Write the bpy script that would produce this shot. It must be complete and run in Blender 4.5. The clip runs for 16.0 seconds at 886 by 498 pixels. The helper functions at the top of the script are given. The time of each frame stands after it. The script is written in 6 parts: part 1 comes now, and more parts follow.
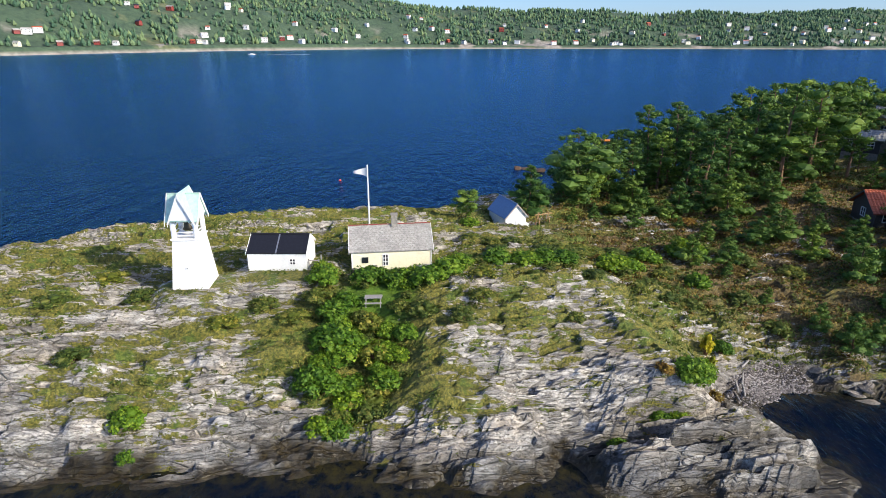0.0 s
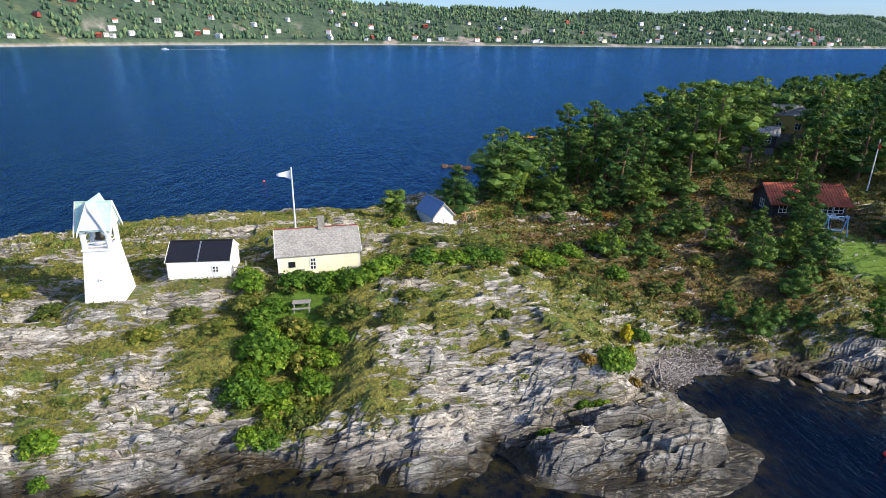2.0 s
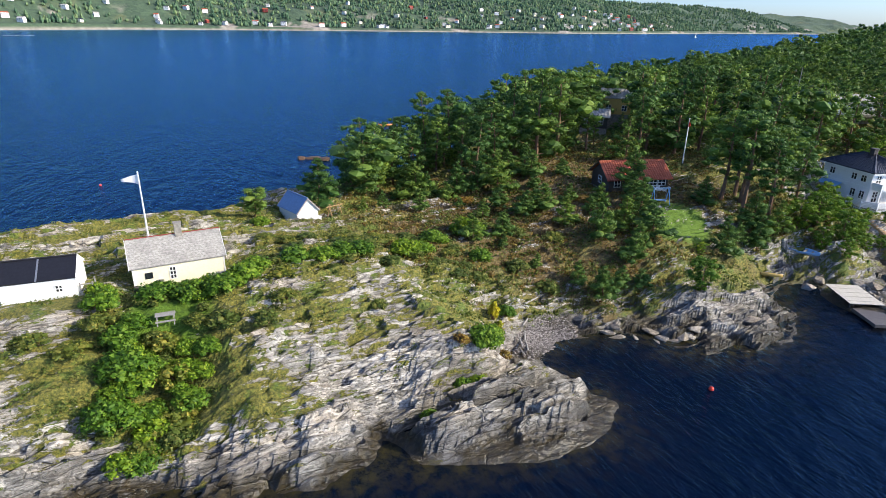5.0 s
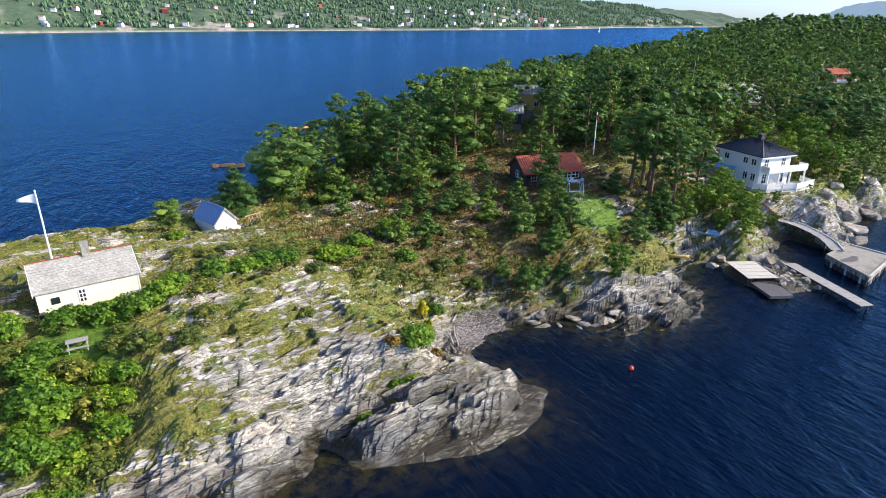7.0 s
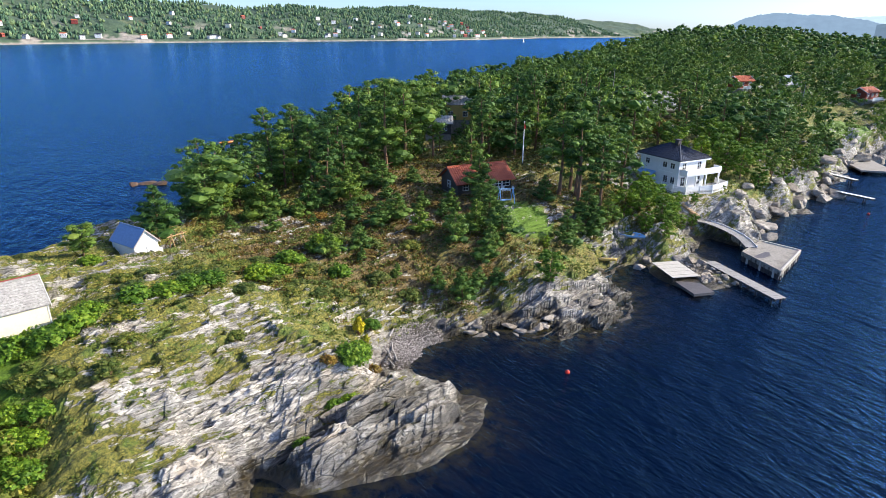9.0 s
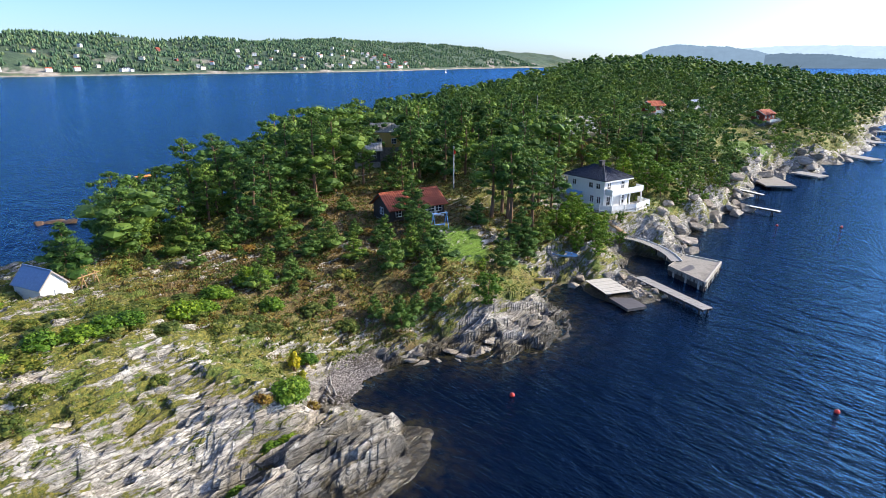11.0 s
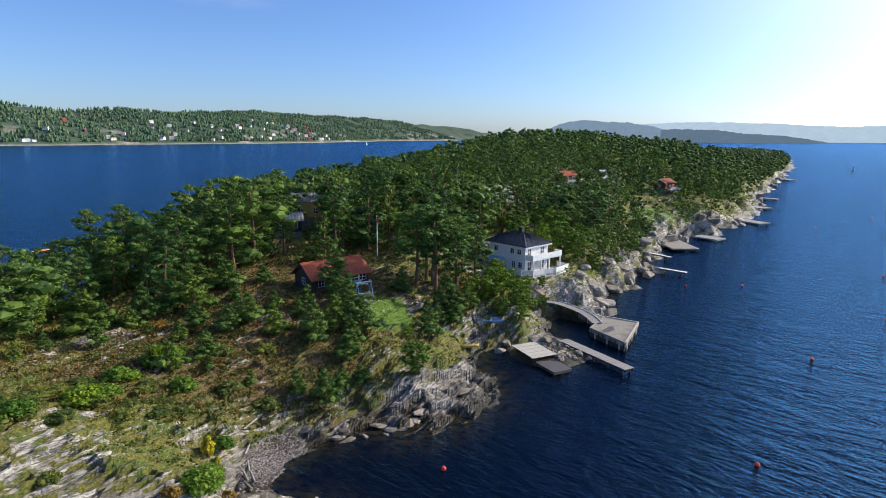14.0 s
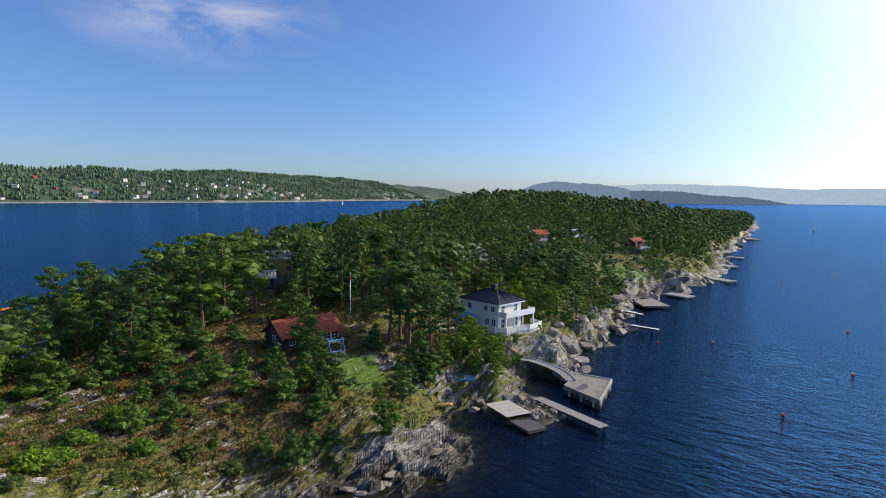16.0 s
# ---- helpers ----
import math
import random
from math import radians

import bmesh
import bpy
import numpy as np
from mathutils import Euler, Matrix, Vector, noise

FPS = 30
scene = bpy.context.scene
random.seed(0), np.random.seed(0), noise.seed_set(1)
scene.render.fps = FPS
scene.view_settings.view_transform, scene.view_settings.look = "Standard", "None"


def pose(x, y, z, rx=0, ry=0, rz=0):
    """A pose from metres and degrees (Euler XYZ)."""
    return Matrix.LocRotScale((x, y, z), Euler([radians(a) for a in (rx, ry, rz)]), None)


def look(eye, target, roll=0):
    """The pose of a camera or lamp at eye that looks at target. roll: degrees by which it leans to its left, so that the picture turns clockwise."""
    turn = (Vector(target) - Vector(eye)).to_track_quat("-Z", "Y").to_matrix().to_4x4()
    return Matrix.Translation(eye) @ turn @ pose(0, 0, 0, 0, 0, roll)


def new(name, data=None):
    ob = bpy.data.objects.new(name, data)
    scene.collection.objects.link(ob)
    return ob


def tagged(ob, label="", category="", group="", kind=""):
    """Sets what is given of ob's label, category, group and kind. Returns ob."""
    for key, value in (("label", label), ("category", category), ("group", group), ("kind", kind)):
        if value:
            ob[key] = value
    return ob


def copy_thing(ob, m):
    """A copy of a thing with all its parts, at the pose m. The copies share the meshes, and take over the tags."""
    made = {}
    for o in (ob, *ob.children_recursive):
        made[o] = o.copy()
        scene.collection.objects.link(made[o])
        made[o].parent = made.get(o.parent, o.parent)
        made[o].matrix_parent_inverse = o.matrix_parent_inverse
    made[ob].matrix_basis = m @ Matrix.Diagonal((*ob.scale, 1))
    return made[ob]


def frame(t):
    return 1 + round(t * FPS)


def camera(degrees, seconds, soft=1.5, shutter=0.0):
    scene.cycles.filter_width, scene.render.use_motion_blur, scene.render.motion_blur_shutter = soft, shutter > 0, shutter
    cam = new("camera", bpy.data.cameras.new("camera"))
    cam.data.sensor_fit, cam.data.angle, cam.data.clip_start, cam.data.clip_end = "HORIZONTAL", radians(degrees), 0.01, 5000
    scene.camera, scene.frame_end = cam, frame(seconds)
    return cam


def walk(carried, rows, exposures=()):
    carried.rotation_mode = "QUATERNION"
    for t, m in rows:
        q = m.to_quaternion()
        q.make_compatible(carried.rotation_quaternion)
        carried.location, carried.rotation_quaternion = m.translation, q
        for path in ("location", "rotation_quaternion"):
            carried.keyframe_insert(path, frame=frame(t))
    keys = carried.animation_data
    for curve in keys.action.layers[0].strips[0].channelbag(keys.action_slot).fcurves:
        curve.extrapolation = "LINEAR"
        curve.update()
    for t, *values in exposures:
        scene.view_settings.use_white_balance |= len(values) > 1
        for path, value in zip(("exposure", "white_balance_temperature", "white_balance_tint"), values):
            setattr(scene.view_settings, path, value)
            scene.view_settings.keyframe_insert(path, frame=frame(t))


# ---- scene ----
cam = camera(73.8, 16.0, 0.5)
PATH = [
    (0, (0.0, 0.0, 28.001), (0.0, 1.883, 27.326), 0.2),
    (0.5, (0.025, -0.017, 28.177), (0.071, 1.866, 27.502), 0.4),
    (1, (0.081, -0.074, 28.214), (0.181, 1.806, 27.541), 0.6),
    (1.5, (0.157, -0.155, 28.284), (0.321, 1.72, 27.608), 0.6),
    (2, (0.23, -0.239, 28.484), (0.463, 1.626, 27.8), 0.8),
    (2.5, (0.16, -0.371, 28.658), (0.467, 1.482, 27.97), 1.0),
    (3, (0.043, -0.418, 28.729), (0.427, 1.419, 28.037), 1.3),
    (3.5, (-0.097, -0.564, 28.73), (0.366, 1.253, 28.035), 1.5),
    (4, (-0.272, -0.694, 28.854), (0.266, 1.1, 28.151), 1.4),
    (6.5, (-0.706, -1.223, 29.671), (0.148, 0.433, 28.944), 0.5),
    (7, (-0.682, -1.276, 29.712), (0.222, 0.355, 28.989), 0.3),
    (7.5, (-0.674, -1.313, 29.884), (0.279, 0.292, 29.164), 0.3),
    (8, (-0.547, -1.328, 29.963), (0.451, 0.251, 29.251), 0.2),
    (8.5, (-0.371, -1.223, 29.968), (0.674, 0.33, 29.265), 0.2),
    (9, (-0.224, -1.007, 29.865), (0.867, 0.519, 29.173), 0.2),
    (11.5, (0.056, 0.367, 29.06), (1.393, 1.741, 28.489), -0.1),
    (12, (0.078, 0.586, 28.943), (1.458, 1.93, 28.405), -0.0),
    (12.5, (0.103, 0.715, 28.946), (1.522, 2.033, 28.444), 0.1),
    (13, (0.18, 0.7, 28.998), (1.632, 1.996, 28.535), 0.1),
    (13.5, (0.224, 0.722, 28.974), (1.707, 1.997, 28.554), 0.4),
    (14, (0.315, 0.607, 29.017), (1.823, 1.865, 28.64), 0.3),
    (14.5, (0.491, 0.508, 29.059), (2.022, 1.751, 28.728), 0.2),
    (15, (0.542, 0.404, 29.058), (2.092, 1.635, 28.775), 0.2),
    (15.5, (0.452, 0.269, 28.962), (2.018, 1.492, 28.732), 0.2),
    (16, (0.239, 0.148, 28.802), (1.82, 1.36, 28.623), 0.6),
]
walk(cam, [(t, look(eye, target, roll)) for t, eye, target, roll in PATH], [(0, 0.15, 6500, 10), (4, 0.28, 6500, 10), (7, 0.56, 6500, 10), (9, 0.62, 6500, 10), (12.5, 0.32, 6600, 10), (14, -0.04, 6600, 10), (16, -0.28, 6600, 10)])

# ---- world and sun ----
SUN_AZ, SUN_EL = radians(121), radians(27)   # clockwise from +y, and above the horizon
sun_way = Vector((math.sin(SUN_AZ) * math.cos(SUN_EL), math.cos(SUN_AZ) * math.cos(SUN_EL), math.sin(SUN_EL)))
sun = new("sun", bpy.data.lights.new("sun", "SUN"))
sun.data.energy, sun.data.angle, sun.data.color = 5.0, radians(0.55), (1.0, 0.90, 0.72)
sun.matrix_world = look((0, 0, 0), -sun_way)

world = bpy.data.worlds.new("world")
scene.world = world
world.use_nodes = True
wn, wl = world.node_tree.nodes, world.node_tree.links
sky = wn.new("ShaderNodeTexSky")
sky.sky_type, sky.sun_disc = "NISHITA", False
sky.sun_elevation, sky.sun_rotation = SUN_EL, SUN_AZ
sky.altitude, sky.air_density, sky.dust_density, sky.ozone_density = 20, 1.0, 0.6, 5.0
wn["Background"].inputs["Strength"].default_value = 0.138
tone = wn.new("ShaderNodeMix")   # clear late-summer air
tone.data_type, tone.blend_type = "RGBA", "MULTIPLY"
tone.inputs["Factor"].default_value, tone.inputs["B"].default_value = 1.0, (0.90, 1.03, 1.35, 1)
wl.new(sky.outputs["Color"], tone.inputs["A"])
# One faint pinkish wisp of cloud, low in the north-east.
way = wn.new("ShaderNodeTexCoord")
spot, puff, near_it = wn.new("ShaderNodeMapping"), wn.new("ShaderNodeTexNoise"), wn.new("ShaderNodeVectorMath")
spot.inputs["Scale"].default_value = (5, 5, 13)
puff.inputs["Scale"].default_value, puff.inputs["Detail"].default_value, puff.inputs["Distortion"].default_value = 1.4, 5, 0.6
near_it.operation = "DISTANCE"
wl.new(way.outputs["Generated"], spot.inputs["Vector"])
wl.new(spot.outputs["Vector"], puff.inputs["Vector"])
wl.new(spot.outputs["Vector"], near_it.inputs[0])
near_it.inputs[1].default_value = (0.496 * 5, 0.829 * 5, 0.262 * 13)
fade, thick, veil, cloud = wn.new("ShaderNodeMapRange"), wn.new("ShaderNodeMapRange"), wn.new("ShaderNodeMath"), wn.new("ShaderNodeMix")
fade.inputs["From Min"].default_value, fade.inputs["From Max"].default_value = 1.05, 0.2
thick.inputs["From Min"].default_value, thick.inputs["From Max"].default_value, thick.inputs["To Max"].default_value = 0.38, 0.75, 0.72
wl.new(near_it.outputs["Value"], fade.inputs["Value"])
wl.new(puff.outputs["Fac"], thick.inputs["Value"])
veil.operation = "MULTIPLY"
wl.new(fade.outputs["Result"], veil.inputs[0])
wl.new(thick.outputs["Result"], veil.inputs[1])
cloud.data_type, cloud.inputs["B"].default_value = "RGBA", (8.2, 7.6, 8.0, 1)
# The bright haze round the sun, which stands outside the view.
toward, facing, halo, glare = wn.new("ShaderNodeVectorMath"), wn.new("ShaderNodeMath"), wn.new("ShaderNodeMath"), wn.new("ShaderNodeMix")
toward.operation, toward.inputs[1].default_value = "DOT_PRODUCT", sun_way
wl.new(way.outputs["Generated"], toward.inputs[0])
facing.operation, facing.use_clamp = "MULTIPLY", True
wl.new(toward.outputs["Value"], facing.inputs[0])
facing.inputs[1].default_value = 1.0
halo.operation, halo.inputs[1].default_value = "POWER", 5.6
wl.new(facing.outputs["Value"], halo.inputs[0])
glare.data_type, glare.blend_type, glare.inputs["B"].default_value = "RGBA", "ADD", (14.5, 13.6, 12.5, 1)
wl.new(veil.outputs["Value"], cloud.inputs["Factor"])
wl.new(tone.outputs["Result"], cloud.inputs["A"])
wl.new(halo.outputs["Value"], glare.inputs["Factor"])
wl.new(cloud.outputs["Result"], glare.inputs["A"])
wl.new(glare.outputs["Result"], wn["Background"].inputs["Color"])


# ---- materials ----
class Nodes:
    """A small wrapper round one material's node tree."""

    def __init__(self, name):
        self.mat = bpy.data.materials.new(name)
        self.mat.use_nodes = True
        self.n, self.l = self.mat.node_tree.nodes, self.mat.node_tree.links
        self.out = self.n["Principled BSDF"]

    def put(self, socket, value):
        if isinstance(value, bpy.types.NodeSocket):
            self.l.new(value, socket)
        elif value is not None:
            socket.default_value = (*value, 1) if isinstance(value, tuple) and len(value) == 3 and len(socket.default_value) == 4 else value

    def set(self, **inputs):
        for key, value in inputs.items():
            self.put(self.out.inputs[key.replace("_", " ")], value)
        return self.mat

    def coords(self, scale=(1, 1, 1), turn=0.0, kind="Object"):
        tc, mp = self.n.new("ShaderNodeTexCoord"), self.n.new("ShaderNodeMapping")
        self.l.new(tc.outputs[kind], mp.inputs["Vector"])
        mp.inputs["Scale"].default_value, mp.inputs["Rotation"].default_value = scale, (0, 0, turn)
        return mp.outputs["Vector"]

    def noise(self, scale, detail=4.0, rough=0.55, vec=None, distort=0.0):
        t = self.n.new("ShaderNodeTexNoise")
        t.inputs["Scale"].default_value, t.inputs["Detail"].default_value = scale, detail
        t.inputs["Roughness"].default_value, t.inputs["Distortion"].default_value = rough, distort
        self.l.new(vec if vec is not None else self.coords(), t.inputs["Vector"])
        return t.outputs["Fac"]

    def voronoi(self, scale, feature="F1", vec=None):
        t = self.n.new("ShaderNodeTexVoronoi")
        t.feature = feature
        t.inputs["Scale"].default_value = scale
        self.l.new(vec if vec is not None else self.coords(), t.inputs["Vector"])
        return t.outputs["Distance"]

    def ramp(self, fac, *stops):
        r = self.n.new("ShaderNodeValToRGB")
        while len(r.color_ramp.elements) < len(stops):
            r.color_ramp.elements.new(0.5)
        for e, (p, c) in zip(r.color_ramp.elements, stops):
            e.position, e.color = p, (*c, 1) if isinstance(c, tuple) else (c, c, c, 1)
        self.l.new(fac, r.inputs["Fac"])
        return r.outputs["Color"]

    def mix(self, fac, a, b, how="MIX"):
        m = self.n.new("ShaderNodeMix")
        m.data_type, m.blend_type = "RGBA", how
        self.put(m.inputs["Factor"], fac)
        self.put(m.inputs["A"], a)
        self.put(m.inputs["B"], b)
        return m.outputs["Result"]

    def math(self, how, a, b=0.0, clamp=False):
        m = self.n.new("ShaderNodeMath")
        m.operation, m.use_clamp = how, clamp
        self.put(m.inputs[0], a)
        self.put(m.inputs[1], b)
        return m.outputs["Value"]

    def attribute(self, name):
        a = self.n.new("ShaderNodeAttribute")
        a.attribute_name = name
        return a.outputs["Fac"]

    def chance(self):
        return self.n.new("ShaderNodeObjectInfo").outputs["Random"]

    def island(self):
        return self.n.new("ShaderNodeNewGeometry").outputs["Random Per Island"]

    def bump(self, height, strength=0.5, distance=0.05):
        b = self.n.new("ShaderNodeBump")
        b.inputs["Strength"].default_value, b.inputs["Distance"].default_value = strength, distance
        self.l.new(height, b.inputs["Height"])
        self.l.new(b.outputs["Normal"], self.out.inputs["Normal"])


def paint(name, colour, rough=0.6, grain=8.0, amount=0.18, dirt=(0.3, 0.28, 0.25), dirty=0.25, metal=0.0, stretch=(1, 1, 1)):
    """Painted, printed or weathered plain surfaces: fine grain and broad stains over one base colour."""
    m = Nodes(name)
    vec = m.coords(stretch)
    fine, broad = m.noise(grain, 5, 0.6, vec), m.noise(0.7, 4, 0.6, vec)
    dark = tuple(c * (1 - amount * 1.6) for c in colour)
    light = tuple(min(1, c * (1 + amount)) for c in colour)
    base = m.ramp(fine, (0.3, dark), (0.7, light))
    base = m.mix(m.math("MULTIPLY", m.ramp(broad, (0.5, 0.0), (0.75, 1.0)), dirty), base, tuple(a * b ** 0.5 for a, b in zip(colour, dirt)))
    m.bump(fine, 0.25, 0.01)
    return m.set(Base_Color=base, Roughness=rough, Metallic=metal)


def leafy(name, dark, light, warm, rough=0.6, own=None):
    """Foliage: each leaf or needle clump a shade of its own, each plant another."""
    m = Nodes(name)
    leaf = m.ramp(m.island(), (0.0, dark), (0.6, light), (1.0, warm))
    plant = m.ramp(m.attribute(own) if own else m.chance(), (0.0, (0.55, 0.68, 0.70)), (0.5, (0.95, 0.97, 0.97)), (1.0, (1.35, 1.2, 0.85)))
    m.out.inputs["Transmission Weight"].default_value = 0.0
    tint = m.mix(1.0, leaf, plant, "MULTIPLY")
    mat = m.set(Base_Color=tint, Roughness=rough, Specular_IOR_Level=0.25)
    thin = m.n.new("ShaderNodeBsdfTranslucent")
    m.l.new(tint, thin.inputs["Color"])
    add = m.n.new("ShaderNodeMixShader")
    add.inputs["Fac"].default_value = 0.3
    m.l.new(m.out.outputs["BSDF"], add.inputs[1])
    m.l.new(thin.outputs["BSDF"], add.inputs[2])
    m.l.new(add.outputs["Shader"], m.n["Material Output"].inputs["Surface"])
    return mat


def water_material():
    """Dark clear water under a blue-tinted gloss; the ripples run with the wind."""
    m = Nodes("sea_water")
    wind = m.coords((1.0, 0.38, 1.0), radians(-35))
    swell, ripple, fine = m.noise(0.2, 3, 0.55, wind, 0.5), m.noise(0.75, 4, 0.6, wind, 0.4), m.noise(2.4, 4, 0.65, wind, 0.2)
    gust = m.noise(0.010, 3, 0.5)
    height = m.math("ADD", m.math("MULTIPLY", swell, 1.4), m.math("ADD", m.math("MULTIPLY", ripple, 1.35), m.math("MULTIPLY", fine, 0.42)))
    bump = m.n.new("ShaderNodeBump")
    bump.inputs["Strength"].default_value, bump.inputs["Distance"].default_value = 1.0, 0.42
    m.l.new(height, bump.inputs["Height"])
    deep, gloss, edge, both = m.n.new("ShaderNodeBsdfDiffuse"), m.n.new("ShaderNodeBsdfGlossy"), m.n.new("ShaderNodeFresnel"), m.n.new("ShaderNodeMixShader")
    weed = m.ramp(m.noise(0.9, 5, 0.7), (0.4, (0.004, 0.006, 0.008)), (0.6, (0.036, 0.030, 0.010)))
    m.put(deep.inputs["Color"], m.mix(m.attribute("shoal"), m.mix(gust, (0.0003, 0.0016, 0.005), (0.0006, 0.0035, 0.014)), weed))
    gloss.inputs["Color"].default_value, gloss.inputs["Roughness"].default_value = (0.26, 0.58, 1.0, 1), 0.12
    edge.inputs["IOR"].default_value = 1.27
    for node in (gloss, edge):
        m.l.new(bump.outputs["Normal"], node.inputs["Normal"])
    m.l.new(edge.outputs["Fac"], both.inputs["Fac"])
    m.l.new(deep.outputs["BSDF"], both.inputs[1])
    m.l.new(gloss.outputs["BSDF"], both.inputs[2])
    m.l.new(both.outputs["Shader"], m.n["Material Output"].inputs["Surface"])
    m.n.remove(m.out)
    return m.mat


def ground_material():
    """Pale layered gneiss broken into blocks, grass, heather and the dark tide band, blended by what grows where."""
    m = Nodes("island_ground")
    warp = m.n.new("ShaderNodeVectorMath")
    warp.operation = "MULTIPLY_ADD"
    shift = m.n.new("ShaderNodeTexNoise")
    shift.inputs["Scale"].default_value, shift.inputs["Detail"].default_value = 0.8, 3
    m.l.new(m.coords(), shift.inputs["Vector"])
    m.l.new(shift.outputs["Color"], warp.inputs[0])
    warp.inputs[1].default_value = (0.6, 0.25, 0.25)
    m.l.new(m.coords((1, 1, 1), radians(-4)), warp.inputs[2])

    def blocks(size):
        squeeze = m.n.new("ShaderNodeMapping")
        squeeze.inputs["Scale"].default_value = size
        m.l.new(warp.outputs["Vector"], squeeze.inputs["Vector"])
        cell = m.n.new("ShaderNodeTexVoronoi")
        m.l.new(squeeze.outputs["Vector"], cell.inputs["Vector"])
        cell.inputs["Scale"].default_value, cell.inputs["Randomness"].default_value = 1.0, 0.85
        shade = m.n.new("ShaderNodeSeparateColor")
        m.l.new(cell.outputs["Color"], shade.inputs["Color"])
        lean = m.n.new("ShaderNodeVectorMath")   # each block's face leans its own way
        lean.operation = "DOT_PRODUCT"
        off, own = m.n.new("ShaderNodeVectorMath"), m.n.new("ShaderNodeVectorMath")
        off.operation = own.operation = "SUBTRACT"
        m.l.new(squeeze.outputs["Vector"], off.inputs[0])
        m.l.new(cell.outputs["Position"], off.inputs[1])
        m.l.new(cell.outputs["Color"], own.inputs[0])
        own.inputs[1].default_value = (0.5, 0.35, 0.5)
        m.l.new(off.outputs["Vector"], lean.inputs[0])
        m.l.new(own.outputs["Vector"], lean.inputs[1])
        return shade.outputs["Red"], lean.outputs["Value"], m.voronoi(1.0, "DISTANCE_TO_EDGE", squeeze.outputs["Vector"])

    big_tone, big_face, big_edge = blocks((0.24, 1.35, 1.2))
    small_tone, small_face, small_edge = blocks((0.75, 3.6, 3.2))
    band, patch = m.noise(1.5, 8, 0.7, m.coords((0.4, 1.8, 1.8)), 0.3), m.noise(0.30, 5, 0.6)
    grit, speck = m.noise(5, 6, 0.75), m.noise(13, 3, 0.7)
    rock = m.ramp(band, (0.30, (0.085, 0.08, 0.074)), (0.42, (0.22, 0.208, 0.19)), (0.53, (0.42, 0.395, 0.355)), (0.68, (0.62, 0.595, 0.545)))
    rock = m.mix(m.ramp(patch, (0.48, 0.0), (0.62, 0.4)), rock, (0.42, 0.345, 0.26))
    tone = m.math("ADD", m.math("MULTIPLY", big_tone, 0.55), m.math("MULTIPLY", small_tone, 0.45))
    rock = m.mix(0.85, rock, m.ramp(tone, (0.2, (0.45, 0.45, 0.46)), (0.5, (1.0, 0.99, 0.97)), (0.8, (1.45, 1.43, 1.38))), "MULTIPLY")
    rock = m.mix(m.math("MULTIPLY", m.ramp(grit, (0.50, 0.0), (0.60, 1.0)), 0.45), rock, (0.13, 0.125, 0.115))
    rock = m.mix(m.math("MULTIPLY", m.ramp(speck, (0.56, 0.0), (0.62, 1.0)), 0.35), rock, (0.60, 0.58, 0.50))
    rock = m.mix(m.math("MULTIPLY", m.attribute("wet"), m.ramp(band, (0.62, 0.9), (0.74, 0.35))), rock, m.mix(1.0, rock, (0.42, 0.43, 0.46), "MULTIPLY"))
    grain = m.n.new("ShaderNodeMapping")
    grain.inputs["Scale"].default_value = (0.16, 1.5, 1.6)
    m.l.new(warp.outputs["Vector"], grain.inputs["Vector"])
    layers = m.noise(1.4, 5, 0.6, grain.outputs["Vector"], 0.2)
    seam = m.math("PINGPONG", m.math("MULTIPLY", layers, 14.0), 1.0)
    some = m.noise(0.9, 3, 0.6)
    gap = m.math("MULTIPLY", m.ramp(big_edge, (0.0, 1.0), (0.05, 0.0)), m.ramp(some, (0.40, 0.25), (0.60, 1.0)))
    gap = m.math("MAXIMUM", gap, m.math("MULTIPLY", m.ramp(small_edge, (0.0, 1.0), (0.07, 0.0)), m.ramp(grit, (0.48, 0.0), (0.60, 0.7))))
    gap = m.math("MAXIMUM", gap, m.math("MULTIPLY", m.ramp(seam, (0.0, 1.0), (0.20, 0.0)), m.ramp(some, (0.40, 0.9), (0.62, 0.3))))
    rock = m.mix(m.math("MULTIPLY", gap, 0.88), rock, (0.036, 0.033, 0.024))
    cover, kind = m.noise(1.3, 9, 0.75, m.coords((0.5, 1.35, 1.2), radians(-6))), m.noise(0.16, 4, 0.6)
    tuft = m.noise(4.5, 7, 0.8)
    grass = m.ramp(tuft, (0.34, (0.020, 0.030, 0.006)), (0.46, (0.092, 0.100, 0.016)), (0.56, (0.205, 0.188, 0.030)), (0.70, (0.38, 0.31, 0.075)))
    heath = m.ramp(tuft, (0.34, (0.030, 0.024, 0.010)), (0.48, (0.105, 0.075, 0.026)), (0.60, (0.19, 0.13, 0.045)), (0.72, (0.28, 0.21, 0.07)))
    moss = m.ramp(tuft, (0.34, (0.020, 0.045, 0.006)), (0.5, (0.070, 0.130, 0.014)), (0.7, (0.16, 0.23, 0.03)))
    lawn = m.ramp(tuft, (0.3, (0.042, 0.100, 0.004)), (0.7, (0.120, 0.210, 0.009)))
    grass = m.mix(m.ramp(m.noise(0.5, 5, 0.65), (0.52, 0.0), (0.60, 0.7)), grass, moss)
    plants = m.mix(m.ramp(m.math("ADD", m.math("MULTIPLY", m.math("SUBTRACT", kind, 0.5), 1.2), m.attribute("heath")), (0.35, 0.0), (0.6, 1.0)), grass, heath)
    plants = m.mix(m.attribute("lawn"), plants, lawn)
    grow = m.math("ADD", m.attribute("plants"), m.math("MULTIPLY", m.math("SUBTRACT", cover, 0.5), 3.1))
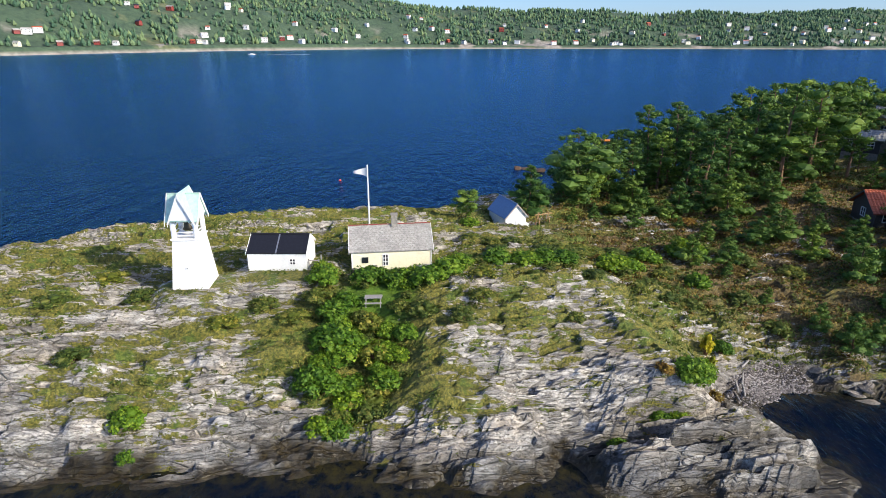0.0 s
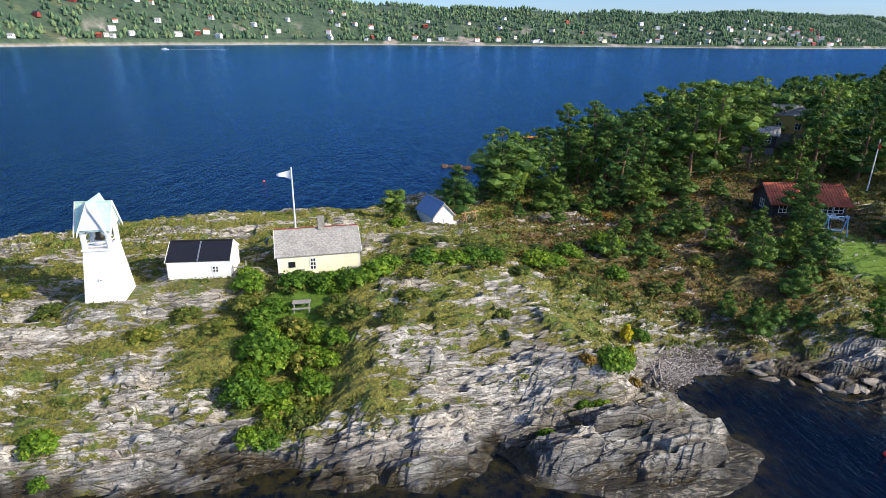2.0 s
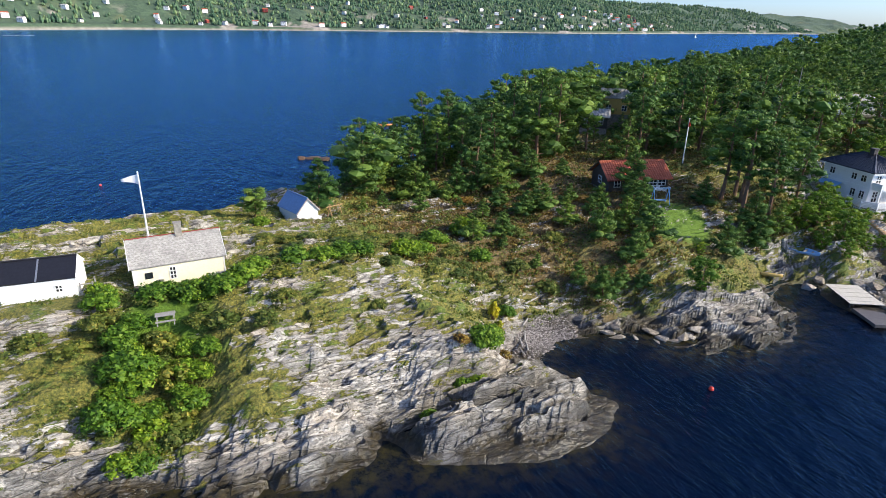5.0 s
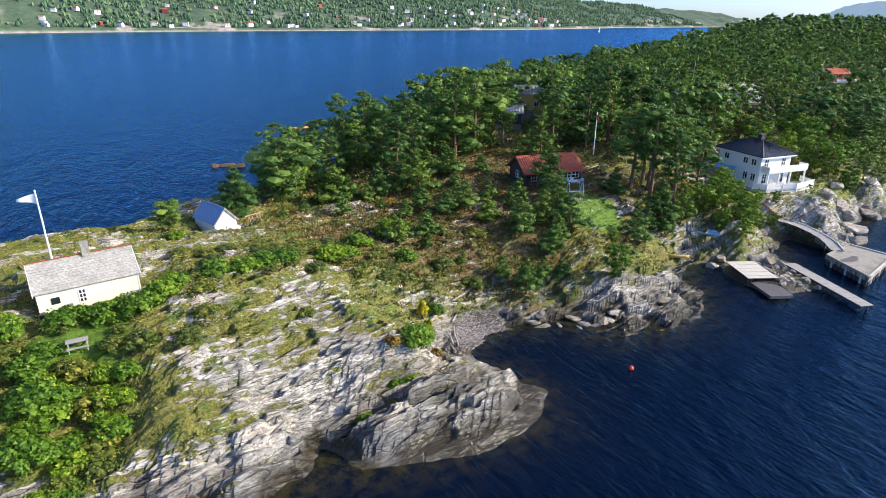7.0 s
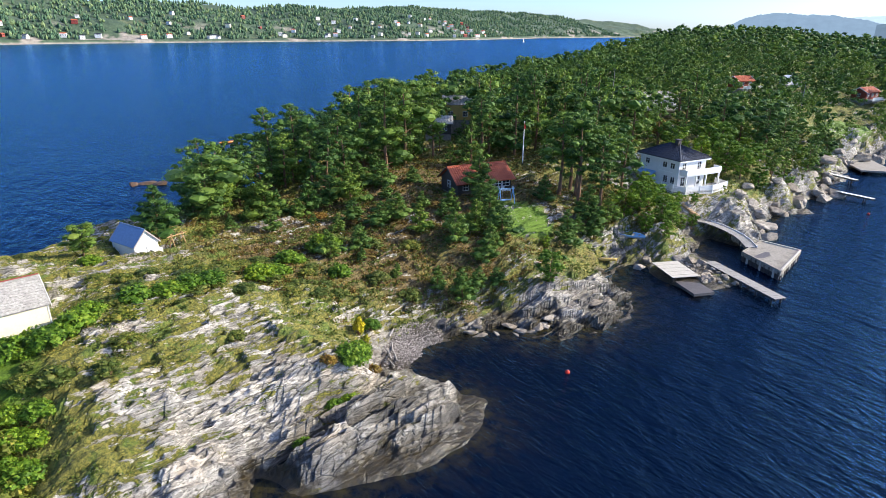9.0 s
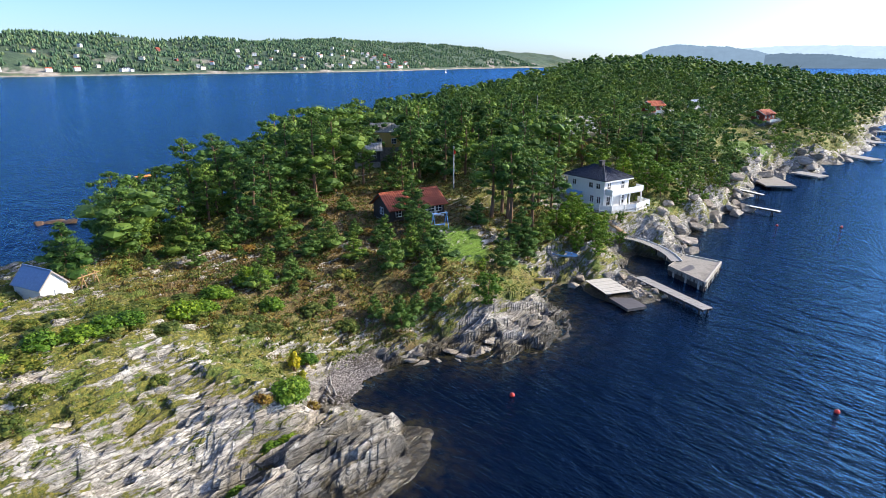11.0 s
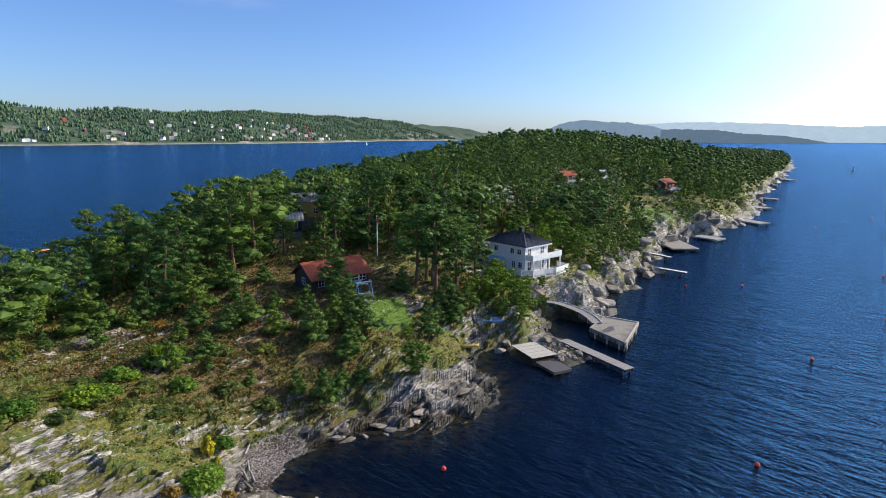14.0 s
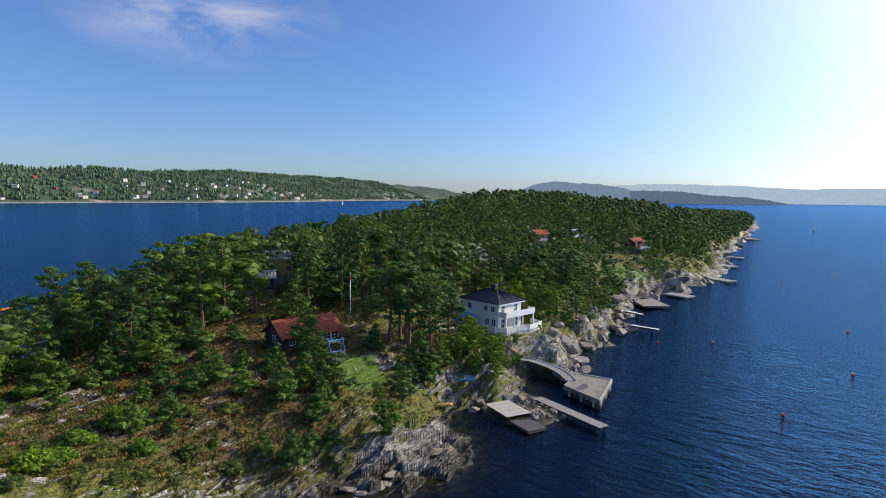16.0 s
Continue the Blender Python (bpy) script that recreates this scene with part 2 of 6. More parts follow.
    grow = m.math("ADD", grow, m.math("ADD", m.math("MULTIPLY", m.attribute("crack"), 0.22), m.math("MULTIPLY", gap, 0.20)))
    grow = m.math("SUBTRACT", grow, m.math("MULTIPLY", m.math("SUBTRACT", big_tone, 0.5), 0.35))
    grow = m.ramp(grow, (0.49, 0.0), (0.555, 1.0))
    rock = m.mix(m.math("MULTIPLY", m.attribute("crack"), 0.35), rock, (0.035, 0.034, 0.022))
    base = m.mix(grow, rock, plants)
    pebble = m.ramp(m.voronoi(6.0), (0.0, (0.40, 0.36, 0.33)), (0.35, (0.22, 0.195, 0.18)), (0.6, (0.06, 0.052, 0.048)))
    base = m.mix(m.attribute("shingle"), base, pebble)
    weed = m.ramp(m.noise(2.2, 4, 0.6), (0.35, (0.016, 0.013, 0.009)), (0.7, (0.060, 0.044, 0.016)))
    base = m.mix(m.attribute("tide"), base, weed)
    slab = m.math("ADD", m.math("MULTIPLY", big_face, 0.55), m.math("MULTIPLY", small_face, 0.24))
    slab = m.math("ADD", slab, m.math("ADD", m.math("MULTIPLY", big_tone, 0.35), m.math("MULTIPLY", small_tone, 0.18)))
    slab = m.math("SUBTRACT", slab, m.math("MULTIPLY", gap, 0.25))
    slab = m.math("ADD", slab, m.math("ADD", m.math("MULTIPLY", band, 0.16), m.math("MULTIPLY", grit, 0.12)))
    turf = m.math("ADD", m.math("MULTIPLY", tuft, 0.45), m.math("MULTIPLY", cover, 0.3))
    relief = m.mix(m.math("MAXIMUM", grow, m.attribute("shingle")), slab, turf)
    m.bump(relief, 1.0, 0.40)
    rough = m.mix(m.attribute("tide"), (0.85, 0.85, 0.85), (0.35, 0.35, 0.35))
    return m.set(Base_Color=base, Roughness=rough)


WATER, GROUND = water_material(), ground_material()
WHITE = paint("white_paint", (0.80, 0.79, 0.76), 0.5, 6, 0.05, (0.5, 0.47, 0.42), 0.3)
CREAM = paint("pale_yellow_paint", (0.86, 0.80, 0.58), 0.6, 6, 0.06, (0.5, 0.45, 0.4), 0.25)
OCHRE = paint("ochre_paint", (0.62, 0.40, 0.10), 0.6, 6, 0.08)
RUST = paint("dark_red_paint", (0.22, 0.035, 0.025), 0.6, 6, 0.12)
DARKWOOD = paint("dark_stained_boards", (0.055, 0.045, 0.04), 0.7, 6, 0.2)
GREYWOOD = paint("weathered_grey_boards", (0.33, 0.31, 0.28), 0.8, 9, 0.25, (0.25, 0.24, 0.22), 0.5, stretch=(1, 6, 1))
TANWOOD = paint("raw_timber", (0.42, 0.26, 0.12), 0.75, 9, 0.2, stretch=(1, 1, 4))
SLATE = paint("grey_slate", (0.39, 0.37, 0.33), 0.75, 5, 0.25, (0.2, 0.2, 0.2), 0.5)
FELT = paint("black_roof_sheet", (0.014, 0.014, 0.018), 0.45, 5, 0.25)
TILEBLUE = paint("blue_black_roof_tile", (0.018, 0.022, 0.034), 0.4, 5, 0.2)
TILERED = paint("red_roof_tile", (0.42, 0.09, 0.035), 0.7, 5, 0.25, (0.3, 0.25, 0.2), 0.5)
COPPER = paint("green_copper", (0.42, 0.60, 0.52), 0.6, 4, 0.12, (0.6, 0.6, 0.5), 0.5)
SHEET = paint("blue_grey_metal_sheet", (0.17, 0.26, 0.40), 0.45, 5, 0.12, metal=0.2)
GLASS = paint("dark_window_glass", (0.02, 0.025, 0.03), 0.08, 2, 0.1)
CONCRETE = paint("stained_concrete", (0.30, 0.27, 0.225), 0.85, 5, 0.2, (0.2, 0.18, 0.16), 0.7)
def gneiss_material():
    """Pale banded rock of the loose boulders, with dark lichen and cracks."""
    m = Nodes("boulder_gneiss")
    band, grit = m.noise(3.0, 7, 0.7, m.coords((0.5, 1.6, 2.2)), 0.4), m.noise(7, 5, 0.75)
    rock = m.ramp(band, (0.32, (0.11, 0.095, 0.078)), (0.48, (0.35, 0.305, 0.25)), (0.68, (0.54, 0.485, 0.41)))
    rock = m.mix(m.math("MULTIPLY", m.ramp(grit, (0.5, 0.0), (0.6, 1.0)), 0.5), rock, (0.11, 0.105, 0.09))
    m.bump(m.math("ADD", band, m.math("MULTIPLY", grit, 0.6)), 1.0, 0.15)
    return m.set(Base_Color=m.mix(m.chance(), rock, m.mix(1.0, rock, (0.75, 0.70, 0.62), "MULTIPLY")), Roughness=0.85)


GNEISS = gneiss_material()
STONE = paint("lichened_stone", (0.30, 0.275, 0.235), 0.9, 3, 0.3, (0.2, 0.2, 0.18), 0.5)
BLEACHED = paint("bleached_boards", (0.55, 0.51, 0.43), 0.8, 9, 0.22, (0.3, 0.28, 0.25), 0.5, stretch=(1, 6, 1))
DAMP = paint("damp_concrete", (0.11, 0.095, 0.085), 0.5, 5, 0.25)
WEEDY = paint("weed_brown_rock", (0.115, 0.068, 0.036), 0.7, 4, 0.35, (0.15, 0.13, 0.1), 0.6)
BRASS = paint("dark_bronze", (0.10, 0.08, 0.05), 0.4, 5, 0.2, metal=0.8)
METAL = paint("grey_metal", (0.5, 0.5, 0.5), 0.4, 5, 0.1, metal=0.8)
RED = paint("red_plastic", (0.75, 0.045, 0.02), 0.35, 5, 0.06)
ORANGE = paint("orange_hull", (0.75, 0.24, 0.03), 0.4, 5, 0.06)
BLUE = paint("pale_blue_hull", (0.22, 0.42, 0.66), 0.4, 5, 0.08)
BARK = paint("pine_bark", (0.20, 0.115, 0.065), 0.9, 7, 0.3, stretch=(1, 1, 0.3))
NEEDLE = leafy("pine_needles", (0.034, 0.080, 0.018), (0.108, 0.204, 0.037), (0.190, 0.280, 0.054))
YOUNG_NEEDLE = leafy("young_pine_needles", (0.038, 0.086, 0.018), (0.116, 0.205, 0.034), (0.185, 0.262, 0.050))
WOOD_NEEDLE = leafy("wood_needles", (0.034, 0.076, 0.018), (0.098, 0.180, 0.034), (0.155, 0.240, 0.048), own="shade")
YELLOW = leafy("yellow_leaves", (0.30, 0.26, 0.02), (0.55, 0.50, 0.03), (0.7, 0.62, 0.08))
LEAF = leafy("broad_leaves", (0.042, 0.098, 0.010), (0.138, 0.250, 0.018), (0.245, 0.340, 0.034))
SHRUB = leafy("shrub_leaves", (0.045, 0.075, 0.014), (0.14, 0.175, 0.028), (0.29, 0.27, 0.065))
AUTUMN = leafy("autumn_leaves", (0.09, 0.045, 0.014), (0.19, 0.115, 0.024), (0.30, 0.23, 0.045))


# ---- the lie of the land ----
def lattice(ix, iy, seed):
    """A repeatable random number from 0 to 1 for each lattice point."""
    n = (ix.astype(np.int64) * 374761393 + iy.astype(np.int64) * 668265263 + seed * 2246822519) & 0xFFFFFFFF
    n = ((n ^ (n >> 13)) * 1274126177) & 0xFFFFFFFF
    return ((n ^ (n >> 16)) & 0xFFFFFF) / float(0xFFFFFF)


def smooth_noise(x, y, seed=0):
    ix, iy = np.floor(x), np.floor(y)
    u, v = x - ix, y - iy
    u, v = u * u * (3 - 2 * u), v * v * (3 - 2 * v)
    a, b = lattice(ix, iy, seed), lattice(ix + 1, iy, seed)
    c, d = lattice(ix, iy + 1, seed), lattice(ix + 1, iy + 1, seed)
    return (a + (b - a) * u) * (1 - v) + (c + (d - c) * u) * v - 0.5


def rough_noise(x, y, seed=0, octaves=4):
    return sum(smooth_noise(x * 2**k + 17 * k, y * 2**k - 9 * k, seed + k) / 2**k for k in range(octaves))


def step_in(v, low, high):
    v = np.clip((v - low) / (high - low), 0, 1)
    return v * v * (3 - 2 * v)


def blob(x, y, cx, cy, rx, ry=None, turn=0.0):
    c, s = math.cos(radians(turn)), math.sin(radians(turn))
    u, v = (x - cx) * c + (y - cy) * s, -(x - cx) * s + (y - cy) * c
    return np.exp(-((u / rx) ** 2) - (v / (ry or rx)) ** 2)


def strata(along, across, thick, length, seed):
    """Layered rock, broken across: each point's level, and its nearness to a joint from 0 to 1."""
    v = across / thick
    k = np.floor(v)
    f = v - k
    edge = 0.15 / thick

    def layer(row, rise):
        u = along / length + 7 * lattice(row, row * 0 + 3, seed)
        m = np.floor(u)
        g = u - m

        def piece(n, to):
            return (lattice(row, n, seed + 1) - 0.5) * 0.9 + (0.5 - rise) * (0.25 + 0.95 * lattice(row, n, seed + 2)) + (lattice(row, n, seed + 3) - 0.5) * 0.7 * (to - 0.5)

        near = step_in(g, 0, 0.22 / length)
        return piece(m - 1, g + 1) * (1 - near) + piece(m, g) * near, 1 - np.clip(np.abs(g - 0.11 / length) / (0.18 / length), 0, 1)

    here, cross = layer(k, f)
    before, _ = layer(k - 1, f + 1)
    t = step_in(f, 0, edge)
    return before * (1 - t) + here * t, np.maximum(1 - np.clip(np.abs(f - edge * 0.3) / (edge * 0.7), 0, 1), 0.7 * cross)


LEE_COAST = [(-98, 42), (-72, 35), (-45, 31.5), (-25, 30.7), (-14, 32.8), (-7, 32.3), (0, 31.2), (6, 31), (8.8, 33.8), (10.6, 30.8), (14.3, 29.9), (18.2, 29.3), (21.8, 28.8),
             (24.8, 29.3), (26.2, 30.8), (27.0, 33.6), (26.2, 36.6), (24.4, 39.6), (26, 41.2), (29.3, 42.6), (31.4, 43.2), (34.9, 41.7), (37.4, 40.6), (38.3, 37.6), (41, 36.2), (43.8, 34.9),
             (47.6, 34.4), (51.5, 34.8), (54.5, 37.4), (57.3, 39.4), (58, 42.6), (63, 45.6), (66, 44.6), (64, 35.5), (69.5, 33.8), (72.5, 38.5), (76.5, 42.6), (80.6, 45.4), (83.2, 45.2), (83.6, 41), (86, 38.6), (92.3, 39.8), (97, 43.2), (101, 43.2), (106, 44.6), (112, 43),
             (114.5, 47), (118, 46.5), (123.8, 44.4), (128, 44), (133, 49), (141, 51.7), (157, 54.8), (164, 52), (175, 54), (186, 49.6), (192, 50.4), (198, 58)]
FAR_COAST = [(210, 47.5), (225, 48.8), (265, 53), (319, 65), (400, 74), (560, 96), (718, 118), (900, 150), (1010, 190), (1000, 320), (760, 410), (450, 352), (310, 283),
             (212, 230), (131, 186), (73, 147), (37, 118), (25, 104), (14, 98), (5, 95), (-5, 88), (-28, 83), (-45, 72), (-60, 62), (-80, 53), (-100, 47)]
COAST = np.array(LEE_COAST + FAR_COAST, float)


def inland(x, y):
    """Metres in from the shoreline; negative out at sea."""
    best, inside = np.full(x.shape, 1e9), np.zeros(x.shape, bool)
    for (ax, ay), (bx, by) in zip(COAST, np.roll(COAST, -1, 0)):
        dx, dy = bx - ax, by - ay
        t = np.clip(((x - ax) * dx + (y - ay) * dy) / (dx * dx + dy * dy), 0, 1)
        best = np.minimum(best, (x - ax - t * dx) ** 2 + (y - ay - t * dy) ** 2)
        cross = (ay > y) != (by > y)
        inside ^= cross & (x < (bx - ax) * (y - ay) / (by - ay + 1e-12) + ax)
    return np.where(inside, 1, -1) * np.sqrt(best)


STRIKE = radians(9)   # the rock's layers run nearly along x


def land(x, y, fine=True):
    """Height and what covers the ground: metres, plants, heath, lawn, shingle, tide, cracks, dark rock."""
    x, y = np.asarray(x, float), np.asarray(y, float)
    near = 1 - step_in(np.hypot(x - 5, y - 45), 60, 120)
    far = step_in(x, 75, 110)
    s = inland(x + 6 * far * rough_noise(x / 16, y / 16, 13, 3) + 1.3 * rough_noise(x / 3.2, y / 3.2, 3) * (0.4 + near), y + 7 * far * rough_noise(x / 16, y / 16, 19, 3) + 1.3 * rough_noise(x / 3.2, y / 3.2, 9) * (0.4 + near))
    beach = blob(x, y, 27.4, 42.6, 5.0, 2.3, 28)
    ledge = blob(x, y, 19, 32.3, 11.5, 5.4, -3)
    trough = np.exp(-((y - np.interp(x, [8, 10, 14, 18.5, 23], [33.6, 34.3, 35.4, 36.3, 39.6])) / 1.0) ** 2) * step_in(x, 7, 10) * (1 - step_in(x, 22, 25))
    shelf = blob(x, y, 46, 38.2, 15, 7.6, -4)
    top = 8.4 - 1.2 * step_in(-x, 28, 60) + 1.4 * rough_noise(x / 26, y / 26, 21, 3) - 2.6 * blob(x, y, 28, 74, 26, 20) + 1.6 * blob(x, y, 12, 50, 12, 7) + 1.8 * blob(x, y, 48, 82, 16) - 5.0 * step_in(x, 380, 800)
    reach = 7.5 - 2.6 * step_in(-x, 20, 45) + 8 * blob(x, y, 45, 40, 15, 9) + 5 * step_in(x, 20, 60) * step_in(y, 60, 90) + 8 * step_in(x, 150, 260)
    h = np.where(s > 0, top * (1 - np.exp(-((np.maximum(s, 0) / (reach * 1.04)) ** 1.25))), np.maximum(s * 0.4, -4))
    h = np.where(s > 0, np.minimum(h, h * (1 - 0.86 * beach) + 0.0), h)
    low = np.minimum(h + 0.8, 0.35 + 1.15 * step_in(s, 0, 1.3) + 0.20 * np.clip(s, 0, 5) + 0.7 * rough_noise(x / 5, y / 2, 5))
    h = h + (low - h) * step_in(ledge, 0.35, 0.75)
    h = h - np.where(s > 0, np.minimum(1.3, np.maximum(h - 0.6, 0)), 0) * trough
    low = np.minimum(h, 0.4 + 0.30 * np.clip(s, 0, 7) + 1.4 * rough_noise(x / 4, y / 4, 6) + 1.1 * rough_noise(x / 1.5, y / 1.5, 8, 2))
    h = h + (low - h) * step_in(shelf, 0.3, 0.8)
    crag = (1 - near) * step_in(s, 0, 3) * (1 - step_in(s, 10, 20)) * step_in(x, 60, 90)
    h = h + crag * (3.6 * rough_noise(x / 10, y / 10, 25, 3) + 3.4 * rough_noise(x / 4.5, y / 3.2, 27, 4))
    h = h - np.where(s > 0, 1.5 * blob(x, y, -6, 39, 4.5, 7, -15), 0)
    deep = step_in(s, 2, 60)
    h = h + deep * (15 * blob(x, y, 390, 225, 210, 110, 18) + 2.5 * blob(x, y, 185, 120, 80, 45, 25))
    flat = np.zeros_like(h)
    for cx, cy, rx, ry, level in SITES:
        g = step_in(blob(x, y, cx, cy, rx, ry), 0.25, 0.7) * (1 if level < 1 else step_in(s, 0.2, 2.4))
        h, flat = h + (level - h) * g, np.maximum(flat, g)
    shore = np.clip(s, 0, 1e9)
    gully = blob(x, y, -6, 40, 5.5, 9, -12)
    plants = 0.46 + 0.11 * near * step_in(shore, 4, 9) + 0.15 * step_in(shore, 5.0, 15) + 0.32 * step_in(x, 88, 105) * step_in(shore, 4.5, 8) - 0.25 * (1 - step_in(shore, 1.5, 4.5)) + 0.9 * gully * step_in(shore, 3, 6) + 0.8 * rough_noise(x / 6 + y / 14, y / 3.2 - x / 9, 31, 4)
    plants = plants + 0.04 * blob(x, y, 14, 43, 10, 6) + 0.22 * blob(x, y, 16, 56, 14, 7) - 0.38 * blob(x, y, 3, 39.5, 4.5, 5) + 0.1 * blob(x, y, 26, 49, 6, 5) - 0.17 * blob(x, y, -27, 45, 17, 8) - 0.2 * blob(x, y, -14, 63, 30, 7) - 0.14 * blob(x, y, -25, 36, 16, 4) - 0.75 * step_in(ledge, 0.45, 0.8) - 0.6 * step_in(shelf, 0.55, 0.85) + 0.35 * blob(x, y, 44, 48.5, 18, 4.5, -4) + 0.35 * step_in(np.hypot(x - 60, y - 95), 60, 20)
    plants = np.maximum(plants - 0.6 * beach, flat * 0.62)
    heath = 0.75 * blob(x, y, 34, 62, 26, 20) + 0.4 * blob(x, y, 60, 80, 30)
    lawn = step_in(blob(x, y, 53.2, 54.8, 6.6, 4.6, 40), 0.3, 0.6) + step_in(blob(x, y, -5.5, 45.5, 3.6, 3.2), 0.3, 0.6) + step_in(blob(x, y, 178, 66, 16, 6), 0.3, 0.6)
    shingle = step_in(beach, 0.3, 0.5) * (shore < 7)
    tide = 1 - step_in(h + 1.2 * rough_noise(x / 2.5, y / 2.5, 41), 0.35, 1.1 + 0.2 * shelf) + 0.3 * step_in(shelf, 0.3, 0.75) * (0.3 + 1.5 * rough_noise(x / 2, y / 2, 43, 3)) + 0.45 * step_in(ledge, 0.45, 0.85) * (0.4 + 1.3 * rough_noise(x / 3, y / 1.5, 45, 3))
    if fine:
        c, sn = math.cos(STRIKE), math.sin(STRIKE)
        along, across = x * c + y * sn, -x * sn + y * c + 0.9 * smooth_noise(x / 9, y / 9, 51) + 0.3 * h
        bare = np.clip(1.25 - 0.8 * plants, 0.2, 1) * step_in(shore, 0.0, 1.0) * (1 - flat) * (1 - shingle) * (0.7 + 0.3 * near)
        split = np.zeros_like(h)
        wx, wy = 0.4 * rough_noise(x / 2.2, y / 2.2, 55, 3), 0.16 * rough_noise(x / 2.0, y / 2.0, 57, 3)
        for thick, length, lift, seed in ((1.7, 5.5, 0.85, 60), (0.75, 2.4, 0.58, 64)):
            level, joint = strata(along + wx, across + wy + 1.2 * smooth_noise(x / 15, y / 15, 53), thick, length, seed)
            h = h + bare * lift * (1 + 1.0 * step_in(ledge, 0.35, 0.7) - 0.45 * step_in(shelf, 0.15, 0.5)) * (level - 0.22 * joint**2)
            split = np.maximum(split, bare * joint**3 * min(1, lift * 1.3))
        crossed, notch = strata(x * 0.98 - y * 0.2 + wx, y * 0.98 + x * 0.2 + 0.25 * h + 0.8 * wx, 2.1, 3.2, 68)   # the shelf's layers
        h = h + bare * 0.85 * step_in(shelf, 0.15, 0.5) * (crossed - 0.25 * notch**2)
        split = np.maximum(split, bare * notch**3 * step_in(shelf, 0.15, 0.5))
        h = h + bare * 0.12 * rough_noise(x / 0.9, y / 0.9, 71, 3)
        h = h + np.clip(plants, 0, 1) * (0.22 * rough_noise(x / 1.1, y / 1.1, 81, 4) + 0.3 * rough_noise(x / 4, y / 4, 85, 3)) * (1 - 0.8 * flat) * step_in(shore, 0, 2)
    else:
        split = 0 * h
    wet = 0.85 * step_in(ledge, 0.30, 0.6) * (0.50 + 2.3 * rough_noise(x / 5, y / 0.9, 47, 3)) + 0.35 * step_in(shelf, 0.4, 0.8) * (0.2 + 1.8 * rough_noise(x / 3, y / 3, 49, 3)) + 0.7 * (1 - step_in(h + rough_noise(x / 2, y / 2, 48, 2), 0.8, 2.2))
    return h, np.stack([plants, heath, lawn, shingle, tide, split, wet], -1)


# Ground levelled for the buildings: place, reach and height.
SITES = [(-4.6, 51.5, 6.5, 5.0, 7.6), (-14.3, 50.0, 5.0, 4.0, 8.2), (-21.0, 46.5, 4.2, 3.6, 8.0), (8.6, 69.5, 4.0, 3.2, 6.0),
         (55.5, 69.5, 8, 6, 6.7), (90, 54.5, 11.5, 9.0, 5.2), (68, 62, 5, 5, 6.5), (68.6, 38.2, 6.5, 6.0, 0.55)]


def ground(x, y, fine=False):
    return float(land(np.array([x]), np.array([y]), fine)[0][0])


def mesh_object(name, verts, faces, material, smooth=True):
    """Links a mesh from vertex and face arrays (all faces with the same count of corners)."""
    me = bpy.data.meshes.new(name)
    verts, faces = np.asarray(verts, np.float32), np.asarray(faces, np.int32)
    me.vertices.add(len(verts))
    me.vertices.foreach_set("co", verts.ravel())
    me.loops.add(faces.size)
    me.loops.foreach_set("vertex_index", faces.ravel())
    me.polygons.add(len(faces))
    me.polygons.foreach_set("loop_start", np.arange(0, faces.size, faces.shape[1], dtype=np.int32))
    me.polygons.foreach_set("loop_total", np.full(len(faces), faces.shape[1], np.int32))
    me.polygons.foreach_set("use_smooth", np.full(len(faces), smooth))
    me.update(calc_edges=True)
    me.materials.append(material)
    return new(name, me)


def grid_faces(rows, cols):
    i = np.arange(rows * cols).reshape(rows, cols)
    return np.stack([i[:-1, :-1], i[:-1, 1:], i[1:, 1:], i[1:, :-1]], -1).reshape(-1, 4)


def rock_patch(x, y):
    """Whether a point lies in the near stretch, which has a finer sheet laid along the rock's layers."""
    return (x > -56) & (x < 64) & (y > 24) & (y < 56 + 0.10 * np.abs(x))


def island():
    # Near by, a grid along the layers of the rock; beyond, a fan of quads that widen with distance.
    c, sn = math.cos(STRIKE), math.sin(STRIKE)
    u, v = np.meshgrid(np.arange(-52, 74, 0.24), np.arange(14, 68, 0.125))
    near_x, near_y = u * c - v * sn, u * sn + v * c
    angles = np.concatenate([np.arange(-75, -42, 1.0), np.arange(-42, 62, 0.22), np.arange(62, 96, 0.35)])
    reach = [23.0]
    while reach[-1] < 1080:
        r = reach[-1]
        reach.append(r + (0.22 if r < 66 else 0.22 * (r / 66) ** 1.9))
    a, r = np.meshgrid(np.radians(angles), np.array(reach))
    points, quads, covers, start = [], [], [], 0
    for x, y, fine in ((near_x, near_y, True), (r * np.sin(a), r * np.cos(a), False)):
        h, cover = land(x, y)
        faces = grid_faces(*x.shape)
        flat = h.ravel()
        inside = rock_patch(x, y).ravel()
        keep = (flat[faces] > -1.5).any(1) & (inside[faces].any(1) if fine else ~inside[faces].all(1))
        faces = faces[keep]
        used = np.unique(faces)
        index = np.zeros(flat.size, np.int64)
        index[used] = np.arange(len(used)) + start
        start += len(used)
        points.append(np.stack([x.ravel(), y.ravel(), flat], -1)[used])
        quads.append(index[faces])
        covers.append(cover.reshape(-1, 7)[used])
    ob = mesh_object("ground", np.concatenate(points), np.concatenate(quads), GROUND, False)
    cover = np.clip(np.concatenate(covers), -1, 1.5)
    for n, name in enumerate(("plants", "heath", "lawn", "shingle", "tide", "crack", "wet")):
        layer = ob.data.attributes.new(name, "FLOAT", "POINT")
        layer.data.foreach_set("value", np.ascontiguousarray(cover[:, n], np.float32))
    return tagged(ob, "rocky island of grey layered gneiss with grass and heather", "island", kind="structure")


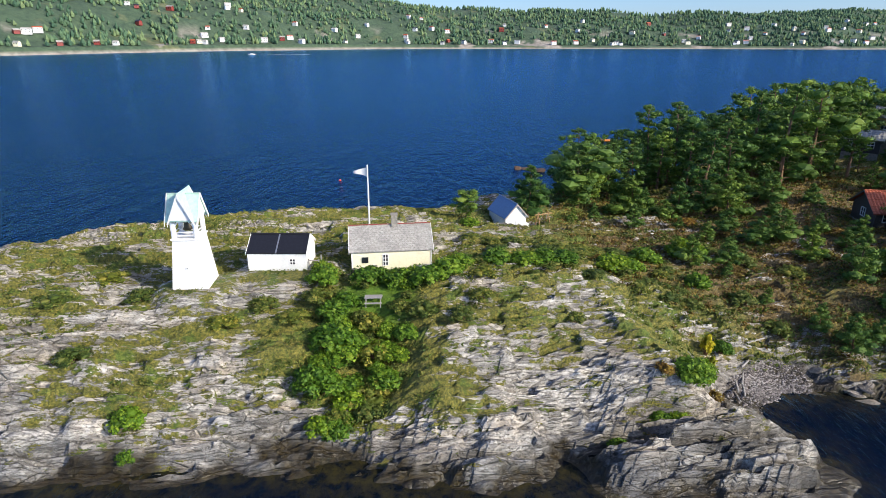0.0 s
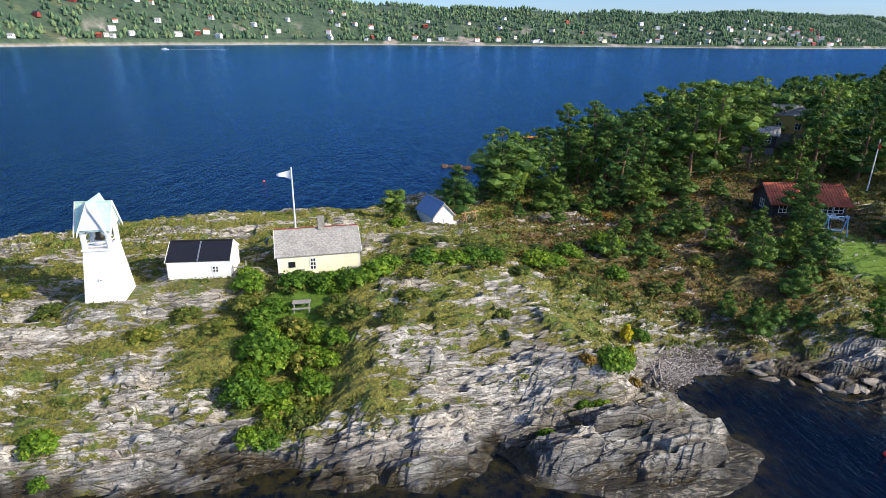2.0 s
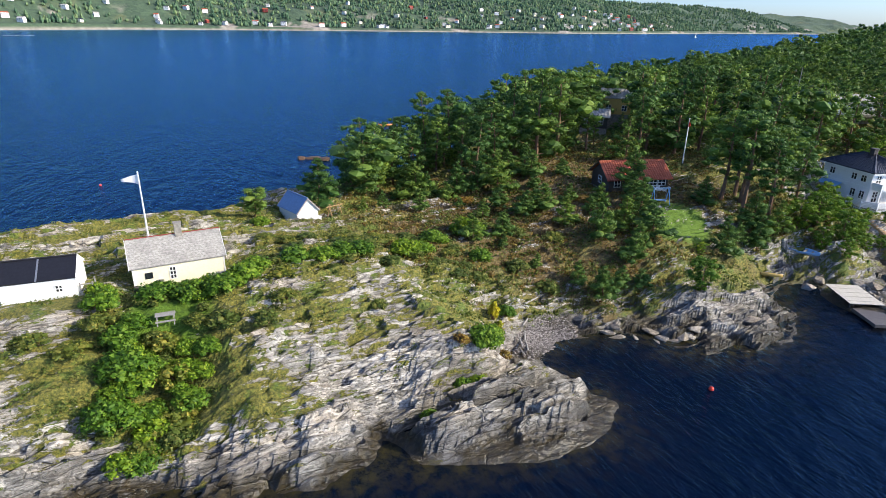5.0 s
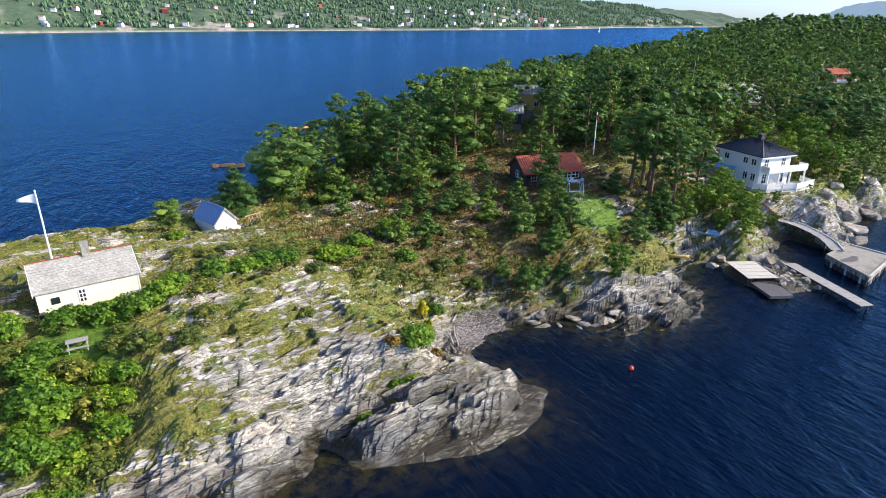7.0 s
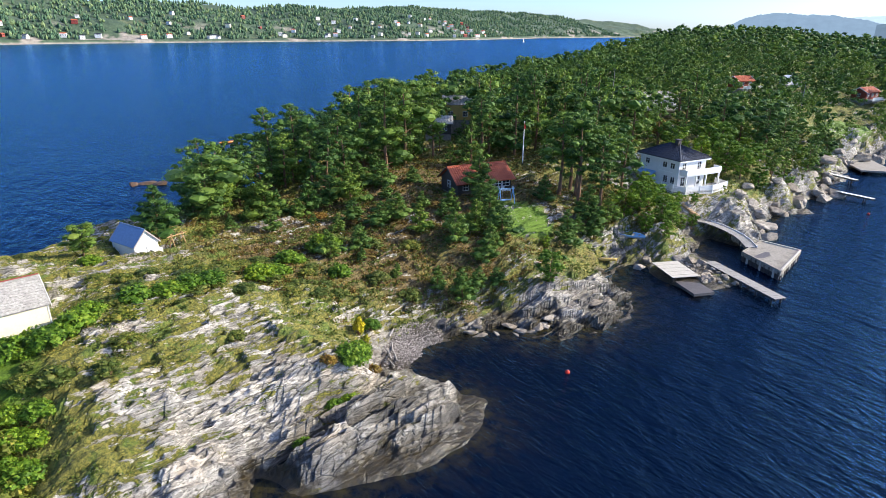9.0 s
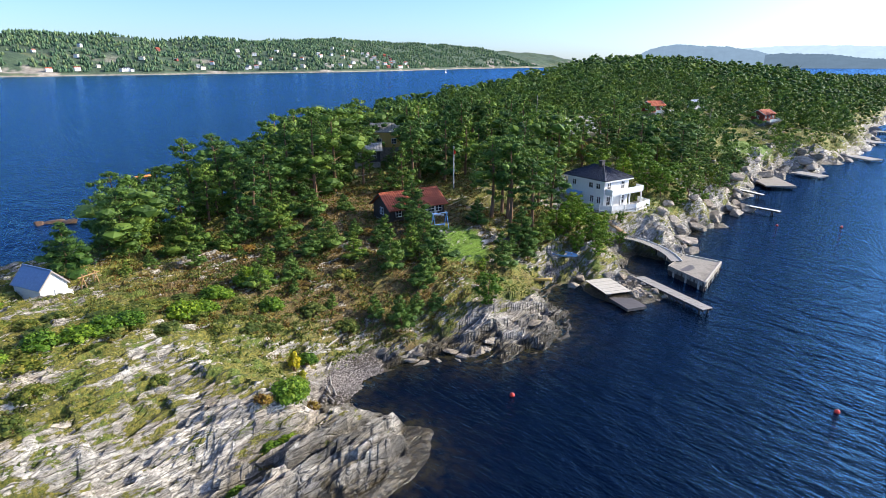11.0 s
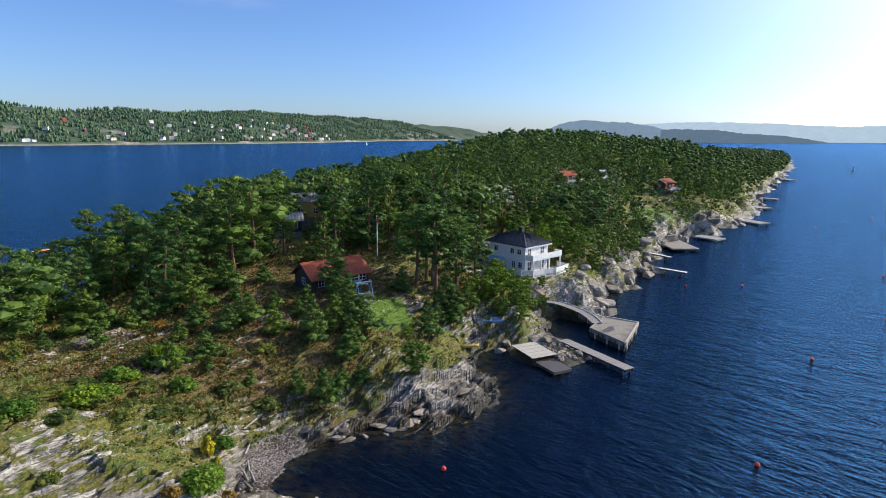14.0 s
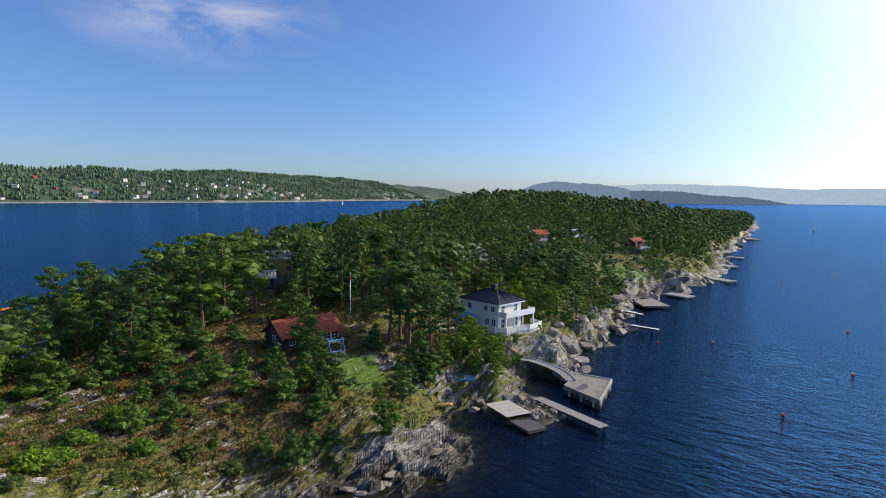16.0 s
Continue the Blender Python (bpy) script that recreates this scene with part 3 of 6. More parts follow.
island()


def sea():
    angles = np.concatenate([np.arange(-60, -42, 2.0), np.arange(-42, 92, 0.5), np.arange(92, 300.1, 4.0)])
    reach = [0.0, 12]
    while reach[-1] < 4600:
        r = reach[-1]
        reach.append(r + (0.9 if 24 < r < 66 else max(0.9, 0.012 * r ** 1.25)))
    a, r = np.meshgrid(np.radians(angles), np.array(reach))
    x, y = r * np.sin(a), r * np.cos(a)
    ob = mesh_object("water", np.stack([x, y, 0 * x], -1).reshape(-1, 3), grid_faces(*x.shape), WATER)
    shoal = np.exp(np.minimum(inland(x, y) + 1.2 * rough_noise(x / 3, y / 3, 47, 3), 0) / 1.9) * (r < 150)
    layer = ob.data.attributes.new("shoal", "FLOAT", "POINT")
    layer.data.foreach_set("value", np.ascontiguousarray(shoal.ravel(), np.float32))
    return tagged(ob, "deep blue fjord water with small wind ripples", "sea", kind="structure")


sea()


# ---- building kit ----
class Shape:
    """Collects plain solids into one mesh."""

    def __init__(self):
        self.v, self.f = [], []

    def add(self, verts, faces):
        n = len(self.v)
        self.v += [tuple(p) for p in verts]
        self.f += [tuple(i + n for i in face) for face in faces]
        return self

    def box(self, x0, x1, y0, y1, z0, z1):
        return self.hull([(x0, y0), (x1, y0), (x1, y1), (x0, y1)], z0, z1)

    def hull(self, ring, z0, z1, top=1.0):
        """An upright prism over a ring of points; top scales its upper ring about the middle."""
        n = len(ring)
        cx, cy = sum(p[0] for p in ring) / n, sum(p[1] for p in ring) / n
        low = [(x, y, z0) for x, y in ring]
        high = [(cx + (x - cx) * top, cy + (y - cy) * top, z1) for x, y in ring]
        return self.add(low + high, [tuple(range(n))[::-1], tuple(range(n, 2 * n))] + [(i, (i + 1) % n, n + (i + 1) % n, n + i) for i in range(n)])

    def slab(self, a, b, c, d, thick):
        """A sheet with corners a, b, c, d (counter-clockwise from outside) and a thickness inwards."""
        p = [Vector(q) for q in (a, b, c, d)]
        n = (p[1] - p[0]).cross(p[3] - p[0]).normalized() * thick
        return self.add([*p, *(q - n for q in p)], [(0, 1, 2, 3), (7, 6, 5, 4), (0, 4, 5, 1), (1, 5, 6, 2), (2, 6, 7, 3), (3, 7, 4, 0)])

    def rod(self, a, b, r0, r1=None, sides=8):
        a, b = Vector(a), Vector(b)
        w = (b - a).normalized()
        u = w.orthogonal().normalized()
        v = w.cross(u)
        r1 = r0 if r1 is None else r1
        ring = [u * math.cos(k * math.tau / sides) + v * math.sin(k * math.tau / sides) for k in range(sides)]
        return self.add([a + q * r0 for q in ring] + [b + q * r1 for q in ring],
                        [(k, (k + 1) % sides, sides + (k + 1) % sides, sides + k) for k in range(sides)] + [tuple(range(sides))[::-1], tuple(range(sides, 2 * sides))])

    def lathe(self, outline, sides=12, at=(0, 0, 0)):
        """Turns (radius, height) pairs round the upright axis."""
        n, verts = len(outline), []
        for k in range(sides):
            c, s = math.cos(k * math.tau / sides), math.sin(k * math.tau / sides)
            verts += [(at[0] + r * c, at[1] + r * s, at[2] + z) for r, z in outline]
        faces = [(k * n + i, (k + 1) % sides * n + i, (k + 1) % sides * n + i + 1, k * n + i + 1) for k in range(sides) for i in range(n - 1)]
        return self.add(verts, faces)

    def gable(self, x0, x1, y0, y1, z0, z1, ridge):
        """Walls with gable ends: the ridge runs along x."""
        ym = (y0 + y1) / 2
        v = [(x0, y0, z0), (x1, y0, z0), (x1, y1, z0), (x0, y1, z0), (x0, y0, z1), (x1, y0, z1), (x1, y1, z1), (x0, y1, z1), (x0, ym, ridge), (x1, ym, ridge)]
        return self.add(v, [(0, 1, 5, 4), (2, 3, 7, 6), (1, 2, 6, 9, 5), (3, 0, 4, 8, 7), (4, 5, 9, 8), (6, 7, 8, 9), (3, 2, 1, 0)])


def part(name, shape, material, parent, label="", smooth=False, kind=""):
    """One mesh under a thing or a part."""
    me = bpy.data.meshes.new(name)
    me.from_pydata(shape.v, [], shape.f)
    me.materials.append(material)
    if smooth:
        me.polygons.foreach_set("use_smooth", [True] * len(me.polygons))
    ob = new(name, me)
    ob.parent = parent
    return tagged(ob, label, kind=kind)


def thing(name, x, y, z, yaw, label, category, group=""):
    ob = new(name)
    ob.empty_display_size = 0.3
    ob.matrix_world = pose(x, y, z, 0, 0, yaw)
    return tagged(ob, label, category, group)


def window(parent, at, size, panes=(2, 2), side="y", frame_paint=None, depth=0.05):
    """A glazed window set on a wall that faces -y (side y) or -x (side x); at is its lower left corner."""
    (x, y, z), (w, h), (nx, ny) = at, size, panes
    frame, bar = Shape(), 0.07

    def lay(shape, u0, u1, z0, z1, d0, d1):
        return shape.box(x + u0, x + u1, y - d1, y - d0, z + z0, z + z1) if side == "y" else shape.box(x - d1, x - d0, y - u1, y - u0, z + z0, z + z1)

    rings = [[(x + u, y - d, z + v) if side == "y" else (x - d, y - u, z + v) for u, v in ((e, e), (w - e, e), (w - e, h - e), (e, h - e))] for e, d in ((0, -0.02), (0, depth), (bar, depth), (bar, -0.02))]
    frame.add([p for r in rings for p in r], [(r * 4 + k, r * 4 + (k + 1) % 4, (r + 1) % 4 * 4 + (k + 1) % 4, (r + 1) % 4 * 4 + k) for r in range(4) for k in range(4)])
    ob = part("window", frame, frame_paint or WHITE, parent)
    for k in range(1, nx):
        u = k * (w - bar) / nx
        part("glazing_bar", lay(Shape(), u, u + bar, bar, h - bar, -0.02, depth - 0.006), frame_paint or WHITE, ob)
    for k in range(1, ny):
        v = k * (h - bar) / ny
        part("glazing_bar", lay(Shape(), bar, w - bar, v, v + bar, -0.02, depth - 0.012), frame_paint or WHITE, ob)
    for i in range(nx):
        for j in range(ny):
            u, v = i * (w - bar) / nx + bar, j * (h - bar) / ny + bar
            part("pane", lay(Shape(), u, u + (w - bar) / nx - bar, v, v + (h - bar) / ny - bar, -0.01, 0.012), GLASS, ob)
    return ob


def tiled(a, b, c, d, wide, deep, diamond=False, seed=1, lift=0.03):
    """Overlapping tiles on the slope a, b (eave) to c, d (ridge), joined in one mesh."""
    rnd = random.Random(seed)
    a, b, c, d = (Vector(p) for p in (a, b, c, d))
    nx, ny = max(1, round((b - a).length / wide)), max(1, round((d - a).length / deep))
    n = (b - a).cross(d - a).normalized()
    out = Shape()
    for j in range(ny):
        for i in range(nx):
            s = 0.5 * (j % 2) if diamond else 0.0
            u0, u1, v0, v1 = (i + s) / nx, min(1, (i + s + 0.95) / nx), j / ny, min(1, (j + 1.25) / ny)

            def at(u, v, up):
                return (a + (b - a) * u) * (1 - v) + (d + (c - d) * u) * v + n * up
            up = lift * (1 + rnd.uniform(-0.25, 0.5))
            if diamond:
                um = (u0 + u1) / 2
                out.add([at(um, v0, up), at(u1, v0 + 0.5 / ny, up * 0.8), at(um, v1, 0.006), at(u0, v0 + 0.5 / ny, up * 0.8), at(um, v0, 0), at(u1, v0 + 0.5 / ny, 0), at(u0, v0 + 0.5 / ny, 0)],
                        [(0, 1, 2, 3), (4, 5, 1, 0), (6, 4, 0, 3)])
            else:
                um, arch = (u0 + u1) / 2, up * 1.5
                out.add([at(u0, v0, up), at(um, v0, up + arch), at(u1, v0, up), at(u1, v1, 0.006), at(um, v1, 0.006 + arch), at(u0, v1, 0.006), at(u0, v0, 0), at(u1, v0, 0)],
                        [(0, 1, 4, 5), (1, 2, 3, 4), (6, 7, 2, 1, 0)])
    return out


def pitched_roof(parent, x0, x1, y0, y1, eave, ridge, material, over=0.35, tile=None, label="", trim=WHITE, diamond=False):
    """A gabled roof with the ridge along x: two slabs, tiles on them, bargeboards and a ridge cap."""
    ym = (y0 + y1) / 2
    k = (ridge - eave) / (ym - y0)
    xa, xb, ya, yb, ze = x0 - over, x1 + over, y0 - over, y1 + over, eave - over * k
    lift = 0.12
    roof = Shape().slab((xa, ya, ze + lift), (xb, ya, ze + lift), (xb, ym, ridge + lift), (xa, ym, ridge + lift), 0.10)
    roof.slab((xb, yb, ze + lift), (xa, yb, ze + lift), (xa, ym, ridge + lift), (xb, ym, ridge + lift), 0.10)
    ob = part("roof", roof, material, parent, label)
    if tile:
        part("roof_tiles", tiled((xa, ya, ze + lift), (xb, ya, ze + lift), (xb, ym, ridge + lift), (xa, ym, ridge + lift), *tile, diamond), material, ob, kind="stuff")
        part("roof_tiles", tiled((xb, yb, ze + lift), (xa, yb, ze + lift), (xa, ym, ridge + lift), (xb, ym, ridge + lift), *tile, diamond), material, ob, kind="stuff")
    cap = Shape().rod((xa, ym, ridge + lift + 0.02), (xb, ym, ridge + lift + 0.02), 0.09, sides=6)
    part("ridge_cap", cap, material, ob)
    for x in (xa - 0.04, xb):
        for y, s in ((ya, 1), (yb, -1)):
            board = Shape()
            q = [(x, y, ze + lift - 0.17), (x, ym, ridge + lift - 0.17), (x, ym, ridge + lift + 0.05), (x, y, ze + lift + 0.05)]
            board.add(q + [(x + 0.04, *p[1:]) for p in q], [(0, 1, 2, 3), (7, 6, 5, 4), (0, 4, 5, 1), (1, 5, 6, 2), (2, 6, 7, 3), (3, 7, 4, 0)])
            part("bargeboard", board, trim, ob)
    return ob


# ---- plants ----
def ball():
    """Corners and faces of a small twenty-sided ball."""
    g = (1 + 5 ** 0.5) / 2
    v = np.array([(-1, g, 0), (1, g, 0), (-1, -g, 0), (1, -g, 0), (0, -1, g), (0, 1, g), (0, -1, -g), (0, 1, -g), (g, 0, -1), (g, 0, 1), (-g, 0, -1), (-g, 0, 1)])
    near = np.linalg.norm(v[:, None] - v[None], axis=2) < 2.1
    f = [(i, j, k) for i in range(12) for j in range(i) for k in range(j) if near[i, j] and near[j, k] and near[i, k]]
    f = [t if np.dot(np.cross(v[t[1]] - v[t[0]], v[t[2]] - v[t[0]]), v[t[0]]) > 0 else t[::-1] for t in f]
    return v / np.linalg.norm(v[0]), np.array(f)


BALL, BALL_FACES = ball()


def leaf_blades(centres, size, outward, rnd, loose=0.42, sprigs=0.3):
    """Three-cornered leaf or needle sprays: most lie along the clump's skin, some stick out of it."""
    n = len(centres)
    normal = outward + rnd.normal(0, loose, (n, 3)) + (0, 0, 0.25)
    normal /= np.linalg.norm(normal, axis=1)[:, None] + 1e-9
    side = np.cross(normal, rnd.normal(0, 1, (n, 3)))
    side /= np.linalg.norm(side, axis=1)[:, None] + 1e-9
    out = rnd.random(n) < sprigs
    side[out] = side[out] * 0.5 + outward[out] + (0, 0, 0.45)
    side /= np.linalg.norm(side, axis=1)[:, None] + 1e-9
    up = np.cross(normal, side)
    s = size * rnd.uniform(0.6, 1.4, (n, 1))
    a, b = side * s * np.where(out, 1.5, 1.0)[:, None], up * s * np.where(out, 0.35, 0.85)[:, None]
    verts = np.stack([centres + a, centres - a * 0.6 + b, centres - a * 0.6 - b], 1).reshape(-1, 3)
    return verts, np.arange(3 * n).reshape(-1, 3)


def puffs(middles, radii, count, size, seed, squash=0.7, core=0.74, loose=0.42, sprigs=0.3):
    """Leaf clumps: a dense uneven heart in each, with count blades round it."""
    rnd = np.random.default_rng(seed)
    mid, rad = np.asarray(middles, float), np.asarray(radii, float)
    m, r = np.repeat(mid, count, 0), np.repeat(rad, count)[:, None]
    way = rnd.normal(0, 1, m.shape)
    way[:, 2] += 0.25
    way /= np.linalg.norm(way, axis=1)[:, None]
    verts, faces = leaf_blades(m + way * r * rnd.uniform(0.72, 1.08, (len(m), 1)) * (1, 1, squash), size, way, rnd, loose, sprigs)
    if core:
        k = len(mid)
        heart = BALL[None] * rnd.uniform(0.72, 1.25, (k, 12, 1)) * (rad * core)[:, None, None] * (1, 1, squash) + mid[:, None]
        faces = np.concatenate([faces, (np.arange(k)[:, None, None] * 12 + BALL_FACES[None]).reshape(-1, 3) + len(verts)])
        verts = np.concatenate([verts, heart.reshape(-1, 3)])
    return verts, faces


def data_from(name, verts, faces, material):
    ob = mesh_object(name, verts, faces, material, False)
    me = ob.data
    bpy.data.objects.remove(ob)
    return me


def pine_shape(seed, height, slim, rich, leaf, cone=False, count=42, needles=True, core=0.66, full=False):
    """Trunk and crown of one pine: limbs leave the trunk all round, with needle clumps along their outer halves."""
    rnd = random.Random(seed)
    lean = (rnd.uniform(-0.04, 0.04), rnd.uniform(-0.04, 0.04))
    bare = (rnd.choice((0.04, 0.07, 0.12)) if slim > 0.8 else rnd.uniform(0.25, 0.4)) if not cone else rnd.uniform(0.03, 0.08)

    def stem(t):
        z = t * height
        return Vector((lean[0] * z + 0.12 * math.sin(t * 5 + seed), lean[1] * z + 0.12 * math.cos(t * 4 + seed), z))

    trunk = Shape()
    r = 0.02 * height + 0.03
    for k in range(6):
        trunk.rod(stem(k / 6) - Vector((0, 0, 0.3 if k == 0 else 0)), stem((k + 1) / 6), r * (1 - k / 6.6), r * (1 - (k + 1) / 6.6), 7)
    middles, radii = [], []
    limbs = int(9 + rich * 15)
    for k in range(limbs):
        t = bare + (0.97 - bare) * (k + rnd.random() * 0.8) / limbs
        turn = k * 2.4 + rnd.uniform(-0.5, 0.5)
        reach = height * 0.30 * slim * (math.sin(math.pi * min(1, (1 - t) / (1 - bare) * 0.82 + 0.1)) ** 0.7) * rnd.uniform(0.6, 1.25)
        if cone:
            reach = height * 0.36 * slim * (1.06 - t) ** 0.85 * rnd.uniform(0.7, 1.15)
        base = stem(t)
        tip = base + Vector((math.cos(turn) * reach, math.sin(turn) * reach, reach * rnd.uniform(0.05, 0.5)))
        trunk.rod(base, tip, r * 0.32 * (1 - t * 0.7), 0.012, 4)
        for f in (0.5, 0.92):
            p = base.lerp(tip, f)
            middles.append(p + Vector((rnd.uniform(-1, 1), rnd.uniform(-1, 1), rnd.uniform(-0.2, 0.6))) * 0.14 * reach)
            radii.append(max(0.05 * height / 1.6, reach * (rnd.uniform(0.40, 0.58) if full else rnd.uniform(0.27, 0.44))))
    middles.append(stem(0.98))
    radii.append(height * 0.05)
    verts, faces = puffs(middles, radii, count, leaf, seed, 0.62, core, sprigs=0.45 if needles else 0.1)
    verts[:, 2] = np.maximum(verts[:, 2], 0.02)
    return trunk, verts, faces


def shape_data(name, shape, material):
    me = bpy.data.meshes.new(name)
    me.from_pydata(shape.v, [], shape.f)
    me.materials.append(material)
    return me


def plant_kind(name, seed, make, bark, leaves):
    trunk, verts, faces = make(seed)
    return shape_data("trunk", trunk, bark), data_from("crown", verts, faces, leaves), float(verts[:, 2].max())


def plant(kind, name, x, y, height, label, category, group, yaw=None, sink=0.1, wide=1.0, z=None):
    """Stands one plant of a kind on the ground, scaled to its height."""
    trunk, crown, tall = kind
    s = height / tall
    ob = new(name)
    ob.empty_display_size = 0.3
    ob.matrix_world = pose(x, y, (ground(x, y) if z is None else z) - sink, 0, 0, (x * 71 + y * 37) % 360 if yaw is None else yaw) @ Matrix.Diagonal((s * wide, s * wide, s, 1))
    tagged(ob, label, category, group)
    for part_name, me in (("trunk", trunk), ("crown", crown)):
        p = new(part_name, me)
        p.parent = ob
    return ob


def bush_shape(seed, wide=1.0, leaf=0.085, clumps=18, count=70):
    rnd = random.Random(seed)
    stems, middles, radii = Shape(), [], []
    for k in range(clumps):
        a, d = k * 2.4 + rnd.uniform(-0.4, 0.4), math.sqrt((k + 0.5) / clumps) * wide
        z = (0.30 + 0.55 * (1 - (d / wide) ** 2)) * rnd.uniform(0.75, 1.15)
        p = Vector((math.cos(a) * d * 0.75, math.sin(a) * d * 0.75, z))
        stems.rod((p.x * 0.2, p.y * 0.2, -0.1), p, 0.03, 0.01, 4)
        middles.append(p)
        radii.append(rnd.uniform(0.24, 0.40) * wide)
    verts, faces = puffs(middles, radii, count, leaf, seed, 0.85, 0.7, 0.5, 0.15)
    verts[:, 2] = np.maximum(verts[:, 2], 0.0)
    return stems, verts, faces


# ---- the bell tower, the shed and the yellow house ----
def ring(half, turn=0):
    return [(-half, -half), (half, -half), (half, half), (-half, half)]


def bell_tower():
    t = thing("bell_tower", -21.3, 47.0, 7.75, 4, "tapered white wooden bell tower with a green copper roof", "bell tower")
    part("plinth", Shape().hull(ring(1.7), -1.2, 0.05, 0.94), STONE, t, "rough whitewashed stone plinth")
    part("body", Shape().hull(ring(1.5), 0, 4.5, 0.70), WHITE, t)
    part("ledge", Shape().box(-1.16, 1.16, -1.16, 1.16, 4.46, 4.58), WHITE, t)
    for k in range(1, 9):   # the boards' horizontal joints
        w = 1.5 - 0.45 * k / 9 + 0.012
        part("batten", Shape().hull(ring(w), 0.5 * k, 0.5 * k + 0.03, 0.998), WHITE, t)
    for sx in (-1, 1):
        for sy in (-1, 1):
            part("post", Shape().rod((sx * 0.9, sy * 0.9, 4.55), (sx * 0.86, sy * 0.86, 6.4), 0.16, sides=4), WHITE, t)
            part("brace", Shape().rod((sx * 0.84, sy * 0.9, 5.55), (sx * 0.3, sy * 0.9, 6.15), 0.07, sides=4), WHITE, t)
            part("cheek", Shape().box(sx * 0.9 - 0.2, sx * 0.9 + 0.2, sy * 0.9 - 0.05, sy * 0.9 + 0.05, 4.58, 6.3), WHITE, t)
    for sy in (-1, 1):
        for z in (4.8, 5.08):
            part("rail", Shape().rod((-0.9, sy * 0.9, z), (0.9, sy * 0.9, z), 0.05, sides=4), WHITE, t)
            part("rail", Shape().rod((sy * 0.9, -0.9, z), (sy * 0.9, 0.9, z), 0.05, sides=4), WHITE, t)
    part("beam", Shape().box(-0.9, 0.9, -0.1, 0.1, 5.95, 6.15), GREYWOOD, t)
    bell = part("bell", Shape().lathe([(0.02, 5.9), (0.2, 5.85), (0.27, 5.6), (0.33, 5.35), (0.45, 5.15), (0.42, 5.13), (0.2, 5.35)], 16), BRASS, t, "dark bronze bell", True)
    part("clapper", Shape().rod((0, 0, 5.65), (0, 0, 5.05), 0.02, 0.05), BRASS, bell)
    roof = Shape()
    for s in (-1, 1):
        roof.slab((-1.28 * s, -1.28 * s, 6.1), (1.28 * s, -1.28 * s, 6.1), (1.28 * s, 0, 8.15), (-1.28 * s, 0, 8.15), 0.07)
        roof.slab((1.0 * s, -1.46 * s, 6.15), (1.0 * s, 1.46 * s, 6.15), (0, 1.46 * s, 8.42), (0, -1.46 * s, 8.42), 0.07)
    cover = part("roof", roof, COPPER, t, "verdigris copper cross-gable roof")
    part("ridge_cap", Shape().rod((0, -1.48, 8.45), (0, 1.48, 8.45), 0.05, sides=6), COPPER, cover)
    part("ridge_cap", Shape().rod((-1.3, 0, 8.18), (1.3, 0, 8.18), 0.05, sides=6), COPPER, cover)
    for s in (-1, 1):
        g = [(-0.92, s * 1.38, 6.25), (0.92, s * 1.38, 6.25), (0, s * 1.38, 8.3)]
        part("gable", Shape().add(g + [(x, y + 0.06, z) for x, y, z in g], [(0, 1, 2), (5, 4, 3), (0, 3, 4, 1), (1, 4, 5, 2), (2, 5, 3, 0)]), WHITE, t)
        g = [(s * 1.14, -1.12, 6.3), (s * 1.14, 1.12, 6.3), (s * 1.14, 0, 8.0)]
        part("gable", Shape().add(g + [(x + 0.06, y, z) for x, y, z in g], [(0, 1, 2), (5, 4, 3), (0, 3, 4, 1), (1, 4, 5, 2), (2, 5, 3, 0)]), WHITE, t)
        for e in (-1, 1):
            part("bargeboard", Shape().slab((0, s * 1.50, 8.5), (e * 1.1, s * 1.50, 6.02), (e * 1.1, s * 1.50, 5.7), (0, s * 1.50, 8.14), 0.05), WHITE, cover)
            part("bargeboard", Shape().slab((s * 1.32, 0, 8.22), (s * 1.32, e * 1.38, 6.02), (s * 1.32, e * 1.38, 5.72), (s * 1.32, 0, 7.9), 0.05), WHITE, cover)
    window(t, (-0.18, -1.34, 2.0), (0.26, 0.22), (1, 1))


def shed():
    t = thing("white_shed", -14.85, 51.2, 8.1, 0.5, "long white shed with a black sheet roof on the rocks", "shed")
    part("foundation", Shape().box(-2.65, 2.65, -1.95, 1.95, -0.6, 0.1), STONE, t)
    part("wall", Shape().gable(-2.62, 2.62, -1.9, 1.9, 0.05, 1.75, 2.85), WHITE, t)
    roof = pitched_roof(t, -2.55, 2.55, -1.9, 1.9, 1.75, 2.85, FELT, 0.12, None, "flat black roof sheets")
    part("seam", Shape().slab((-0.1, -2.04, 1.83), (0.02, -2.04, 1.83), (0.02, 0, 3.0), (-0.1, 0, 3.0), 0.05), METAL, roof)
    window(t, (1.1, -1.9, 0.65), (0.55, 0.62), (2, 2))
    part("platform", Shape().box(2.66, 3.8, -1.9, -0.6, -0.2, 0.22), GREYWOOD, t, "small weathered plank platform")
    for x, y in ((2.8, -1.8), (3.7, -1.8), (3.7, -0.7)):
        part("post", Shape().box(x - 0.05, x + 0.05, y - 0.05, y + 0.05, 0.2, 1.2), GREYWOOD, t)
    part("rail", Shape().box(2.8, 3.7, -1.84, -1.76, 1.0, 1.08), GREYWOOD, t)


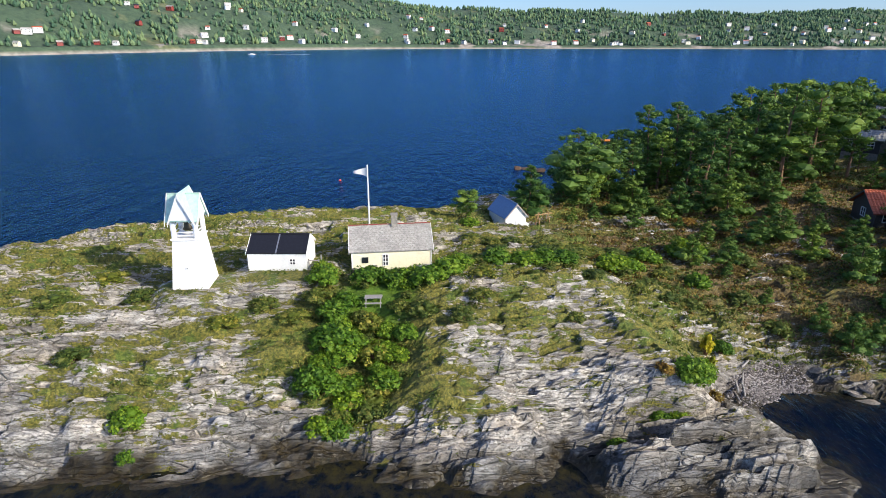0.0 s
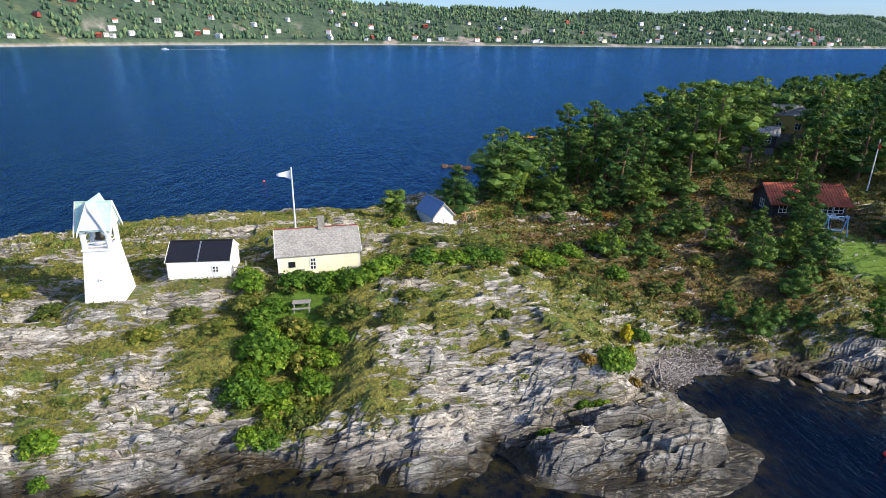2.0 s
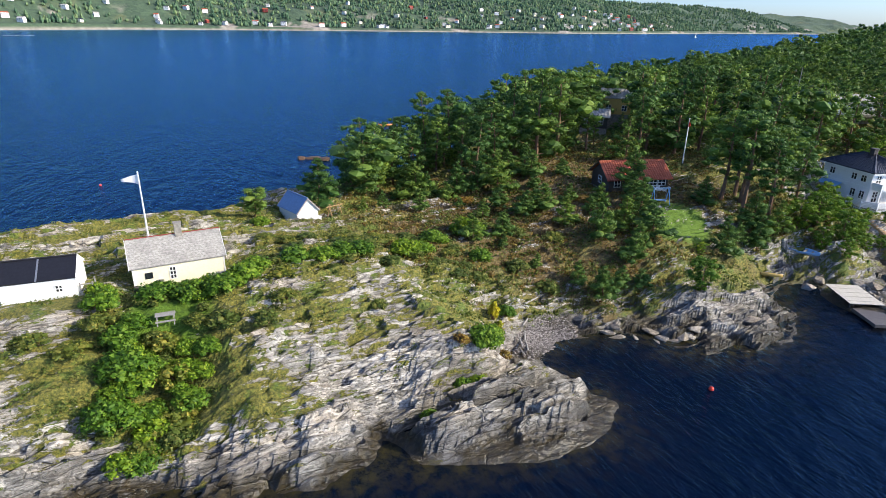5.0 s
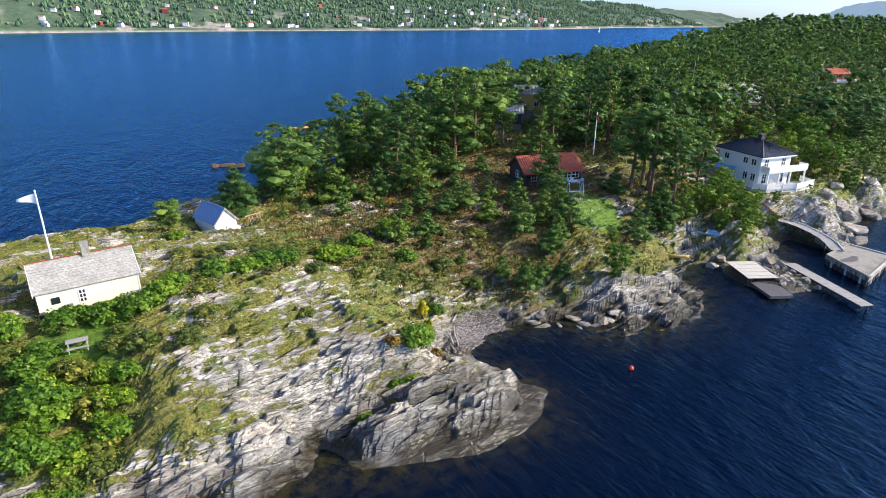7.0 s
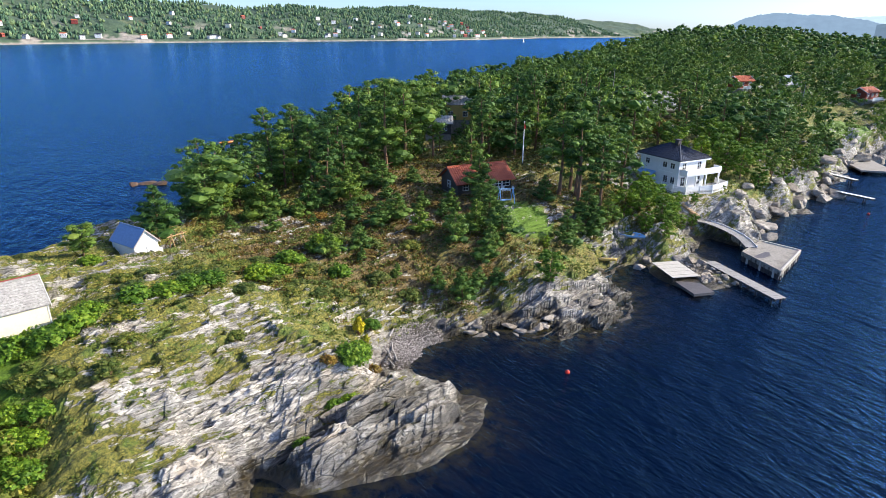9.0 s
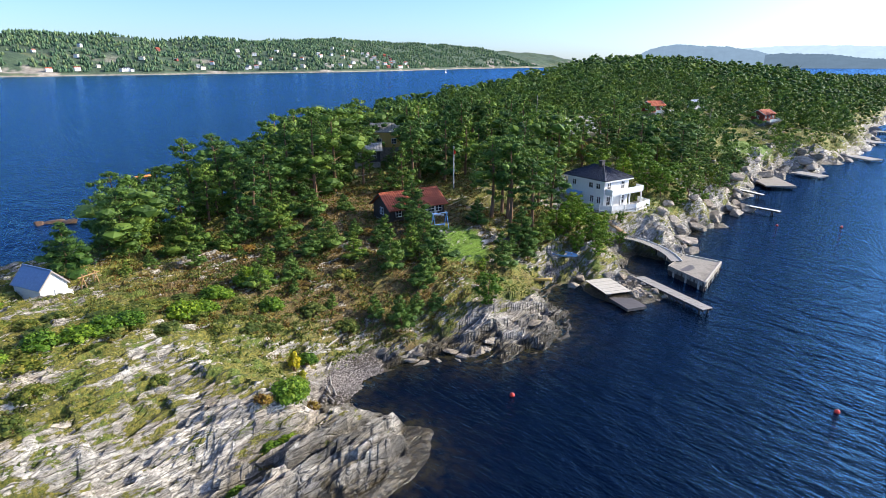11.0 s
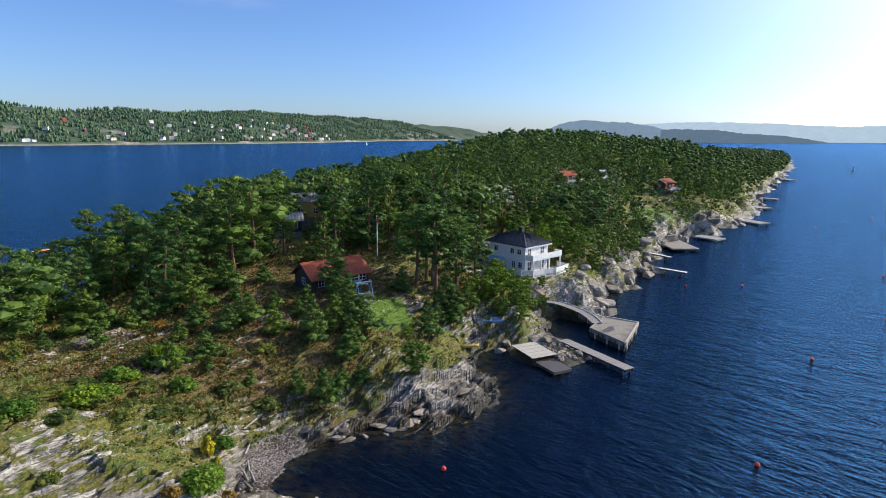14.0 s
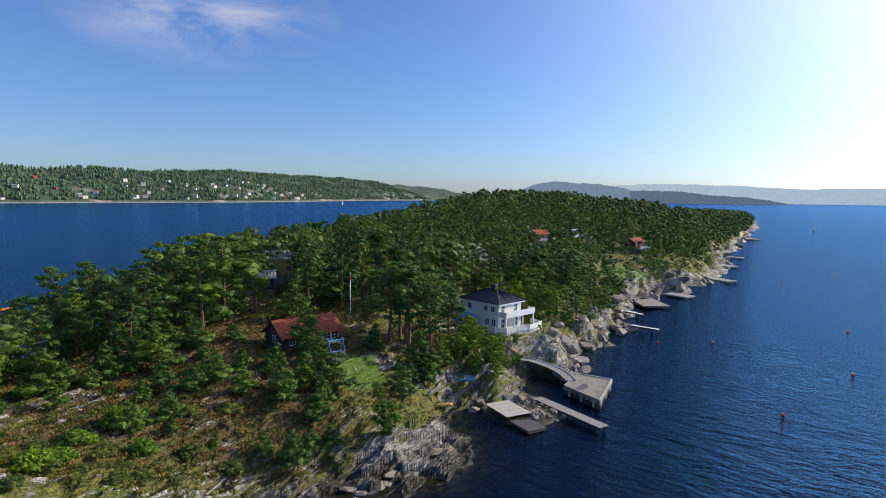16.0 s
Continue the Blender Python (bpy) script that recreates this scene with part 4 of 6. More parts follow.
def yellow_house():
    t = thing("cottage", -5.05, 53.3, 7.55, 8.0, "pale yellow wooden cottage with a mottled grey slate roof", "house")
    part("foundation", Shape().box(-3.72, 3.72, -2.5, 2.5, -0.8, 0.12), STONE, t)
    part("wall", Shape().gable(-3.68, 3.68, -2.45, 2.45, 0.1, 2.05, 3.65), CREAM, t)
    roof = pitched_roof(t, -3.68, 3.68, -2.45, 2.45, 2.05, 3.65, SLATE, 0.18, (0.34, 0.24), "mottled grey diamond slates", WHITE, True)
    part("ridge_tile", Shape().rod((-3.86, 0, 3.82), (3.86, 0, 3.82), 0.085, sides=6), RUST, roof, "dull red ridge tiles")
    stack = part("chimney", Shape().box(0.15, 0.72, -0.3, 0.3, 3.2, 4.75), STONE, t, "plastered grey chimney")
    part("chimney_cap", Shape().box(0.1, 0.77, -0.35, 0.35, 4.75, 4.85), CONCRETE, stack)
    part("window", Shape().box(-2.75, -2.15, -2.5, -2.44, 0.95, 1.5), GLASS, t, "small dark square window")
    window(t, (-0.85, -2.45, 0.6), (0.55, 1.15), (2, 3))
    for x in (-3.68, 3.6):
        part("corner_board", Shape().box(x, x + 0.1, -2.49, -2.43, 0.12, 1.95), WHITE, t)
    part("water_barrel", Shape().rod((-3.5, -2.85, -0.3), (-3.5, -2.85, 0.55), 0.28, 0.25, 12), DARKWOOD, t)
    part("meter_box", Shape().box(-1.9, -1.35, -2.6, -2.45, 0.2, 0.75), METAL, t)


def flagpole(x, y, height, flag, label, flag_size, cloth_label, lean=0):
    z = ground(x, y)
    t = thing("flagpole", x, y, z - 0.1, lean, label, "flagpole")
    part("pole", Shape().rod((0, 0, 0), (0, 0, height), 0.10, 0.06, 8), WHITE, t)
    part("finial", Shape().lathe([(0.0, 0.14), (0.07, 0.08), (0.08, 0.0), (0.0, -0.06)], 8, (0, 0, height)), WHITE, t)
    w, h = flag_size
    cloth, n = Shape(), 10
    for k in range(n + 1):
        u = k / n
        wave = 0.16 * math.sin(u * 6) * u
        top, low = height - 0.15 - 0.42 * h * u, height - 0.15 - h * (1 - 0.05 * u)
        cloth.v += [(-u * w, wave, top), (-u * w, wave + 0.05, low + (top - low) * u * 0.55), (-u * w, wave + 0.012, top), (-u * w, wave + 0.062, low + (top - low) * u * 0.55)]
    for k in range(n):
        a = 4 * k
        cloth.f += [(a, a + 1, a + 5, a + 4), (a + 6, a + 7, a + 3, a + 2)]
    part("pennant", cloth, flag, t, cloth_label, True)
    return t


def picnic_bench():
    t = thing("picnic_table", -5.8, 45.0, ground(-5.8, 45.0) - 0.05, 3, "weathered grey wooden picnic table on the grass", "picnic table")
    for k in range(4):
        part("top_board", Shape().box(-0.72, 0.72, -0.36 + k * 0.18, -0.2 + k * 0.18, 0.72, 0.76), GREYWOOD, t)
    for s in (-1, 1):
        part("seat", Shape().box(-0.72, 0.72, s * 0.7 - 0.12, s * 0.7 + 0.12, 0.42, 0.46), GREYWOOD, t)
        for e in (-1, 1):
            part("leg", Shape().rod((s * 0.6, e * 0.6, 0), (s * 0.6, e * 0.2, 0.72), 0.05, sides=4), GREYWOOD, t)
        part("brace", Shape().box(s * 0.6 - 0.03, s * 0.6 + 0.03, -0.8, 0.8, 0.36, 0.42), GREYWOOD, t)


def stone_table():
    t = thing("stone_slab", -5.7, 43.3, ground(-5.7, 43.3) - 0.12, 10, "round flat grey stone slab in the grass", "stone slab")
    part("slab", Shape().lathe([(0.0, 0.42), (0.44, 0.42), (0.5, 0.36), (0.47, 0.28), (0.0, 0.26)], 14), STONE, t)
    part("foot", Shape().lathe([(0.35, 0.3), (0.4, -0.1)], 10), STONE, t)


def boat_hut():
    t = thing("boat_hut", 8.0, 70.6, 5.6, 112, "small white-plastered hut with a blue-grey sheet roof", "hut")
    part("wall", Shape().gable(-2.2, 2.2, -1.4, 1.4, -0.5, 2.0, 3.5), WHITE, t)
    pitched_roof(t, -2.2, 2.2, -1.4, 1.4, 2.0, 3.5, SHEET, 0.2, None, "blue-grey metal sheets", GREYWOOD)
    part("door", Shape().box(-2.3, -2.18, -0.9, 0.0, -0.1, 1.6), WHITE, t, "plain white plank door")
    part("porch", Shape().box(-3.0, -2.2, -1.4, -0.3, -0.4, 1.2), WHITE, t, "low whitewashed side wall")


def timber_frame():
    t = thing("timber_trestle", 12.2, 69.0, ground(12.2, 69.0) - 0.05, 20, "rough timber trestle with leaning logs beside the hut", "trestle")
    for x in (-0.7, 0.7):
        for s in (-1, 1):
            part("leg", Shape().rod((x, s * 0.6, 0), (x, -s * 0.12, 1.7), 0.06, 0.05, 6), TANWOOD, t)
    part("beam", Shape().rod((-1.2, 0, 1.45), (1.2, 0, 1.5), 0.07, sides=6), TANWOOD, t)
    for k in range(3):
        part("log", Shape().rod((-1.1 + k * 0.5, 1.0, 0.05), (-0.4 + k * 0.5, 0.05, 1.75), 0.05, sides=6), BARK, t)


bell_tower()
shed()
yellow_house()
flagpole(-7.6, 58.2, 7.3, WHITE, "tall white flagpole with a white pennant behind the cottage", (1.5, 1.0), "white pennant", -10)
picnic_bench()
stone_table()
boat_hut()
timber_frame()


# ---- the red-roofed cabin and its terrace ----
def red_cabin():
    t = thing("cabin", 55.9, 68.7, 6.7, -10, "dark-stained log cabin with a red tile roof among pines", "cabin")
    part("foundation", Shape().box(-4.7, 4.7, -2.9, 2.9, -1.0, 0.15), STONE, t)
    part("wall", Shape().gable(-4.6, 4.6, -2.8, 2.8, 0.1, 2.2, 4.0), DARKWOOD, t)
    pitched_roof(t, -4.6, 4.6, -2.8, 2.8, 2.2, 4.0, TILERED, 0.5, (0.36, 0.40), "weathered red pantiles", DARKWOOD)
    for x in (0.3, 1.65, 3.0):
        window(t, (x, -2.8, 0.95), (1.25, 0.95), (2, 2))
    window(t, (-3.8, -2.8, 0.9), (1.0, 1.0), (2, 2))
    window(t, (-4.6, 0.6, 0.9), (1.1, 1.1), (2, 2), "x")
    part("terrace", Shape().box(0.2, 4.6, -5.2, -2.9, -0.7, 0.1), GREYWOOD, t, "grey plank terrace")


def garden_set():
    m = pose(55.9, 68.7, 6.7, 0, 0, -10)
    table = m @ Vector((2.4, -4.1, 0.1))
    t = thing("garden_table", *table, -26, "white slatted garden table on the terrace", "table")
    for k in range(5):
        part("top_slat", Shape().box(-0.7, 0.7, -0.42 + k * 0.17, -0.28 + k * 0.17, 0.7, 0.74), WHITE, t)
    for x in (-0.6, 0.6):
        for y in (-0.35, 0.35):
            part("leg", Shape().box(x - 0.04, x + 0.04, y - 0.04, y + 0.04, 0, 0.7), WHITE, t)
    first = m @ Vector((2.0, -5.0, 0.1))
    c = thing("garden_chair", *first, 154, "white slatted wooden garden chair on the terrace", "chair", "garden chairs on the terrace")
    part("seat", Shape().box(-0.28, 0.28, -0.25, 0.27, 0.4, 0.45), WHITE, c)
    for k in range(4):
        part("back_slat", Shape().box(-0.26, 0.26, 0.24, 0.28, 0.5 + k * 0.13, 0.6 + k * 0.13), WHITE, c)
    for x in (-0.25, 0.25):
        for y in (-0.22, 0.25):
            part("leg", Shape().box(x - 0.03, x + 0.03, y - 0.03, y + 0.03, 0, 1.0 if y > 0 else 0.42), WHITE, c)
    for dx, dy, turn in ((2.8, -5.0, 160), (2.0, -3.3, -30), (2.9, -3.3, -20), (0.9, -4.2, 60), (3.9, -4.1, -100)):
        copy_thing(c, Matrix.Translation(m @ Vector((dx, dy, 0.1))) @ pose(0, 0, 0, 0, 0, turn))


def swing_frame():
    t = thing("swing_frame", 53.8, 59.3, ground(53.8, 59.3), -20, "pale blue wooden swing frame on the lawn", "swing")
    for x in (-1.0, 1.0):
        for s in (-1, 1):
            part("leg", Shape().rod((x, s * 0.8, 0), (x, 0, 2.1), 0.06, sides=6), BLUE, t)
    part("beam", Shape().rod((-1.2, 0, 2.1), (1.2, 0, 2.1), 0.06, sides=6), BLUE, t)
    part("seat", Shape().box(-0.7, 0.7, -0.25, 0.25, 0.45, 0.5), BLUE, t)
    for x in (-0.6, 0.6):
        part("rope", Shape().rod((x, 0, 0.5), (x, 0, 2.1), 0.015, sides=4), METAL, t)


red_cabin()
garden_set()
swing_frame()
flagpole(69.4, 72.9, 7.2, RED, "white flagpole with a red pennant on a knoll", (0.9, 1.3), "red pennant", 60)


def mast(x, y, height, label):
    t = thing("mast", x, y, ground(x, y), 0, label, "mast")
    part("pole", Shape().rod((0, 0, -0.3), (0, 0, height), 0.10, 0.06, 8), GREYWOOD, t)
    part("tip", Shape().lathe([(0.0, 0.12), (0.07, 0.06), (0.07, 0.0)], 8, (0, 0, height)), METAL, t)


for x, y, h in ((66.0, 113.0, 12.0), (112, 89.5, 12.0), (170, 74, 9.5)):
    mast(x, y, h, "bare grey timber mast rising over the pines")


# ---- the villa ----
def villa():
    t = thing("villa", 85.3, 53.2, 5.6, -8, "two-storey white wooden villa with a blue-black hipped roof", "house")
    W, D, E = 6.2, 8.4, 4.9
    part("foundation", Shape().box(0, W, 0, D, -3, 0.1), STONE, t)
    part("wall", Shape().box(0.02, W - 0.02, 0.02, D - 0.02, 0.08, E), WHITE, t)
    o, mid, apex = 0.5, W / 2, E + 1.75
    a, b, c, d = (-o, -o, E), (W + o, -o, E), (W + o, D + o, E), (-o, D + o, E)
    p, q = (mid, W / 2, apex), (mid, D - W / 2, apex)
    roof = Shape().add([a, b, c, d, p, q, *((x, y, E - 0.16) for x, y, _ in (a, b, c, d))],
                       [(0, 1, 4), (1, 2, 5, 4), (2, 3, 5), (3, 0, 4, 5), (6, 7, 1, 0), (7, 8, 2, 1), (8, 9, 3, 2), (9, 6, 0, 3), (9, 8, 7, 6)])
    top = part("roof", roof, TILEBLUE, t, "blue-black glazed hipped roof")
    up = 0.015
    for e in ((a, b, p, p), (b, c, q, p), (c, d, q, q), (d, a, p, q)):
        part("roof_tiles", tiled(*((x, y, z + up) for x, y, z in e), 0.45, 0.42), TILEBLUE, top, kind="stuff")
    for e in ((a, p), (b, p), (c, q), (d, q), (p, q)):
        part("hip_cap", Shape().rod(*((x, y, z + 0.08) for x, y, z in e), 0.09, sides=6), TILEBLUE, top)
    stack = part("chimney", Shape().box(mid - 0.35, mid + 0.35, 3.2, 3.9, apex - 0.6, apex + 0.8), DARKWOOD, t, "dark capped chimney")
    part("chimney_cap", Shape().box(mid - 0.45, mid + 0.45, 3.1, 4.0, apex + 0.8, apex + 0.92), DARKWOOD, stack)
    for x0, x1, y0, y1 in ((-o - 0.02, -o + 0.04, -o, D + o), (-o + 0.05, W + o, -o - 0.02, -o + 0.04), (W + o - 0.04, W + o + 0.02, -o + 0.05, D + o)):
        part("fascia", Shape().box(x0, x1, y0, y1, E - 0.3, E - 0.1), WHITE, top)
    for z in (0.55, 1.1, 1.65, 2.2, 3.3, 3.85, 4.4):
        part("board_joint", Shape().box(0.005, 0.025, 0.02, D - 0.02, z, z + 0.03).box(0.02, W - 0.02, 0.005, 0.025, z, z + 0.03), WHITE, t)
    part("storey_band", Shape().box(-0.02, 0.03, 0.02, D, 2.5, 2.68), WHITE, t)
    for y in (1.8, 3.4, 7.2):
        window(t, (0.02, y, 3.25), (0.95, 1.0), (2, 1), "x")
    for y in (1.5, 3.0):
        window(t, (0.02, y, 0.85), (0.9, 1.2), (2, 1), "x")
    for x in (0.7, 4.2):
        window(t, (x, 0.02, 3.1), (0.9, 1.3), (2, 2))
        window(t, (x, 0.02, 0.5), (1.0, 1.6), (2, 2))
    part("door", Shape().box(2.4, 3.4, -0.04, 0.04, 0.1, 2.1), WHITE, t)
    part("balcony", Shape().box(0.3, W + 2.0, -1.5, 0.0, 2.45, 2.63), WHITE, t)
    part("balcony_rail", Shape().box(0.3, W + 2.0, -1.56, -1.46, 2.63, 3.5).box(0.22, 0.32, -1.56, 0, 2.63, 3.5).box(W + 1.98, W + 2.06, -1.56, 0, 2.63, 3.5), WHITE, t, "solid white balcony rail")
    for x in (0.45, 2.7, 5.0, W + 1.85):
        part("pillar", Shape().box(x - 0.1, x + 0.1, -1.42, -1.22, 0.1, 2.45), WHITE, t)
    edge = [(-0.9, 2.4), (-1.2, -0.3), (0.0, -1.9), (2.8, -2.3), (5.0, -2.9), (W + 3.2, -2.2), (W + 3.9, 0.8)]
    part("deck", Shape().hull([*edge, (W, 0.8), (W, 0), (0, 0), (0, 2.4)], -0.15, 0.06), GREYWOOD, t, "weathered plank deck")
    for (x0, y0), (x1, y1) in zip(edge, edge[1:]):
        n = 1
        for k in range(4):   # boards of the rail, a hand's width apart from the next panel
            z = 0.14 + 0.21 * k
            part("rail_board", Shape().slab((x0, y0, z), (x1, y1, z), (x1, y1, z + 0.19), (x0, y0, z + 0.19), 0.05), WHITE, t)
        part("deck_skirt", Shape().slab((x0, y0, -0.75), (x1, y1, -0.75), (x1, y1, 0.08), (x0, y0, 0.08), 0.05), WHITE, t)
        for k in range(n):
            x, y = x0 + (x1 - x0) * k / n, y0 + (y1 - y0) * k / n
            part("deck_post", Shape().box(x - 0.06, x + 0.06, y - 0.06, y + 0.06, -2.4, 1.06), WHITE, t)
    part("awning", Shape().slab((-1.2, 4.6, 1.75), (-1.2, 8.0, 1.75), (0.0, 8.0, 2.25), (0.0, 4.6, 2.25), 0.06), BLUE, t, "faded blue awning")


def annexe():
    t = thing("annexe", 86.8, 66.5, 6.6, -10, "small white annexe with a dark roof behind the villa", "house")
    part("wall", Shape().gable(-2.4, 2.4, -2.0, 2.0, -1, 2.2, 3.5), WHITE, t)
    pitched_roof(t, -2.4, 2.4, -2.0, 2.0, 2.2, 3.5, TILEBLUE, 0.3, (0.45, 0.42), "dark tiles")
    window(t, (-2.4, 0.6, 0.8), (1.0, 1.1), (2, 2), "x")
    window(t, (-0.8, -2.0, 0.8), (1.2, 1.1), (2, 2))


def wooden_steps():
    t = thing("wooden_steps", 82.6, 50.0, 4.6, 25, "flight of raw timber steps down the rocks", "steps")
    for k in range(9):
        part("tread", Shape().box(-0.6, 0.6, -0.3 * k - 0.28, -0.3 * k, -0.2 * k - 0.05, -0.2 * k), TANWOOD, t)
    for x in (-0.6, 0.6):
        part("stringer", Shape().slab((x, 0.1, -0.3), (x, -2.8, -2.2), (x, -2.8, -1.9), (x, 0.1, 0.0), 0.06), TANWOOD, t)


villa()
annexe()
wooden_steps()


def cottage(name, x, y, yaw, size, walls, wall_paint, roof_paint, label, porch=False, lift=0.0):
    w, d = size
    t = thing(name, x, y, ground(x, y) + lift, yaw, label, "house")
    part("foundation", Shape().box(-w / 2, w / 2, -d / 2, d / 2, -2.5 - lift, 0.2), STONE, t)
    part("wall", Shape().gable(-w / 2, w / 2, -d / 2, d / 2, 0.15, walls, walls + d * 0.27), wall_paint, t)
    pitched_roof(t, -w / 2, w / 2, -d / 2, d / 2, walls, walls + d * 0.27, roof_paint, 0.4, (0.6, 0.5))
    n = max(2, int(w / 2.2))
    for k in range(n):
        window(t, (-w / 2 + (k + 0.5) * w / n - 0.5, -d / 2, 0.9), (1.0, 1.1), (2, 2))
    window(t, (-w / 2, 0.5, 0.9), (1.0, 1.1), (2, 2), "x")
    if porch:
        part("terrace", Shape().box(-w / 2 - 0.5, w / 2 + 2.5, -d / 2 - 2.4, -d / 2, -0.3, 0.1), GREYWOOD, t)
        part("terrace_rail", Shape().box(-w / 2 - 0.5, w / 2 + 2.5, -d / 2 - 2.45, -d / 2 - 2.38, 0.1, 1.0), WHITE, t, "white board rail")
    return t


cottage("cottage", 75.5, 99.5, -40, (6, 5), 3.4, OCHRE, SLATE, "ochre wooden house half hidden by pines", lift=2.8)
cottage("cottage", 68.2, 96.5, -35, (5, 4), 2.4, DARKWOOD, SLATE, "dark timber house with white windows among pines", lift=1.0)
cottage("cottage", 130, 91, -20, (9, 5), 2.4, WHITE, SLATE, "long grey-roofed white house among the trees", True, 1.5)
cottage("cottage", 183, 98.5, -18, (5.5, 4.5), 2.3, RUST, TILERED, "red cabin with a red tile roof and white terrace", True, 1.5)
cottage("cottage", 210, 97.5, -12, (3.4, 3.0), 2.2, WHITE, WHITE, "small white cabin with a white terrace", True, 1.6)
cottage("cottage", 222, 78.5, -8, (7, 4.5), 2.4, RUST, TILERED, "brown-red cabin on the slope above the shore", True, 1.0)


# ---- quays, jetties and boats ----
def quay():
    t = thing("concrete_quay", 80.9, 34.8, -0.65, 0, "stained concrete quay on timber piles", "quay")
    top = [(-5.7, -4.3), (4.6, -2.0), (4.1, 3.4), (-2.8, 2.5)]
    part("slab", Shape().hull(top, 1.35, 1.9), CONCRETE, t)
    part("base", Shape().hull([(x * 0.95, y * 0.93) for x, y in top], -2.0, 1.35), DARKWOOD, t)
    for (x0, y0), (x1, y1) in zip(top, top[1:] + top[:1]):
        n = 6
        for k in range(n):
            x, y = x0 + (x1 - x0) * (k + 0.5) / n, y0 + (y1 - y0) * (k + 0.5) / n
            part("stilt", Shape().rod((x * 0.97, y * 0.96, -2), (x * 0.97, y * 0.96, 1.4), 0.13, sides=8), DARKWOOD, t)
        pale = (x0, y0) == top[0] or (x0, y0) == top[1]
        part("kerb", Shape().slab((x0, y0, 1.85), (x1, y1, 1.85), (x1, y1, 2.05), (x0, y0, 2.05), 0.2), BLEACHED if pale else CONCRETE, t)
        for k in range(0, 9):
            u = (k + 0.5) / 9
            x, y = x0 + (x1 - x0) * u, y0 + (y1 - y0) * u
            w = Vector((x1 - x0, y1 - y0, 0)).normalized() * 0.16
            part("fender_board", Shape().slab((x - w.x, y - w.y, 0.2), (x + w.x, y + w.y, 0.2), (x + w.x, y + w.y, 1.8), (x - w.x, y - w.y, 1.8), 0.08), BLEACHED if k % 3 == 1 else DARKWOOD, t)
    damp = [(-1.6 + 1.7 * math.cos(a) * (1 + 0.3 * math.sin(3 * a)), 0.1 + 0.8 * math.sin(a) * (1 + 0.3 * math.cos(2 * a))) for a in (k * math.tau / 18 for k in range(18))]
    part("damp_patch", Shape().hull(damp, 1.9, 1.906), DAMP, t, "dark damp patch on the concrete")


def jetty(name, x0, y0, x1, y1, wide, top, label, piles=3, plank=0.0, material=None, group=""):
    """A straight jetty or gangway between two points."""
    length, yaw = math.hypot(x1 - x0, y1 - y0), math.degrees(math.atan2(y1 - y0, x1 - x0))
    t = thing(name, x0, y0, 0, yaw, label, "jetty", group)
    material = material or GREYWOOD
    if plank:
        n = int(length / plank)
        for k in range(n):
            part("plank", Shape().box(k * length / n, (k + 0.93) * length / n, -wide / 2, wide / 2, top - 0.06 + 0.01 * (k % 3), top + 0.01 * (k % 3)), material, t)
        for s in (-1, 1):
            part("beam", Shape().box(0, length, s * wide * 0.4 - 0.08, s * wide * 0.4 + 0.08, top - 0.3, top - 0.06), DARKWOOD, t)
    else:
        part("deck", Shape().box(0, length, -wide / 2, wide / 2, top - 0.35, top), material, t)
    for k in range(piles):
        x = length * (k + 0.8) / piles
        for s in (-1, 1):
            part("stilt", Shape().rod((x - 0.1, s * wide * 0.42, -1.8), (x - 0.1, s * wide * 0.42, top - 0.1), 0.12, sides=8), DARKWOOD, t)
    return t


quay()
jetty("jetty", 72.2, 38.4, 68.0, 26.9, 1.6, 0.85, "long narrow plank jetty on dark piles", 5, 0.42)
jetty("plank_dock", 66.9, 41.7, 64.6, 36.9, 3.7, 0.95, "wide bleached plank dock on the rocks", 3, 0.36, BLEACHED)
jetty("slipway", 64.4, 36.9, 62.9, 33.3, 2.8, 0.5, "dark wet concrete slip at the water", 2, 0, DAMP)
jetty("gangway", 126.6, 45.5, 126.0, 38.6, 0.9, 1.1, "narrow white gangway over the water", 1, 0.5, WHITE, "gangways along the shore")
jetty("gangway", 141.6, 53.0, 139.5, 46.6, 0.9, 1.2, "narrow white gangway over the water", 1, 0.5, WHITE, "gangways along the shore")
jetty("jetty", 164, 56.5, 153.8, 47.8, 7.0, 1.0, "broad concrete jetty on the rocky shore", 3, 0, CONCRETE, "jetties along the shore")
for x0, y0, x1, y1, w in ((178, 52.5, 176, 45.2, 4.5), (223, 51, 218.5, 43, 5), (273, 62, 267, 52.2, 6), (312, 64.5, 311, 57, 4), (473, 88, 459, 76, 6), (668, 124, 653, 108, 8)):
    jetty("jetty", x0, y0, x1, y1, w, 0.9, "grey plank jetty on the rocky shore", 2, 0, GREYWOOD, "jetties along the shore")


